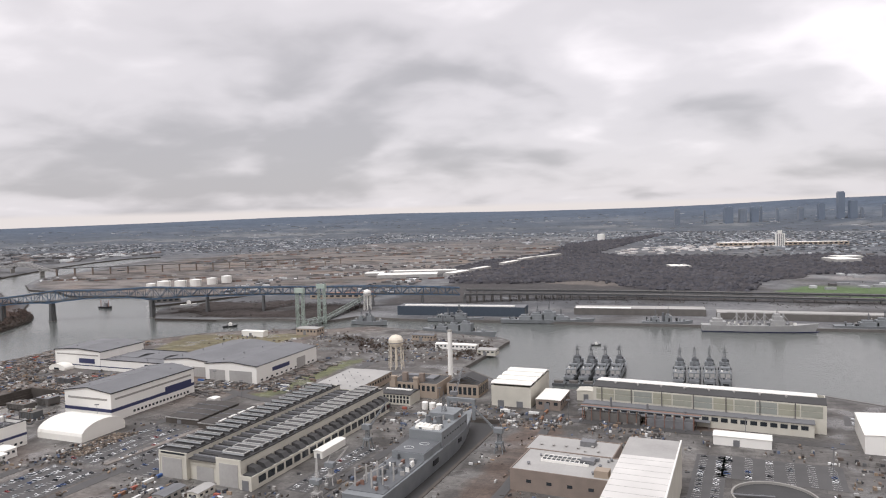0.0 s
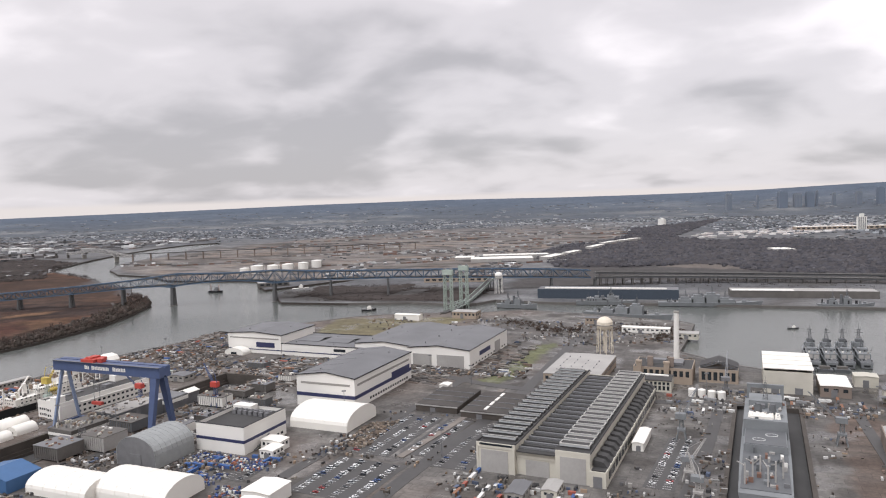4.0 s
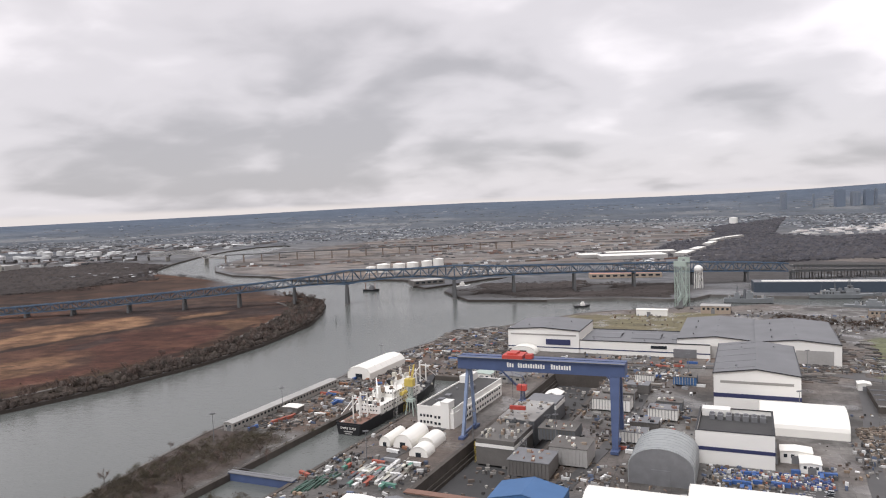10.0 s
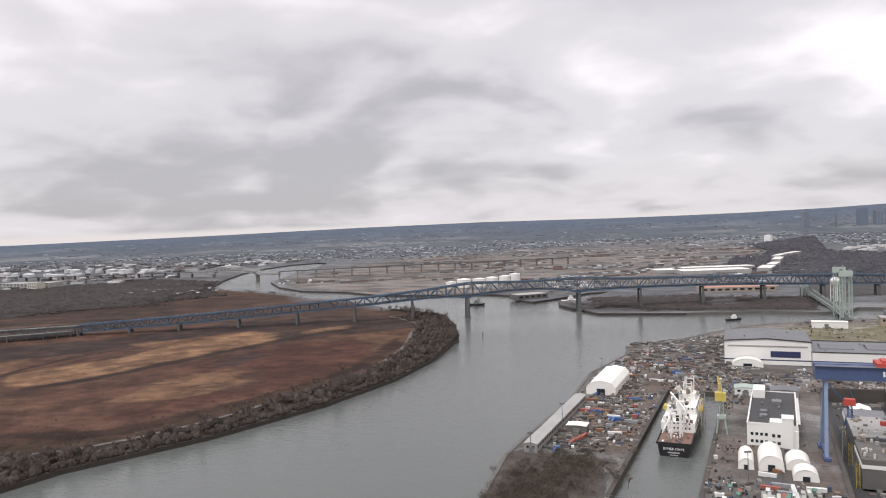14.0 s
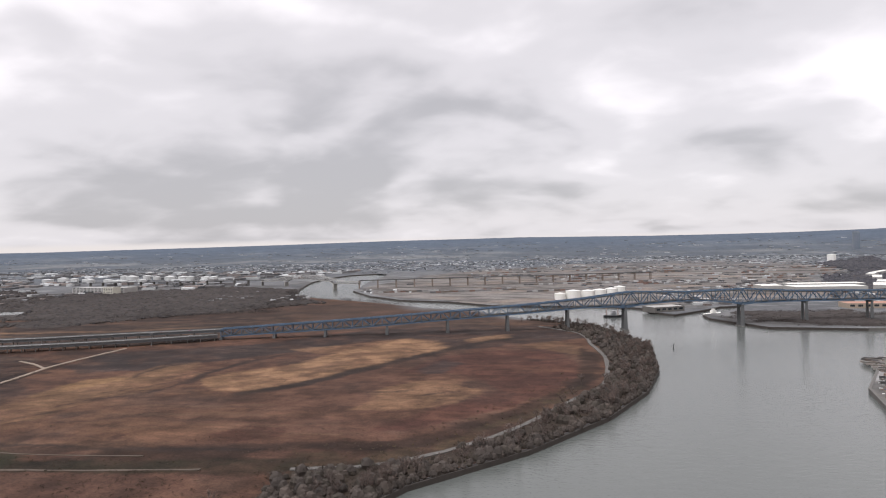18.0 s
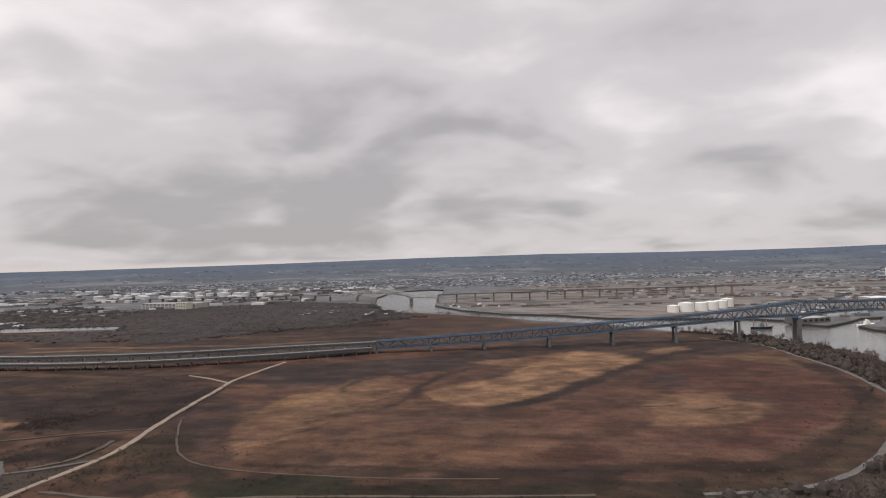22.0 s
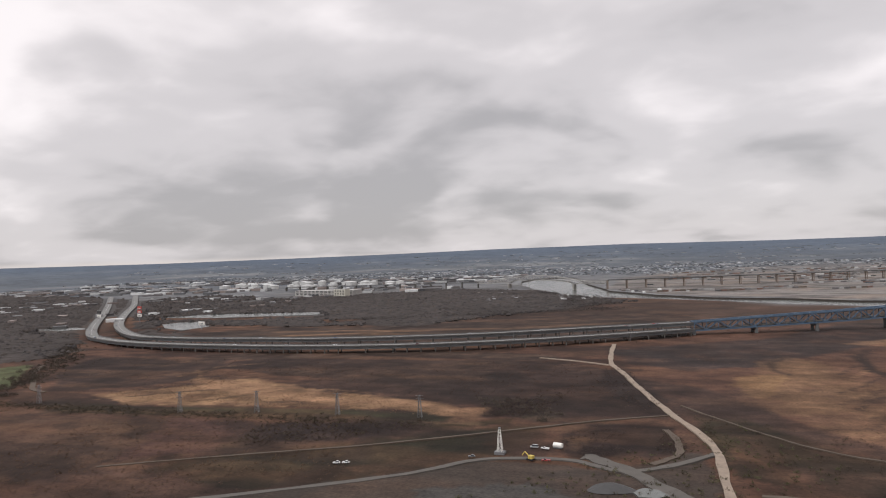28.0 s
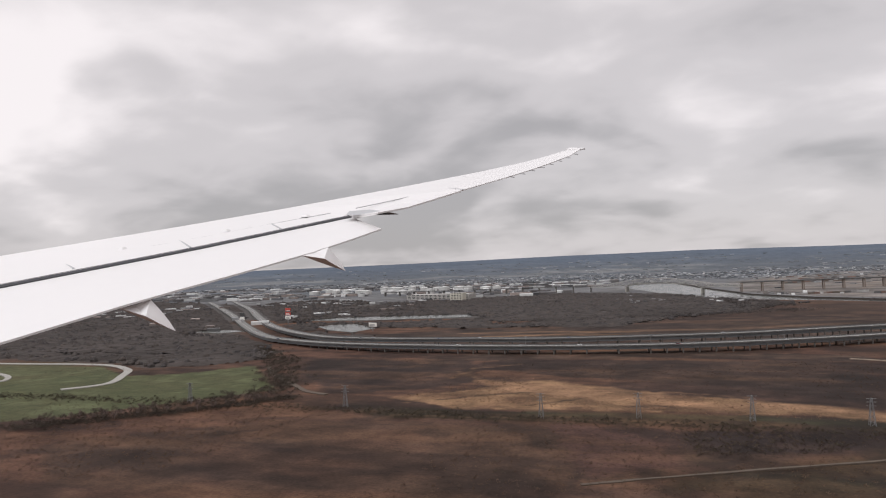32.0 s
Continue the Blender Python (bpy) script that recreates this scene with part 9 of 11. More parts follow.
# ---- cars, containers, masts and yard clutter ----
CARPAINT = [mat("car_paint_%s" % n, c, 0.3, var=0.05, spec=0.6) for n, c in (("white", (0.75, 0.75, 0.74)), ("silver", (0.42, 0.43, 0.44)), ("black", (0.02, 0.02, 0.022)), ("grey", (0.13, 0.135, 0.14)), ("red", (0.28, 0.03, 0.03)), ("blue", (0.04, 0.08, 0.2)))]


def car_meshes(kind):
    L, W = {"car": (2.4, 0.98), "van": (2.9, 1.06), "truck": (2.9, 1.04)}[kind]
    body = Shape().hull([(-W / 2, -L / 2, 0.14), (W / 2, -L / 2, 0.14), (W / 2, L / 2, 0.14), (-W / 2, L / 2, 0.14)], [(-W * 0.48, -L * 0.49, 0.46), (W * 0.48, -L * 0.49, 0.46), (W * 0.48, L * 0.48, 0.42), (-W * 0.48, L * 0.48, 0.42)])
    top = 0.98 if kind == "van" else 0.78
    y0, y1 = {"car": (-0.34, 0.16), "van": (-0.47, 0.30), "truck": (-0.02, 0.26)}[kind]
    cabin = Shape().hull([(-W * 0.45, L * y0, 0.44), (W * 0.45, L * y0, 0.44), (W * 0.45, L * y1, 0.44), (-W * 0.45, L * y1, 0.44)],
                         [(-W * 0.38, L * (y0 + 0.05), top), (W * 0.38, L * (y0 + 0.05), top), (W * 0.38, L * (y1 - 0.12), top), (-W * 0.38, L * (y1 - 0.12), top)])
    roof = Shape().box(-W * 0.37, L * (y0 + 0.055), top, W * 0.37, L * (y1 - 0.125), top + 0.03)
    wheel = Shape().tube((-0.06, 0, 0), (0.06, 0, 0), 0.16, n=8)
    return L, W, body, cabin, roof, wheel


CARS = {}


def car_base(kind, paint):
    key = (kind, paint.name)
    if key not in CARS:
        L, W, body, cabin, roof, wheel = car_meshes(kind)
        CARS[key] = (L, W, body.mesh("body", paint), cabin.mesh("cabin", M_GLASS), roof.mesh("roof", paint), wheel.mesh("wheel", M_TYRE))
    return CARS[key]


COUNT = [0]


def car(x, y, z, rot, kind="car", paint=None, group="parked cars"):
    paint = paint or random.choice(CARPAINT[:1] * 7 + CARPAINT[1:4] * 3 + CARPAINT[4:])
    L, W, body, cabin, roof, wheel = car_base(kind, paint)
    ob = new("parked_car" if kind == "car" else kind, None)
    ob.empty_display_size = 0.5
    ob.matrix_basis = pose(x, y, z, 0, 0, rot)
    hue = paint.name.split("_")[2]
    tagged(ob, "%s %s parked on the wet asphalt" % (hue, {"car": "saloon car", "van": "delivery van", "truck": "pickup truck"}[kind]), {"car": "car", "van": "van", "truck": "truck"}[kind], group)
    for name, me in (("body", body), ("cabin", cabin), ("roof", roof)):
        part(name, me, None, ob)
    for sx in (-1, 1):
        for sy in (-0.3, 0.3):
            w = new("wheel", wheel)
            w.parent = ob
            w.matrix_basis = pose(sx * W * 0.46, sy * L, 0.15)
    COUNT[0] += 1
    return ob


def lot(name, x, y, rot, w, d, rows, per_row, fill, label):
    """A parking lot: asphalt sheet, bay lines, and cars in rows."""
    ob = thing(name, x, y, 0, rot, label, "parking lot", kind="structure")
    part("asphalt", Shape().box(0, 0, -0.3, w, d, 0.06), M_ROAD, ob)
    m = pose(x, y, 0, 0, 0, rot)
    for r in range(rows):
        u = w * (r + 0.5) / rows
        s = Shape()
        for k in range(per_row + 1):
            v = 1.5 + (d - 3) * k / per_row
            s.box(u - 1.7, v - 0.07, 0.06, u + 1.7, v + 0.07, 0.085)
        part("bay_line", s, M_LINE, ob)
        for k in range(per_row):
            if random.random() < fill:
                v = 1.5 + (d - 3) * (k + 0.5) / per_row
                p = m @ Vector((u + random.uniform(-0.25, 0.25), v, 0.07))
                car(p.x, p.y, p.z, rot + 90 + random.choice((0, 180)) + random.uniform(-4, 4), random.choice(("car", "car", "car", "van", "truck")), random.choice(CARPAINT[:1] * 4 + CARPAINT[:4] * 2 + CARPAINT[4:]))


random.seed(2024)
lot("parking_lot", -277, 298, -10, 22, 60, 3, 24, 0.5, "wet parking lot with rows of cars")
lot("parking_lot", -252, 300, -10, 14, 54, 2, 22, 0.6, "wet parking lot with rows of cars")
lot("parking_lot", -284, 252, -10, 34, 40, 4, 17, 0.75, "crowded parking lot beside the roadway")
lot("parking_lot", -236, 288, -10, 20, 62, 2, 22, 0.14, "nearly empty wet parking lot beside the saw-tooth shop")
lot("parking_lot", -318, 258, -10, 12, 20, 2, 8, 0.3, "small parking lot near the tents")
lot("parking_lot", -146, 282, -12, 12, 62, 2, 26, 0.6, "narrow parking lot beside the saw-tooth shop")
lot("parking_lot", 24, 298, -10, 14, 62, 2, 24, 0.5, "narrow parking lot behind the tall store")
lot("parking_lot", 40, 330, -10, 52, 30, 6, 11, 0.22, "fenced parking lot beside the settling tank")
lot("parking_lot", 116, 418, -12, 30, 18, 3, 7, 0.7, "small parking lot by the basin quay")
lot("parking_lot", -196, 492, -8, 30, 24, 2, 10, 0.35, "half-empty parking lot by the workshop")


def free(x, y):
    """Clear of the buildings' footprints and docks."""
    if any(inside(np.array([x]), np.array([y]), d)[0] for d in (DOCK_A, DOCK_B, DOCK_C)):
        return False
    for bx, by, rot, w, d in FOOT:
        c, s = math.cos(radians(rot)), math.sin(radians(rot))
        u, v = (x - bx) * c + (y - by) * s, -(x - bx) * s + (y - by) * c
        if -2 < u < w + 2 and -2 < v < d + 2:
            return False
    return True


FOOT = [(-335, 364, -8, 38, 71), (-349, 288, -8, 28, 32), (-316, 326, -8, 36, 32), (-386, 228, -7, 34, 20), (-353, 229, -7, 37, 23), (-374, 264, -8, 23, 24), (-419, 229, -8, 24, 16), (-540, 401, -10, 14, 40), (-480, 276, -8, 28, 30),
        (-458, 478, -8, 50, 58), (-408, 483, -8, 82, 44), (-346, 470, -8, 92, 92), (-213, 284, -9.5, 56, 140), (43, 290, 0, 36, 36), (40, 330, -10, 52, 30), (-264, 364, -8, 24, 36), (-237, 356, -8, 25, 37), (-203, 429, -8, 34, 58), (-471, 318, -11, 19, 60), (-561, 296, -10, 5.5, 88),
        (-23, 410, -11.5, 128, 40), (-79, 429, -8, 25, 47), (-51, 424, -8, 15, 26), (44, 375, -10, 27, 9), (112, 372, -10, 40, 40), (-48, 300, -11, 44, 56), (-9, 246, -9, 22, 74), (-150, 422, -8, 36, 50), (-112, 447, -8, 22, 20),
        (-277, 298, -10, 22, 60), (-252, 300, -10, 14, 54), (-284, 252, -10, 34, 40), (-146, 282, -12, 12, 62), (24, 298, -10, 14, 62), (116, 418, -12, 30, 18), (-318, 258, -10, 12, 20), (-294, 222, -8, 16, 30), (-240, 250, -8, 8, 180)]

# pale footway between the parking lots
tagged(part("footway", ribbon(curve([(-225, 412, 0.34), (-236, 352, 0.34), (-250, 295, 0.34)]), 3.6, 0.12, 0.4), mat("worn_footway", (0.20, 0.175, 0.155), 0.8, var=0.35, scale=0.2)), "worn paved footway between parking lots", "footway", kind="structure")
# yard streets
for lift_, (line, wdt) in enumerate((([(-246, 240), (-237, 290), (-226, 340), (-213, 405), (-201, 505), (-194, 570)], 7), ([(-296, 240), (-285, 300), (-266, 370), (-252, 440), (-243, 470)], 6), ([(-290, 452), (-230, 420), (-130, 400), (-60, 408), (20, 396), (110, 380)], 7),
                  ([(-133, 262), (-118, 330), (-105, 400)], 5.5), ([(-480, 240), (-455, 330), (-446, 440), (-440, 476)], 5), ([(-400, 240), (-376, 330), (-362, 420), (-350, 462)], 5), ([(-60, 262), (-50, 300), (-42, 380), (-38, 410)], 5), ([(-440, 452), (-340, 448), (-250, 446)], 6))):
    tagged(part("yard_street", ribbon(curve([(a, b, 0.1 + 0.025 * lift_) for a, b in line]), wdt, 0.1, 0.4), M_ROAD), "worn wet asphalt yard street", "street", kind="structure")

CONT = [mat("container_%s" % n, c, 0.6, var=0.2, scale=0.6) for n, c in (("red", (0.33, 0.10, 0.07)), ("blue", (0.05, 0.11, 0.28)), ("white", (0.68, 0.67, 0.64)), ("green", (0.10, 0.22, 0.17)), ("rust", (0.24, 0.12, 0.07)), ("grey", (0.28, 0.28, 0.28)))]


def container_mesh(m, L):
    n = int(L / 0.5)
    side = [(0.63, -L / 2)]
    for i in range(n):
        y = -L / 2 + 0.25 + i * 0.5
        side += [(0.63, y - 0.14), (0.68, y - 0.1), (0.68, y + 0.1), (0.63, y + 0.14)]
    side.append((0.63, L / 2))
    plan = side + [(-a, b) for a, b in reversed(side)]
    return Shape().prism(plan, 0, 1.36).mesh("box", m)


CMESH = {(m.name, L): container_mesh(m, L) for m in CONT for L in (3.1, 6.3)}
DOORMESH = Shape().box(-0.56, -0.03, 0.08, 0.56, 0.03, 1.28).mesh("container_door", M_STEEL)


def container(x, y, z, rot, m, L):
    hue = m.name.split("_")[1]
    ob = tagged(new("shipping_container", CMESH[(m.name, L)]), "%s corrugated steel shipping container in the yard" % hue, "container", "yard containers")
    ob.matrix_basis = pose(x, y, z, 0, 0, rot)
    d = new("container_door", DOORMESH)
    d.parent = ob
    d.matrix_basis = pose(0, -L / 2 - 0.03, 0)


for k_, (m_, L_) in enumerate(zip((4, 0, 2, 1, 3, 2, 5), (6.3, 3.1, 6.3, 6.3, 6.3, 3.1, 6.3))):
    container(-215.5 + 1.25 * k_, 262 + 8.2 * k_, 0.0, -9, CONT[m_], L_)
random.seed(31)
made = 0
for x0, y0, x1, y1, n, hues in ((-528, 440, -470, 560, 40, (0, 4, 4, 2, 1, 5, 5)), (-540, 320, -508, 400, 22, (0, 1, 2, 4, 5)), (-490, 240, -455, 285, 40, (2, 2, 3, 5, 0)), (-380, 290, -350, 350, 22, (5, 0, 2, 1)), (-380, 380, -300, 470, 34, (4, 5, 5, 2, 1)),
                                (-400, 425, -345, 470, 20, (0, 4, 2)), (-145, 385, -100, 425, 20, (2, 2, 5, 0)), (-215, 245, -165, 280, 18, (0, 1, 5, 2)), (-80, 400, -20, 425, 12, (5, 2, 4)), (-340, 255, -300, 285, 22, (1, 1, 1, 5))):
    for i in range(n):
        x, y = random.uniform(x0, x1), random.uniform(y0, y1)
        L = random.choice((3.1, 6.3))
        if free(x, y) and inside(np.array([x]), np.array([y]), OUTLINE)[0]:
            container(x, y, 0.02, random.choice((-9, 81)) + random.uniform(-6, 6), CONT[random.choice(hues)], L)
            made += 1

for i, (x, y, m_, L_, r_) in enumerate(((-496, 250, 0, 6.3, 60), (-542, 311, 0, 6.3, -20), (-540, 315, 0, 6.3, -20), (-538, 319, 0, 6.3, -20), (-539, 362, 0, 6.3, 75), (-534, 364, 0, 6.3, 75), (-530, 362, 4, 6.3, 80), (-548, 300, 1, 6.3, -15), (-466, 284, 4, 3.1, 60), (-470, 280, 2, 6.3, 70))):
    container(x, y, 0.02, r_, CONT[m_], L_)
shed("white_store", -546, 326, TILT_YARD, 9, 6, 3.2, M_DCONC, M_FABRIC, "small dark hut with white flat roof", "hut", 0.3)
shed("site_office", -464, 404, TILT_YARD, 11, 9, 3.6, M_WHITE, M_GREEN, "site hut with pale green roof", "hut", 0.6, panes=3)
shed("site_office", -447, 400, TILT_YARD, 13, 10, 3.6, M_CONC, M_GREYROOF, "grey-roofed site hut by the dock head", "hut", 0.6, panes=3)
shed("site_office", -470, 222, TILT_YARD, 11, 7, 3.2, M_CONC, M_FABRIC, "site hut with white roof by the dock gate", "hut", 0.4, panes=3)
shed("site_office", -456, 216, TILT_YARD, 9, 12, 3.4, M_STEEL, M_GREYROOF, "grey vaulted site store by the dock gate", "hut", 1.0)
# stacks of plate, pipe, timber and scrap, too many to count
clut = Crowd()
rs = np.random.RandomState(81)
PILE = [(0.17, 0.125, 0.10), (0.12, 0.095, 0.08), (0.28, 0.265, 0.245), (0.10, 0.098, 0.098), (0.42, 0.41, 0.39), (0.20, 0.18, 0.155), (0.085, 0.073, 0.066), (0.24, 0.18, 0.13), (0.58, 0.57, 0.55), (0.10, 0.12, 0.17), (0.07, 0.068, 0.068), (0.15, 0.14, 0.13)]
for x0, y0, x1, y1, n, long in ((-530, 430, -440, 600, 900, 6), (-560, 300, -500, 440, 520, 3), (-500, 240, -450, 300, 320, 3), (-400, 250, -345, 475, 900, 4), (-470, 410, -395, 480, 420, 4), (-300, 440, -215, 480, 380, 7), (-290, 290, -262, 350, 520, 1.6),
                                (-345, 252, -300, 288, 420, 1.8), (-160, 380, -60, 430, 380, 3), (-220, 240, -150, 285, 300, 3), (-65, 385, 110, 412, 420, 3), (-130, 255, -85, 330, 200, 3), (-40, 360, 70, 395, 360, 2.5), (-240, 540, -120, 640, 420, 3), (-390, 590, -250, 680, 260, 3), (40, 255, 120, 380, 420, 2.5), (-105, 570, -130, 500, 60, 3), (-440, 225, -300, 250, 150, 2)):
    n = int(n * 1.0)
    x, y = rs.uniform(x0, x1, n), rs.uniform(y0, y1, n)
    keep = np.array([free(a, b) for a, b in zip(x, y)]) & inside(x, y, OUTLINE) & clear_of(x, y, [YARD_BANK, BASIN_NEAR], 3)
    keep &= fractal(x, y, 26, 7) > 0.42
    x, y = x[keep], y[keep]
    k = len(x)
    if k:
        clut.boxes(x, y, 0 * x, rs.uniform(0.4, long, k), rs.uniform(0.3, 1.5, k), rs.uniform(0.2, 1.5, k), np.radians(-9 + rs.choice([0, 90], k) + rs.randn(k) * 9), pick(rs, PILE, k, 0.25))


def heaps(poly, step, w, d, h, colors, seed, rot=-9, fill=0.8, turn=6):
    """Close rows of bundles or drums over a patch of the yard."""
    rs_ = np.random.RandomState(seed)
    xs_, ys_ = [p[0] for p in poly], [p[1] for p in poly]
    x_, y_ = scatter_grid(min(xs_), max(xs_), min(ys_), max(ys_), step, 0.22, seed)
    k_ = inside(x_, y_, poly) & (rs_.rand(len(x_)) < fill) & (fractal(x_, y_, 12, seed) > 0.36)
    x_, y_ = x_[k_], y_[k_]
    n_ = len(x_)
    if n_:
        clut.boxes(x_, y_, np.where(inside(x_, y_, DOCK_B), PIT, 0.0), rs_.uniform(*w, n_), rs_.uniform(*d, n_), rs_.uniform(*h, n_), np.radians(rot + rs_.randn(n_) * turn), pick(rs_, colors, n_, 0.3))


DRUM = [(0.06, 0.085, 0.19), (0.07, 0.10, 0.22), (0.10, 0.11, 0.16), (0.22, 0.21, 0.20), (0.30, 0.13, 0.09), (0.5, 0.49, 0.46)]
for poly, seed in (([(-344, 283), (-305, 279), (-305, 266), (-342, 270)], 201), ([(-320, 279), (-303, 279), (-305, 268), (-320, 266)], 202), ([(-313, 250), (-297, 251), (-298, 238), (-313, 237)], 203), ([(-330, 262), (-315, 262), (-315, 250), (-330, 250)], 204)):
    heaps(poly, 1.25, (0.5, 1.2), (0.5, 1.0), (0.5, 1.3), DRUM, seed, fill=0.75)
heaps([(-281, 338), (-266, 345), (-270, 303), (-284, 304)], 1.3, (0.8, 1.6), (0.4, 0.8), (0.4, 1.1), [(0.20, 0.155, 0.12), (0.15, 0.12, 0.095), (0.26, 0.22, 0.18), (0.11, 0.092, 0.08)], 205, fill=0.95)
PLATE = [(0.13, 0.105, 0.09), (0.10, 0.092, 0.088), (0.19, 0.165, 0.145), (0.08, 0.075, 0.072), (0.24, 0.225, 0.205)]
for poly, seed in (([(-243, 537), (-233, 548), (-248, 452), (-257, 448)], 206), ([(-229, 530), (-220, 542), (-233, 441), (-246, 433)], 207), ([(-290, 452), (-262, 448), (-268, 415), (-296, 420)], 208), ([(-300, 470), (-258, 462), (-258, 448), (-300, 452)], 209), ([(-416, 462), (-381, 470), (-365, 406), (-385, 391)], 210), ([(-355, 462), (-345, 462), (-366, 380), (-374, 384)], 211), ([(-520, 560), (-440, 600), (-460, 520), (-515, 480)], 212)):
    heaps(poly, 3.2, (3, 8), (0.8, 2.0), (0.2, 0.9), PLATE, seed, rot=-14, fill=0.85)
heaps([(-478, 252), (-474, 268), (-457, 263), (-458, 246)], 2.6, (5, 6.5), (1.2, 1.4), (1.2, 1.5), [(0.45, 0.435, 0.37), (0.50, 0.49, 0.46), (0.26, 0.25, 0.235), (0.16, 0.16, 0.17)], 213, rot=81, fill=0.9, turn=1.5)
heaps([(-494, 236), (-490, 254), (-482, 252), (-488, 234)], 1.6, (5, 8), (0.4, 0.6), (0.4, 0.8), [(0.06, 0.10, 0.078), (0.08, 0.12, 0.10)], 214, rot=80, fill=0.8, turn=3)
heaps([(-498, 232), (-455, 240), (-452, 206), (-500, 208)], 2.2, (0.6, 3), (0.5, 1.4), (0.3, 1.3), PILE, 215, fill=0.6, turn=40)
heaps([(-424, 236), (-384, 240), (-384, 205), (-424, 205)], 2.2, (0.6, 3), (0.5, 1.4), (0.3, 1.3), PILE, 216, fill=0.5, turn=40)
for k_ in range(3):
    heaps([(-444, 244), (-424, 244), (-394, 420), (-414, 420)], 3.4, (0.5, 2.6), (0.4, 1.5), (0.3, 1.4), PLATE + [(0.3, 0.28, 0.25)], 220 + k_, fill=0.25, turn=40)
for k_ in range(2):
    heaps([(-556, 300), (-524, 300), (-506, 420), (-512, 440), (-528, 440)], 3.0, (0.6, 4.5), (0.4, 1.6), (0.3, 1.2), PLATE, 230 + k_, fill=0.4, turn=30)
    heaps([(-500, 470), (-470, 440), (-440, 470), (-440, 560), (-470, 570)], 3.2, (0.8, 5), (0.5, 1.8), (0.3, 1.4), PLATE, 240 + k_, fill=0.5, turn=20)
rs = np.random.RandomState(88)
for x0, y0, x1, y1, n in ((-500, 250, -448, 480, 1500), (-420, 240, -340, 480, 3000), (-555, 300, -505, 560, 1300), (-300, 240, -215, 360, 700), (-160, 260, -60, 420, 1000), (-60, 250, 120, 400, 900)):
    x, y = rs.uniform(x0, x1, n), rs.uniform(y0, y1, n)
    keep = (fractal(x, y, 16, 17) > 0.5) & inside(x, y, OUTLINE) & clear_of(x, y, [YARD_BANK, BASIN_NEAR], 3)
    x, y = x[keep], y[keep]
    keep = np.array([free(a, b) for a, b in zip(x, y)], bool)
    x, y = x[keep], y[keep]
    k = len(x)
    clut.boxes(x, y, 0 * x, rs.uniform(0.3, 2.2, k), rs.uniform(0.25, 0.9, k), rs.uniform(0.15, 1.0, k), np.radians(-9 + rs.choice([0, 90], k) + rs.randn(k) * 14), pick(rs, PILE + [(0.05, 0.048, 0.046), (0.06, 0.05, 0.042), (0.085, 0.075, 0.066), (0.13, 0.105, 0.085)], k, 0.3))
clut.build("yard_clutter", M_TOWN, "stacked plate, pipe, timber and scrap", "clutter")


# traffic on the highway
random.seed(8)
for line, n in ((LOWER_WAY[1:], 20), (UPPER_WAY[1:], 20)):
    pts = curve(line, 8)
    for i in range(n):
        k = random.randrange(len(pts) - 1)
        a, b = Vector(pts[k]), Vector(pts[k + 1])
        d = (b - a).normalized()
        side_ = Vector((-d.y, d.x, 0)) * random.choice((-2.4, 2.4))
        p = a.lerp(b, random.random()) + side_
        car(p.x, p.y, p.z + 0.02, math.degrees(math.atan2(-d.x, d.y)), random.choice(("car", "van", "van", "truck")), random.choice(CARPAINT[:2] * 2 + CARPAINT), "cars on the highway")
for i in range(16):
    x = random.uniform(-1000, -240)
    lo, hi = profile(x)
    car(x, bridge_y(x), lo + (hi - lo) * 0.86 + 0.5, -70, random.choice(("car", "van")), None, "cars on the bridge")

# poles, masts, pylons
def pylon(x, y, h, label, rot=0):
    ob = thing("power_pylon", x, y, 0, rot, label, "pylon", "power pylons")
    part("tower", lattice(Shape(), (0, 0, -0.3), (0, 0, h), h * 0.2, h * 0.05, 6, 0.13), M_STEEL, ob)
    for z in (0.72, 0.86, 0.98):
        part("cross_arm", Shape().bar((-h * 0.17, 0, h * z), (h * 0.17, 0, h * z), 0.14), M_STEEL, ob)


for x, y in ((-1440, 268), (-1360, 275), (-1271, 272), (-1235, 280), (-1195, 282), (-1157, 284)):
    pylon(x, y, 9.5, "grey lattice power pylon in the marsh", 10)
rig = thing("drill_rig", -1110, 238, 0, 0, "white lattice drilling mast on the works site", "drilling rig")
part("mast", lattice(Shape(), (0, 0, 0.6), (0, 0, 8.6), 1.7, 0.6, 7, 0.14), M_WHITE, rig)
part("base", Shape().box(-1.8, -1.4, 0, 1.8, 1.4, 0.9), M_STEEL, rig)
part("crown", Shape().box(-0.4, -0.4, 8.6, 0.4, 0.4, 9.0), M_STEEL, rig)
for x, y, kind, pc in ((-1096, 246, "truck", 0), (-1100, 247, "van", 1), (-1093, 232, "truck", 4), (-1118, 231, "car", 3), (-1160, 214, "car", 0), (-1157, 215, "car", 0)):
    car(x, y, 0.42, random.uniform(60, 110), kind, CARPAINT[pc], "site vehicles")
t = thing("site_tank", -1092, 249, 0.2, 75, "white cylindrical tank on the works site", "tank")
part("drum", Shape().tube((0, -1.6, 0.9), (0, 1.6, 0.9), 0.9, n=12), M_WHITE, t)
part("skid", Shape().box(-0.8, -1.6, 0, 0.8, 1.6, 0.25), M_STEEL, t)
ex = thing("excavator", -1098, 232, 0.38, 70, "orange tracked excavator on the works site", "excavator")
part("track_unit", Shape().box(-0.9, -1.3, 0, -0.4, 1.3, 0.5).box(0.4, -1.3, 0, 0.9, 1.3, 0.5), M_TYRE, ex)
part("cab", Shape().box(-0.7, -0.9, 0.5, 0.7, 0.7, 1.5), M_YELLOW, ex)
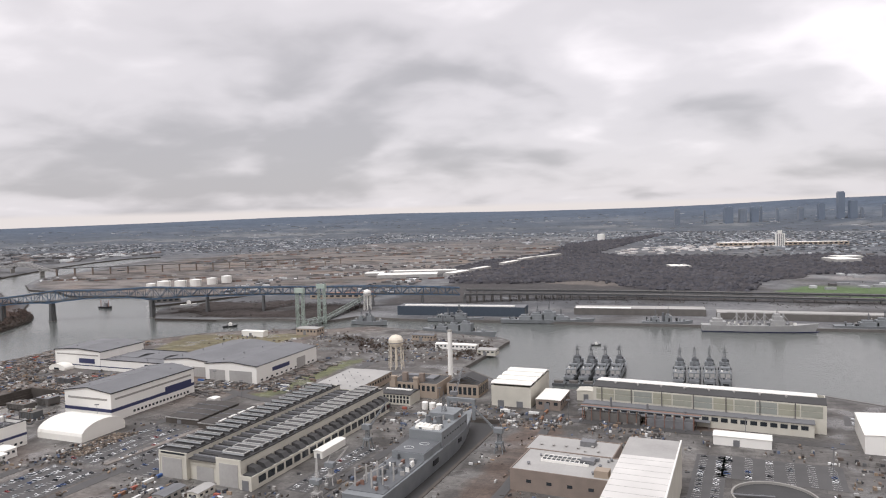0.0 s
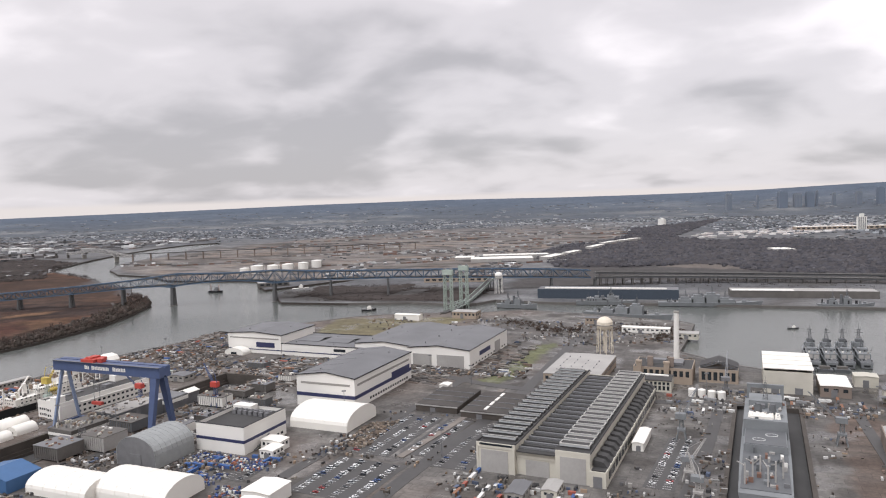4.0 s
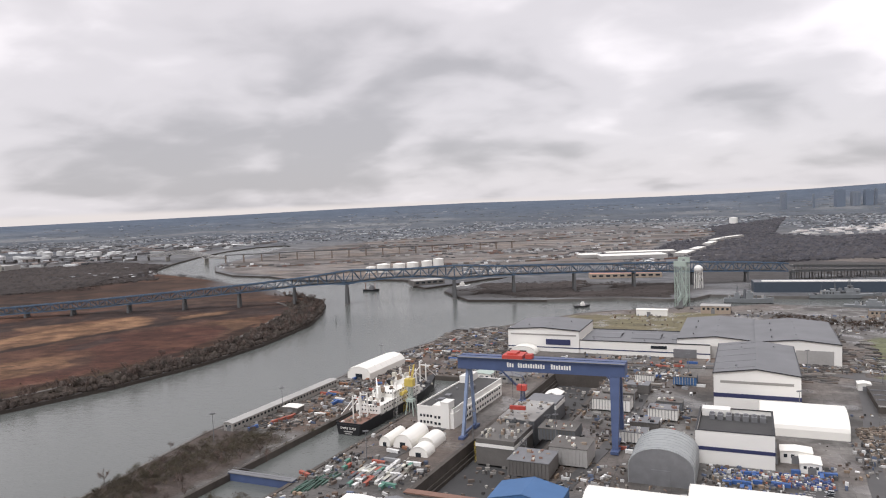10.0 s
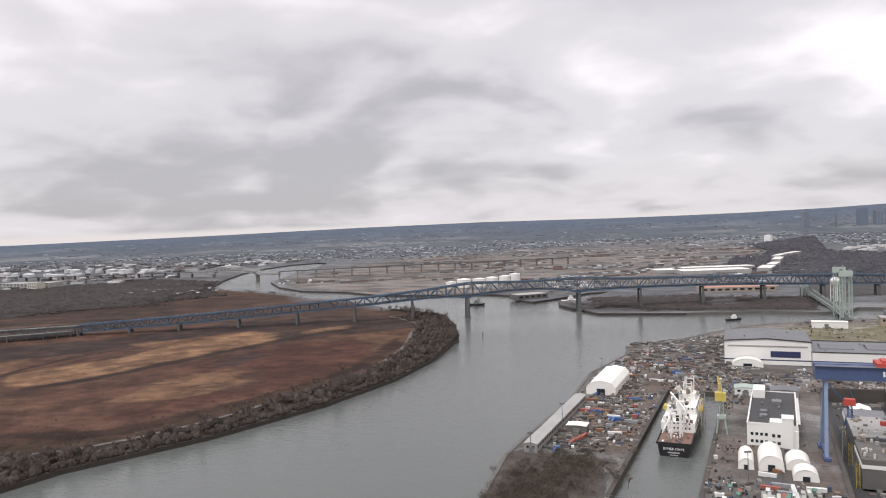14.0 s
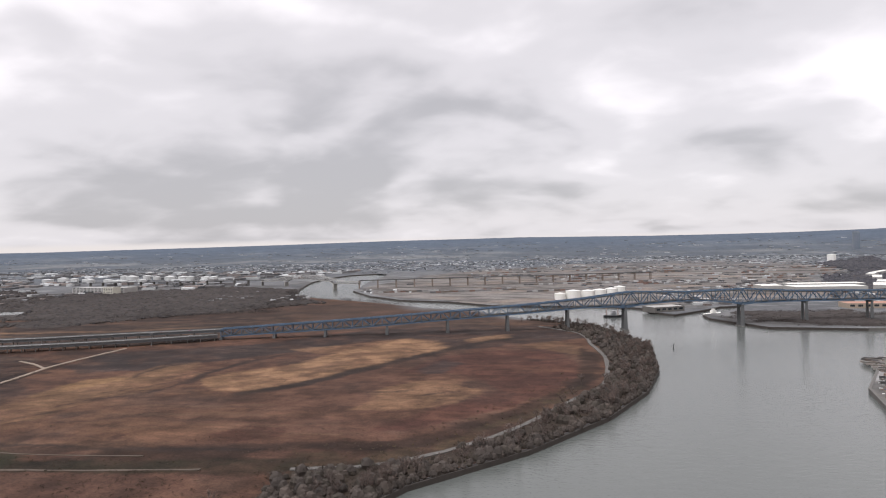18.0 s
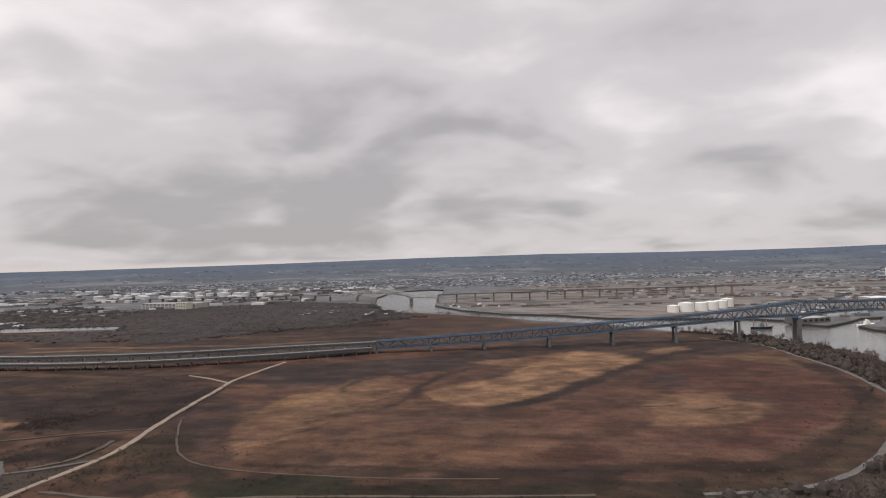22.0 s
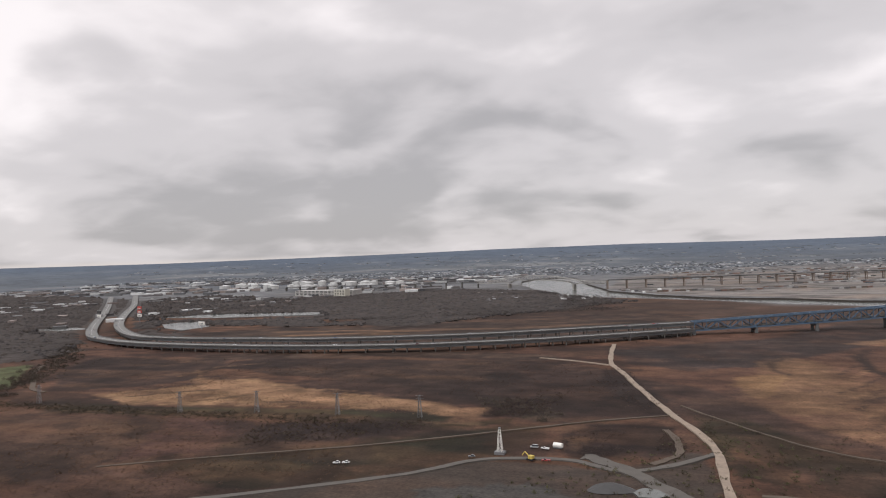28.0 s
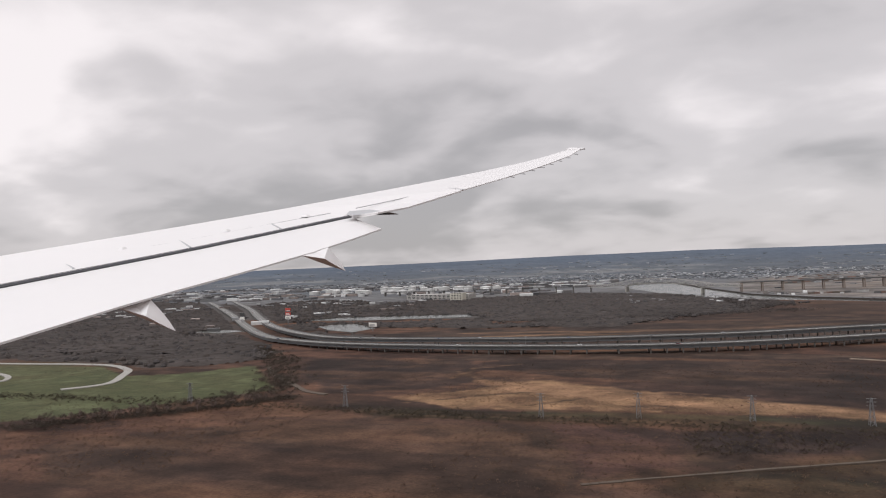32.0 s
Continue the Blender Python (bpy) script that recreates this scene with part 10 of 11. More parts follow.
part("boom", Shape().bar((0.2, 0.6, 1.0), (0.2, 2.4, 2.4), 0.25).bar((0.2, 2.4, 2.4), (0.2, 3.6, 1.0), 0.2), M_YELLOW, ex)


def light_mast(x, y, h, label="tall slender floodlight mast in the yard"):
    ob = thing("light_mast", x, y, 0, 20, label, "light mast", "floodlight masts")
    part("pole", Shape().tube((0, 0, -0.3), (0, 0, h), 0.22, 0.12, 6), M_STEEL, ob)
    part("lamp_head", Shape().box(-1.2, -0.25, h - 0.3, 1.2, 0.25, h + 0.3), M_STEEL, ob)


for x, y, h in ((-556, 280, 13), (-548, 330, 12), (-534, 440, 12), (-500, 470, 13), (-440, 300, 13), (-404, 300, 13), (-372, 350, 13), (-343, 420, 14), (-300, 350, 13), (-278, 440, 13), (-232, 300, 12), (-246, 420, 12), (-110, 420, 12), (-30, 400, 13), (60, 380, 13), (90, 340, 12), (-478, 270, 12), (-450, 400, 12)):
    light_mast(x, y, h)
for x in (-1330, -1250, -1170, -1090):
    light_mast(x, float(np.interp(x, (-1372, -1270, -1180, -1100), (462, 470, 505, 552))) - 1, 11, "highway lamp standard beside the viaduct")
for x, y in ((60, 950), (160, 940), (280, 920)):
    light_mast(x, y, 17, "tall highway light mast among the woods")



def billboard(x, y, rot, z0, panels, label):
    ob = thing("billboard", x, y, 0, rot, label, "billboard", "highway billboards")
    part("post", Shape().tube((0, 0, -0.5), (0, 0, z0 + 1.2), 0.35, n=8), M_STEEL, ob)
    for i, (face, bars) in enumerate(panels):
        z = z0 + i * 4.6
        p = part("panel", Shape().box(-5.5, -0.3, z, 5.5, 0.3, z + 3.6), face, ob)
        part("panel_frame", Shape().box(-5.7, -0.4, z - 0.3, 5.7, 0.4, z).box(-5.7, -0.4, z + 3.6, 5.7, 0.4, z + 3.8), M_STEEL, p)
        for k in range(bars):
            part("writing_bar", Shape().box(-4.4 + 0.4 * k, -0.36, z + 0.6 + 0.9 * k, 4.0 - 1.1 * k, -0.28, z + 1.1 + 0.9 * k), M_WHITE if face is M_RED else M_NAVALD, p)
        if i:
            part("post", Shape().bar((0, 0, z - 1.1), (0, 0, z + 0.1), 0.5), M_STEEL, ob)


billboard(-1673, 690, -24, 6.5, ((M_WHITE, 2), (M_RED, 2), (M_RED, 1)), "stacked red and white billboards on a steel post beside the highway")
billboard(-1523, 612, -20, 5.0, ((M_WHITE, 2),), "white billboard on a steel post near a pond")
billboard(-1745, 700, -24, 5.0, ((M_WHITE, 1), (M_DARKROOF, 0)), "white and dark double billboard beside the highway")
# ---- the airliner's wing, where it hangs at the end of the flight ----
M_WING = mat("white_aircraft_paint", (0.74, 0.72, 0.715), 0.35, var=0.03, scale=0.6, fine=6.0, spec=0.5)
M_WINGGREY = mat("grey_aircraft_paint", (0.42, 0.42, 0.43), 0.4, var=0.06, scale=0.6)
M_SLOTSHADE = mat("dark_rubber_seal", (0.05, 0.05, 0.055), 0.8, var=0.1)
wing = thing("airliner_wing", -1200.0, 0.0, 60.35, 0, "white swept airliner wing in the air, flaps lowered, upturned tip", "aircraft wing")


def slab(front, back, thick, nose=0.0):
    """A skin panel between a front and a back line, thinner towards the back."""
    return Shape().loft([[(a[0], a[1], a[2] - thick), a, c, (c[0], c[1], c[2] - thick * 0.3)] for a, c in zip(front, back)])


def along(line, n):
    """n points at even steps of the spanwise coordinate."""
    ys = np.linspace(line[0][1], line[-1][1], n)
    src = np.array(line)
    return [(float(np.interp(y, src[:, 1], src[:, 0])), float(y), float(np.interp(y, src[:, 1], src[:, 2]))) for y in ys]


LEAD = [(-8.493, 5.760, 0.267), (-8.008, 6.768, 0.458), (-7.246, 7.775, 0.671), (-6.354, 9.210, 0.973), (-5.265, 10.975, 1.370), (-4.269, 12.580, 1.746), (-3.495, 13.826, 2.068), (-2.987, 14.588, 2.332)]
HINGE = [(-6.741, 4.566, -0.072), (-6.385, 5.457, 0.097), (-5.895, 6.683, 0.327), (-5.443, 7.812, 0.556), (-5.009, 8.903, 0.777)]
FLAP = [(-5.064, 3.421, -0.492), (-4.748, 4.802, -0.183), (-4.513, 5.83, 0.016), (-4.253, 6.966, 0.253), (-4.029, 7.95, 0.501)]
OUTER = [(-4.15, 7.45, 0.70), (-3.988, 8.126, 0.735), (-3.603, 9.812, 1.12), (-3.299, 11.143, 1.426), (-3.023, 12.348, 1.72), (-2.753, 13.53, 2.043), (-2.65, 13.981, 2.216)]
part("inner_panel", slab(along(LEAD[:4], 9), along(HINGE, 9), 0.24), M_WING, wing)
part("outer_panel", slab(along(LEAD[3:], 12), along([HINGE[-1]] + OUTER[2:], 12), 0.05), M_WING, wing)
part("flap", slab([(x + 0.05, y - 0.03, z - 0.035) for x, y, z in along(HINGE, 9)], along(FLAP, 9), 0.06), M_WING, wing, "large lowered white flap")
part("flaperon", slab([(-5.0, 8.92, 0.78), (-4.75, 9.4, 0.92), (-4.12, 10.7, 1.27)], [(-4.05, 7.9, 0.70), (-3.90, 8.5, 0.80), (-3.62, 9.75, 1.10)], 0.07), M_WING, wing, "raised outboard aileron")
# solid dark strip: the open slot's shade is put into its colour
part("flap_gap", slab([(x - 0.02, y, z + 0.004) for x, y, z in along(HINGE, 9)], [(x + 0.055, y - 0.02, z - 0.022) for x, y, z in along(HINGE, 9)], 0.05), M_SLOTSHADE, wing, "dark slot ahead of the flap")
seam = [(-7.536, 5.168, 0.079), (-7.425, 5.406, 0.123), (-6.964, 6.189, 0.269), (-6.391, 7.047, 0.435), (-5.918, 8.037, 0.639), (-5.304, 9.145, 0.865)]
s = Shape()
for a, b in zip(seam, seam[1:]):
    s.bar(a, b, 0.010, 0.010)
part("spoiler_seam", s, M_WINGGREY, wing)
for a, b in (((-7.100, 5.913, 0.216), (-6.468, 5.535, 0.117)), ((-6.432, 7.078, 0.444), (-5.909, 6.681, 0.331)), ((-5.818, 8.168, 0.666), (-5.421, 7.830, 0.563))):
    part("spoiler_seam", Shape().bar(a, b, 0.022, 0.012), M_WINGGREY, wing)
for x, y, z in [(-6.840, 6.541, 0.339), (-6.170, 7.642, 0.559), (-5.600, 8.679, 0.773)]:
    part("hinge_cap", Shape().hull([(x - 0.06, y - 0.05, z), (x + 0.06, y - 0.05, z), (x + 0.06, y + 0.05, z + 0.01), (x - 0.06, y + 0.05, z + 0.01)], [(x - 0.03, y - 0.02, z + 0.035), (x + 0.03, y - 0.02, z + 0.035), (x + 0.03, y + 0.02, z + 0.04), (x - 0.03, y + 0.02, z + 0.04)]), M_WING, wing)


def fairing(root, tip):
    """Canoe fairing under the flap: a pod that tapers from its root to a point aft and below."""
    root, tip = [Vector(p) for p in root], Vector(tip)
    mid = sum(root, Vector()) / 4
    swell = lambda k, f: [(mid + (p - mid) * f).lerp(tip, k) for p in root]
    return Shape().loft([swell(0.0, 1.0), swell(0.35, 1.12), swell(0.7, 1.25), [tip.lerp(p, 0.03) for p in root]])


part("flap_fairing", fairing([(-4.880, 4.620, -0.258), (-4.685, 4.720, -0.335), (-4.767, 4.860, -0.196), (-4.850, 4.760, -0.244)], (-4.595, 4.980, -0.492)), M_WING, wing, "white canoe-shaped flap fairing")
part("flap_fairing", fairing([(-4.344, 6.620, 0.179), (-4.127, 6.740, 0.133), (-4.217, 6.980, 0.264), (-4.297, 6.820, 0.209)], (-4.081, 7.120, -0.012)), M_WING, wing, "white canoe-shaped flap fairing")
part("aileron_fairing", fairing([(-4.872, 8.550, 0.754), (-4.652, 8.600, 0.774), (-4.599, 8.750, 0.826), (-4.957, 8.800, 0.828)], (-3.898, 8.250, 0.686)), M_WINGGREY, wing, "slim grey actuator fairing")
s = Shape()
aileron_line = [(-4.969, 9.020, 0.883), (-3.967, 10.200, 1.202), (-3.563, 9.750, 1.111)]
for a, b in zip(aileron_line, aileron_line[1:]):
    s.bar(a, b, 0.016, 0.012)
part("aileron_seam", s, M_WINGGREY, wing)
for i in range(9):
    p = along(OUTER[3:], 9)[i]
    part("static_wick", Shape().bar(p, (p[0] + 0.10, p[1] + 0.02, p[2] - 0.02), 0.012), M_WINGGREY, wing)
part("wing_tip", Shape().hull([(-3.05, 14.55, 2.33), (-2.98, 14.62, 2.37), (-2.60, 14.25, 2.27), (-2.64, 13.98, 2.215)], [(-3.05, 14.55, 2.30), (-2.98, 14.62, 2.34), (-2.60, 14.25, 2.25), (-2.64, 13.98, 2.19)]), M_WING, wing)
# ---- trees, woods and brush ----
WOODCOL = [(0.072, 0.063, 0.060), (0.063, 0.056, 0.055), (0.078, 0.067, 0.062), (0.067, 0.060, 0.059), (0.079, 0.066, 0.059)]


def grove(crowd, n, poly_or_line, seed, size=(4, 7.5), width=None, per=12, palette=WOODCOL, level=0.0, tall=0.85, thin=0.42, shard=1.0, loose=0.52, vary=0.2, heart=0.0):
    rs = np.random.RandomState(seed)
    if width is None:
        xs, ys = [p[0] for p in poly_or_line], [p[1] for p in poly_or_line]
        x, y = rs.uniform(min(xs), max(xs), n), rs.uniform(min(ys), max(ys), n)
        keep = inside(x, y, poly_or_line)
    else:
        pts = np.array(poly_or_line, float)
        seg = np.hypot(*np.diff(pts, axis=0).T)
        cum = np.concatenate([[0], np.cumsum(seg)])
        t = rs.rand(n) * cum[-1]
        x = np.interp(t, cum, pts[:, 0]) + rs.randn(n) * width
        y = np.interp(t, cum, pts[:, 1]) + rs.randn(n) * width
        keep = np.ones(n, bool)
    keep &= inside(x, y, OUTLINE) & (fractal(x, y, 70, seed + 5) >= level)
    if seed in (104, 105, 112, 115):
        keep &= clear_of(x, y, [LOWER_WAY_XY, UPPER_WAY_XY], 22)
    for pond_ in PONDS:
        for k in (0, 14, 28, 42):
            keep &= ~inside(x - 0.6 * k, y + 0.8 * k, pond_)
    x, y = x[keep], y[keep]
    if len(x):
        sz, hue = rs.uniform(*size, len(x)), pick(rs, palette, len(x), vary)
        crowd.tufts(x, y, ground_height(x, y) - 0.2, sz, hue, per, tall, seed, thin, shard, loose)
        if heart:
            # hearts darker than their twigs: inner shade put into the colour
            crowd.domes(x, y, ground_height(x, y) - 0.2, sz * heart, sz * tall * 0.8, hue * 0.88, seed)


def canopy(crowd, poly, seed, height, step=4.5, level=0.0, rough=0.36, palette=WOODCOL):
    """The closed, lumpy top of a wood, which the twigs stand out of."""
    xs, ys = [p[0] for p in poly], [p[1] for p in poly]
    nx, ny = int((max(xs) - min(xs)) / step) + 2, int((max(ys) - min(ys)) / step) + 2
    rs = np.random.RandomState(seed)
    gx, gy = np.meshgrid(min(xs) + step * np.arange(nx), min(ys) + step * np.arange(ny), indexing="ij")
    gx, gy = gx + rs.uniform(-0.28, 0.28, gx.shape) * step, gy + rs.uniform(-0.28, 0.28, gx.shape) * step
    fx, fy = gx.ravel(), gy.ravel()
    wob, wob2 = 60 * (fractal(fx, fy, 55, seed + 21) - 0.5), 60 * (fractal(fx, fy, 55, seed + 31) - 0.5)
    m = inside(fx + wob, fy + wob2, poly) & inside(fx, fy, OUTLINE) & (fractal(fx, fy, 70, seed + 5) >= level) & clear_of(fx, fy, [FIELD_BANK, FAR_BANK, LOWER_WAY_XY, UPPER_WAY_XY], 9)
    for pond_ in PONDS:
        for k in (0, 14, 28, 42):
            m &= ~inside(fx - 0.6 * k, fy + 0.8 * k, pond_)
    m = m.reshape(nx, ny)
    core = m.copy()
    core[1:-1, 1:-1] &= m[:-2, 1:-1] & m[2:, 1:-1] & m[1:-1, :-2] & m[1:-1, 2:]
    heart = core.copy()
    heart[1:-1, 1:-1] &= core[:-2, 1:-1] & core[2:, 1:-1] & core[1:-1, :-2] & core[1:-1, 2:]
    z = np.where(core, np.where(heart, 1.0, 0.4) * height * (1 - rough + rough * rs.rand(nx, ny) ** 1.3) * (0.75 + 0.5 * fractal(fx, fy, 40, seed + 9).reshape(nx, ny)), -0.4)
    idx = np.arange(nx * ny).reshape(nx, ny)
    q = (m[:-1, :-1] & m[1:, :-1] & m[1:, 1:] & m[:-1, 1:])
    a, b, c, d = idx[:-1, :-1][q], idx[1:, :-1][q], idx[1:, 1:][q], idx[:-1, 1:][q]
    tri = np.concatenate([np.stack([a, b, c], 1), np.stack([a, c, d], 1)])
    used, inv = np.unique(tri, return_inverse=True)
    # mean of the twig palette, about a third darker
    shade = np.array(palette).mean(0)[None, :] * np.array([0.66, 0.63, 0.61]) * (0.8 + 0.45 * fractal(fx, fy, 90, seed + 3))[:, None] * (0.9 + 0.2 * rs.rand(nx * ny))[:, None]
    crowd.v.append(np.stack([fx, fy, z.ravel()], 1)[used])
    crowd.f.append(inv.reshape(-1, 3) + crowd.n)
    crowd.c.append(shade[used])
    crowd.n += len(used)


LOWER_WAY_XY, UPPER_WAY_XY = [p[:2] for p in LOWER_WAY], [p[:2] for p in UPPER_WAY]
woods = Crowd()
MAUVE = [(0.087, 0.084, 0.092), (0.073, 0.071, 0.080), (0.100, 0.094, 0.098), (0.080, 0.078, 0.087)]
grove(woods, 17000, BASIN_WOOD, 101, (5, 10), per=10, palette=MAUVE, level=0.16, shard=0.6, tall=0.75, loose=0.85, vary=0.16, heart=0.5)
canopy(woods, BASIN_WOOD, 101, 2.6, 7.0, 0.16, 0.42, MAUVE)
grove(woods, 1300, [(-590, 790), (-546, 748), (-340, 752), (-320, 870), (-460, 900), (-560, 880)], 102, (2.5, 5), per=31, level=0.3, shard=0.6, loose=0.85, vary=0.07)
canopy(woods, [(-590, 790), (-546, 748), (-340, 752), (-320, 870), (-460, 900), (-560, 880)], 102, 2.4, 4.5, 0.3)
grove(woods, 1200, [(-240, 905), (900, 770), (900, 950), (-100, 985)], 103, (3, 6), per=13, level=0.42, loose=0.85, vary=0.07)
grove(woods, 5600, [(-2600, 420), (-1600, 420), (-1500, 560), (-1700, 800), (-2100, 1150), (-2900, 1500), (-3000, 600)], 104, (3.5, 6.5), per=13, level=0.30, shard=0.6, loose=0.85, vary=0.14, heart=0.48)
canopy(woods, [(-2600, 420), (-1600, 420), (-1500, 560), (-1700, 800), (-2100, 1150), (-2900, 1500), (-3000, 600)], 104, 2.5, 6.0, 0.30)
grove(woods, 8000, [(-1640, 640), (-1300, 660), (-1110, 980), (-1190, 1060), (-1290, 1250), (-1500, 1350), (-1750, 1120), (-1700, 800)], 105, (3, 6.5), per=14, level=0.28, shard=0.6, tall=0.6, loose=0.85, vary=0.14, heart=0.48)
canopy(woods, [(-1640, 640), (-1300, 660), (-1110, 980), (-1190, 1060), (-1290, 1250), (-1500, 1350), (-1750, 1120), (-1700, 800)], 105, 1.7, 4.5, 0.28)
grove(woods, 500, [(-1290, 1180), (-1230, 1130), (-1110, 1040), (-1000, 970), (-900, 905)], 106, (3, 7), width=9, per=13, loose=0.85, vary=0.07)
grove(woods, 3200, [(-2800, 1350), (-1450, 1950), (-1300, 2300), (-3000, 2500)], 107, (4, 7), per=9, level=0.45, loose=0.85, vary=0.07)
# far woods: haze put into their palette as blue-grey
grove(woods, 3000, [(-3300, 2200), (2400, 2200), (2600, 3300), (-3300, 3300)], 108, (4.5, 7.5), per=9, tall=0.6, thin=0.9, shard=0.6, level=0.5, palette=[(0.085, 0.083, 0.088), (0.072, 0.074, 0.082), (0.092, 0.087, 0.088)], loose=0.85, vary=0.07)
grove(woods, 700, [(300, 1050), (900, 1080), (1000, 1500), (450, 1480)], 110, (4, 7), per=8, level=0.42, loose=0.85, vary=0.07)
grove(woods, 11500, [(-1619, 385), (-1560, 362), (-1504, 417), (-1516, 450), (-1633, 534), (-1643, 582), (-1923, 890), (-2164, 1031), (-2600, 900), (-2600, 420)], 112, (2.6, 5.6), per=16, shard=0.6, level=0.2, loose=0.85, vary=0.14, heart=0.48)
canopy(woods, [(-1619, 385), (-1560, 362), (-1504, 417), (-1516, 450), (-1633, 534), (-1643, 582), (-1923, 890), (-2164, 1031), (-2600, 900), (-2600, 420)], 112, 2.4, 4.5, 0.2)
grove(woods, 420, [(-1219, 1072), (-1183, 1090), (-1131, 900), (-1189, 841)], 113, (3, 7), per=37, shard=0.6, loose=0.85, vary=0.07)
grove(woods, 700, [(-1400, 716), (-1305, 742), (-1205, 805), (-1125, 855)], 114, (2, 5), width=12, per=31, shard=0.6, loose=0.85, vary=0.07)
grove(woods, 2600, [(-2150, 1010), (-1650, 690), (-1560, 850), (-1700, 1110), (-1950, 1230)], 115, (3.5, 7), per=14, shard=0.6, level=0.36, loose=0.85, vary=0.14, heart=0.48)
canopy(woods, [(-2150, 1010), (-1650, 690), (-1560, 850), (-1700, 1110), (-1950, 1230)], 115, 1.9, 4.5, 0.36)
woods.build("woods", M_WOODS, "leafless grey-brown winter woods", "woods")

brush = Crowd()
BRUSH = [(0.095, 0.068, 0.054), (0.08, 0.06, 0.05), (0.105, 0.075, 0.058), (0.095, 0.075, 0.053)]
bank_line = [p for p in FIELD_BANK if 150 <= p[1] <= 790]
BANKCOL = [(0.098, 0.080, 0.070), (0.080, 0.066, 0.058), (0.108, 0.086, 0.073), (0.088, 0.073, 0.061)]
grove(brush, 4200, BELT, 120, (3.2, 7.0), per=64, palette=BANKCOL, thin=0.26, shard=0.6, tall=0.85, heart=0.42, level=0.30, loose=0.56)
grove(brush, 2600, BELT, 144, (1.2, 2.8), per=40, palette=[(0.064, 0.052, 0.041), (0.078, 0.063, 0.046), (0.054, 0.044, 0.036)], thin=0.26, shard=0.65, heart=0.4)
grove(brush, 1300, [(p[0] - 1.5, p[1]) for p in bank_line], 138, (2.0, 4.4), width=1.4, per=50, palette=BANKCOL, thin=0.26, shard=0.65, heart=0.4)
grove(brush, 900, [(-560, 205), (-550, 262), (-535, 290)], 121, (1.5, 4.5), width=8, per=150, palette=[(0.13, 0.105, 0.08), (0.115, 0.10, 0.07), (0.10, 0.085, 0.066)], thin=0.22, shard=0.5)
grove(brush, 2600, [(-1500, 160), (-1180, 150), (-1120, 170), (-1180, 262), (-1400, 262), (-1600, 250)], 122, (0.6, 1.6), per=22, shard=0.6, palette=BRUSH, level=0.47)
grove(brush, 900, [(-1219, 264), (-1151, 280), (-1170, 245), (-1212, 228)], 123, (0.8, 1.9), per=22, palette=BRUSH, level=0.44)
grove(brush, 170, [(-1132, 322), (-1104, 350), (-1100, 298), (-1130, 294)], 133, (1.0, 2.6), per=60, palette=[(0.10, 0.072, 0.058), (0.085, 0.062, 0.05)], shard=0.5)
grove(brush, 3600, [(-1047, 309), (-1000, 285), (-930, 245), (-850, 255), (-770, 285), (-755, 250), (-820, 165), (-1030, 165)], 134, (0.7, 2.2), per=28, shard=0.6, palette=[(0.06, 0.052, 0.032), (0.07, 0.052, 0.038), (0.08, 0.058, 0.042), (0.052, 0.042, 0.032)], level=0.40)
grove(brush, 2600, [(-1277, 428), (-1114, 443), (-1070, 330), (-1160, 330), (-1320, 380)], 135, (0.7, 1.8), per=22, shard=0.6, palette=[(0.11, 0.07, 0.052), (0.085, 0.055, 0.043)], level=0.42)
grove(brush, 5200, [(-1349, 300), (-1310, 368), (-1200, 322), (-1130, 288), (-1250, 290)], 136, (0.6, 1.5), per=20, shard=0.6, palette=[(0.30, 0.19, 0.125), (0.24, 0.15, 0.10), (0.14, 0.09, 0.065)], level=0.44)
grove(brush, 5000, [(-1440, 262), (-1180, 262), (-1150, 200), (-1220, 150), (-1480, 150)], 137, (0.7, 2.0), per=22, shard=0.6, palette=[(0.13, 0.082, 0.058), (0.10, 0.065, 0.048), (0.155, 0.10, 0.07)], level=0.40)
grove(brush, 4200, [(-1620, 330), (-1110, 330), (-1120, 480), (-1300, 425), (-1500, 440), (-1620, 520)], 124, (0.6, 1.7), per=22, shard=0.6, palette=BRUSH, level=0.46)
grove(brush, 1500, [(-1600, 262), (-1420, 268), (-1290, 268), (-1150, 272)], 125, (0.8, 2.2), width=4, per=60, palette=[(0.09, 0.072, 0.052), (0.075, 0.06, 0.046)], shard=0.55)
grove(brush, 900, [(-1500, 168), (-1440, 260), (-1415, 305), (-1480, 400), (-1560, 480)], 126, (1.5, 4.0), width=6, per=90, palette=[(0.095, 0.075, 0.06), (0.08, 0.066, 0.054)], shard=0.5)
grove(brush, 2600, [(-1090, 520), (-660, 640), (-700, 710), (-800, 720), (-1090, 600)], 127, (0.6, 1.7), per=22, shard=0.6, palette=BRUSH, level=0.45)
grove(brush, 500, [(-905, 374), (-868, 468), (-806, 573), (-745, 640)], 128, (0.4, 0.9), width=3, per=14, palette=BRUSH)
grove(brush, 2600, [(-1080, 180), (-790, 180), (-700, 330), (-1000, 290)], 129, (0.6, 1.5), per=22, shard=0.6, palette=BRUSH, level=0.5)
grove(brush, 5200, [(-1080, 270), (-700, 300), (-670, 600), (-760, 660), (-1080, 560)], 130, (0.5, 1.2), per=16, shard=0.6, palette=[(0.15, 0.10, 0.07), (0.12, 0.075, 0.055), (0.19, 0.125, 0.08)], level=0.48)
grove(brush, 900, [(-1120, 180), (-1050, 170), (-1000, 240), (-1030, 300)], 131, (0.8, 2.0), per=22, palette=[(0.105, 0.10, 0.055), (0.09, 0.075, 0.05)], level=0.45)
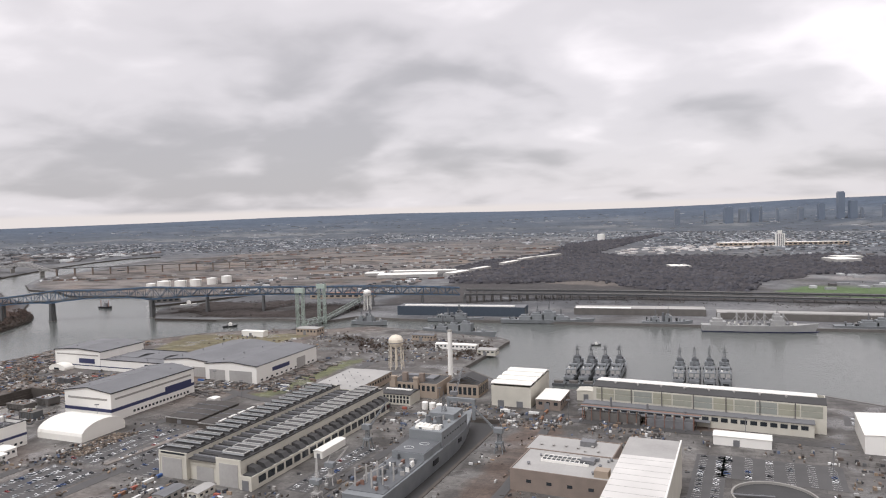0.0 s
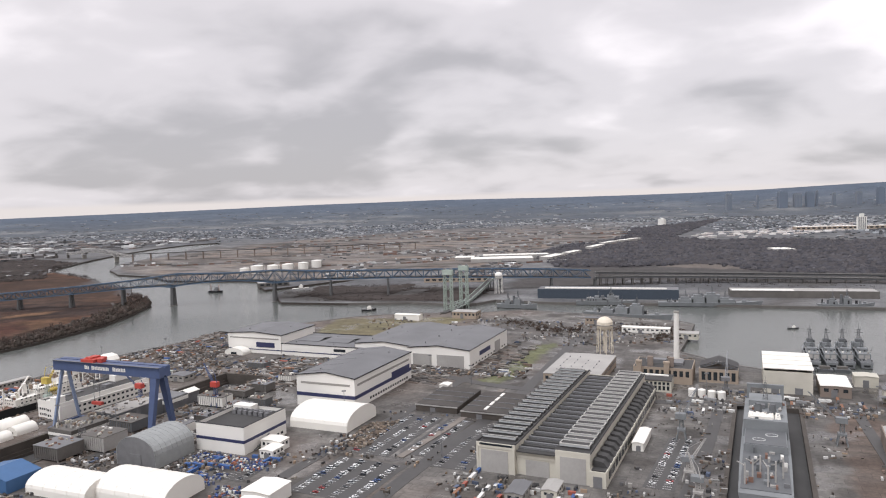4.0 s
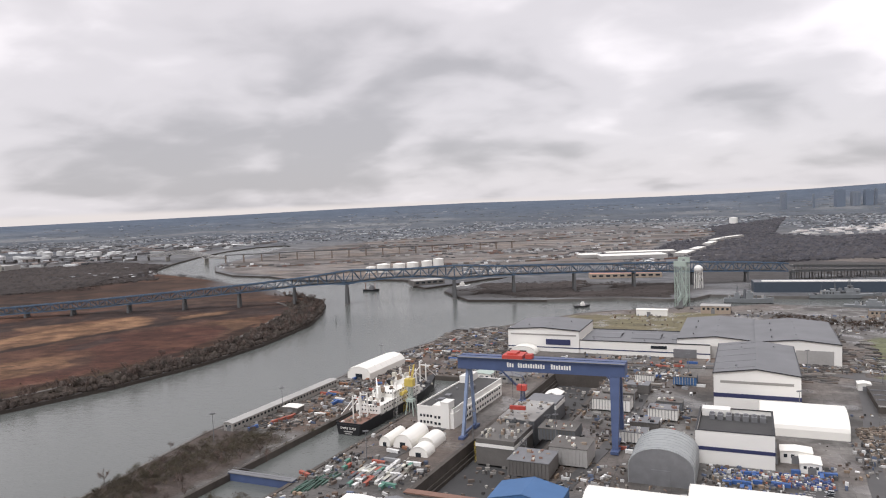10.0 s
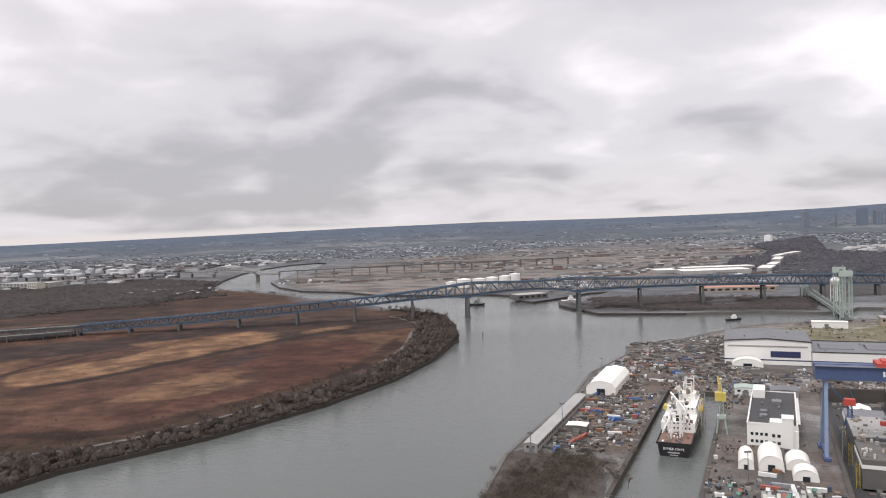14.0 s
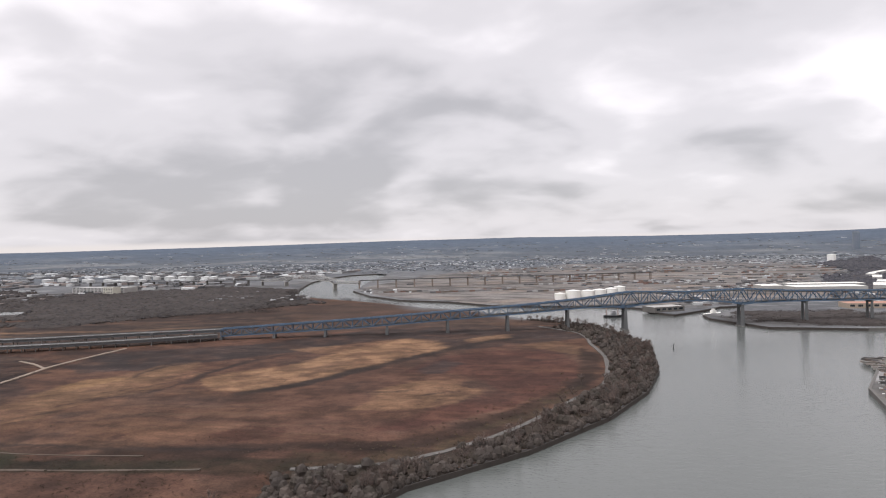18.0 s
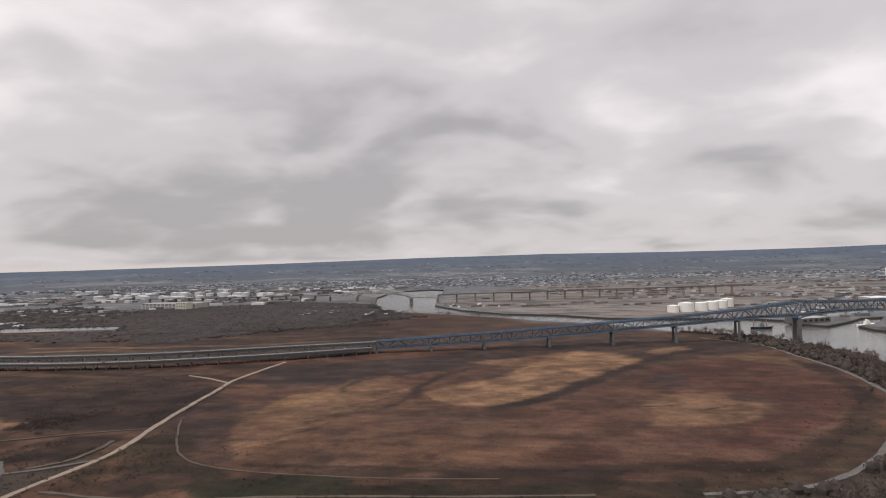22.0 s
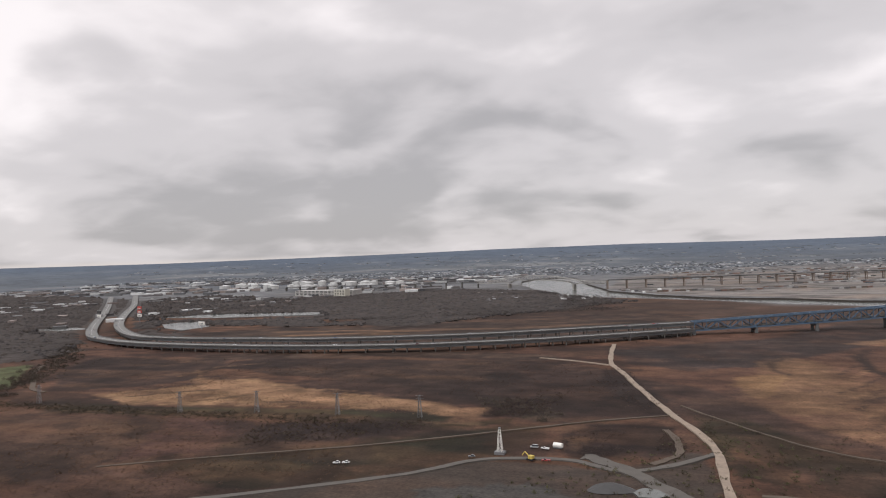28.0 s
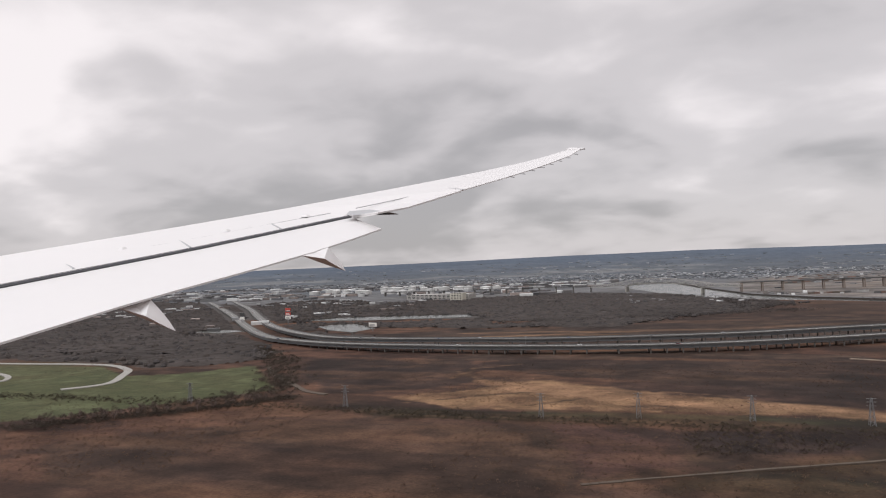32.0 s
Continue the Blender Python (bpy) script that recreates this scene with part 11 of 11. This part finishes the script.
grove(brush, 260, [(-524, 226), (-506, 228), (-490, 208), (-505, 205)], 139, (1.2, 3.5), per=120, palette=[(0.13, 0.105, 0.08), (0.115, 0.10, 0.07), (0.10, 0.085, 0.066)], thin=0.22, shard=0.5)
grove(brush, 300, [(-262, 640), (-215, 600), (-120, 610), (-130, 560)], 132, (2.0, 4.0), width=7, per=36, palette=BRUSH)
grove(brush, 260, [(-1132, 298), (-1146, 330), (-1122, 326), (-1098, 300), (-1103, 284)], 141, (1.4, 3.2), per=90, palette=[(0.105, 0.085, 0.07), (0.095, 0.076, 0.062)], shard=0.5)
grove(brush, 700, [(-1470, 212), (-1445, 232), (-1420, 257), (-1397, 289)], 142, (1.2, 3.0), width=3.0, per=60, palette=[(0.07, 0.056, 0.046), (0.082, 0.064, 0.05)], shard=0.55)
grove(brush, 900, [(-745, 300), (-720, 350), (-705, 420), (-715, 480), (-735, 400), (-765, 320), (-830, 275), (-770, 272)], 143, (0.8, 2.2), per=40, palette=[(0.15, 0.115, 0.07), (0.10, 0.078, 0.055), (0.075, 0.055, 0.042)], shard=0.55, level=0.35)
SCRUB = [(0.086, 0.063, 0.054), (0.074, 0.055, 0.049), (0.098, 0.072, 0.060)]
grove(brush, 630, [(-1216, 261), (-1183, 273), (-1145, 277), (-1151, 263), (-1172, 243), (-1205, 225), (-1215, 244)], 145, (0.8, 2.2), per=52, palette=SCRUB, thin=0.26, shard=0.55)
grove(brush, 450, [(-1129, 326), (-1106, 330), (-1113, 295), (-1132, 289)], 146, (0.9, 2.6), per=65, palette=SCRUB, thin=0.26, shard=0.55)
grove(brush, 750, [(-1095, 419), (-1082, 419), (-1059, 331), (-1066, 314), (-1079, 335), (-1091, 375)], 147, (0.7, 2.1), per=46, palette=SCRUB, thin=0.26, shard=0.55)
grove(brush, 630, [(-1085, 286), (-1061, 295), (-1065, 254), (-1075, 240), (-1090, 243), (-1094, 264)], 148, (0.7, 1.9), per=46, palette=SCRUB, thin=0.26, shard=0.55, level=0.4)
grove(brush, 300, [(-1056, 287), (-1049, 264), (-1050, 254), (-1058, 249), (-1060, 262)], 149, (0.6, 1.6), per=46, palette=SCRUB, thin=0.26, shard=0.55)
grove(brush, 390, [(-1049, 316), (-1033, 267), (-1037, 244), (-1044, 280)], 150, (0.5, 1.6), per=46, palette=[(0.062, 0.054, 0.036), (0.072, 0.058, 0.042)], thin=0.26, shard=0.55)
brush.build("brush", M_WOODS, "low winter brush, reeds and scrub", "brush", 0.8)


def tree_meshes(seed):
    """Bare tree: tapered trunk with limbs, and a crown of many fine twigs."""
    rs = random.Random(seed)
    trunk, crown = Shape(), Shape()
    H = rs.uniform(5.0, 7.5)
    trunk.tube((0, 0, -0.6), (0, 0, H * 0.5), 0.16, 0.09, 6)
    tips = [(Vector((0, 0, H * 0.5)), Vector((0, 0, H * 0.85)))]
    for i in range(7):
        a, z = rs.uniform(0, 6.28), H * rs.uniform(0.18, 0.5)
        end = Vector((math.cos(a) * H * rs.uniform(0.18, 0.34), math.sin(a) * H * rs.uniform(0.18, 0.34), z + H * rs.uniform(0.2, 0.42)))
        trunk.tube((0, 0, z), end, 0.075, 0.03, 4)
        tips.append((Vector((0, 0, z)).lerp(end, 0.45), end))
    for a, b in tips:
        for k in range(46):
            p = a.lerp(b, rs.uniform(0.2, 1.0))
            d = Vector((rs.gauss(0, 1), rs.gauss(0, 1), rs.gauss(0.75, 0.8))).normalized() * H * rs.uniform(0.10, 0.22)
            w = d.cross(Vector((rs.gauss(0, 1), rs.gauss(0, 1), rs.gauss(0, 1)))).normalized() * rs.uniform(0.022, 0.055)
            crown.poly((p - w, p + w, p + d))
    return trunk.mesh("trunk", M_BARK), crown.mesh("crown", M_TWIG)


TREES = [tree_meshes(900 + i) for i in range(7)]


def plant(x, y, z, scale, k, spin, label, group):
    t, c = TREES[k]
    ob = new("tree", t)
    ob.matrix_basis = pose(x, y, z, 0, 0, spin) @ Matrix.Diagonal((scale, scale, scale, 1))
    tagged(ob, label, "tree", group)
    cr = new("crown", c)
    cr.parent = ob


rs = random.Random(77)
pts = [p for p in FIELD_BANK if 150 <= p[1] <= 800]
total = [0.0]
for a, b in zip(pts, pts[1:]):
    total.append(total[-1] + math.dist(a, b))
for i in range(190):
    d = rs.random() * total[-1]
    j = next(k for k in range(len(total) - 1) if total[k + 1] >= d)
    f_ = (d - total[j]) / (total[j + 1] - total[j])
    x, y = pts[j][0] + (pts[j + 1][0] - pts[j][0]) * f_, pts[j][1] + (pts[j + 1][1] - pts[j][1]) * f_
    inland = abs(rs.gauss(0, 1)) * 11.0 + 1.0
    x -= inland * (1.0 if y < 640 else 0.6)
    y -= inland * (0.0 if y < 560 else 0.8)
    plant(x, y, -0.2, rs.uniform(0.9, 1.5), rs.randrange(7), rs.uniform(0, 360), "bare leafless tree on the river bank", "bank trees")
for i in range(30):
    x, y = rs.choice([(-545, 240), (-552, 262), (-540, 222), (-532, 262), (-556, 215)])
    plant(x + rs.gauss(0, 7), y + rs.gauss(0, 9), 0, rs.uniform(0.5, 0.95), rs.randrange(7), rs.uniform(0, 360), "bare scrubby tree on the dock point", "point trees")
for i in range(40):
    f_ = rs.random()
    plant(-1478 + 82 * f_ + rs.gauss(0, 3), 204 + 86 * f_ + rs.gauss(0, 3), 0, rs.uniform(0.5, 0.9), rs.randrange(7), rs.uniform(0, 360), "bare tree along the meadow's edge", "meadow trees")
for i in range(30):
    plant(rs.uniform(-240, -105), rs.uniform(560, 650), 0, rs.uniform(0.4, 0.75), rs.randrange(7), rs.uniform(0, 360), "bare tree near the quay offices", "quay trees")
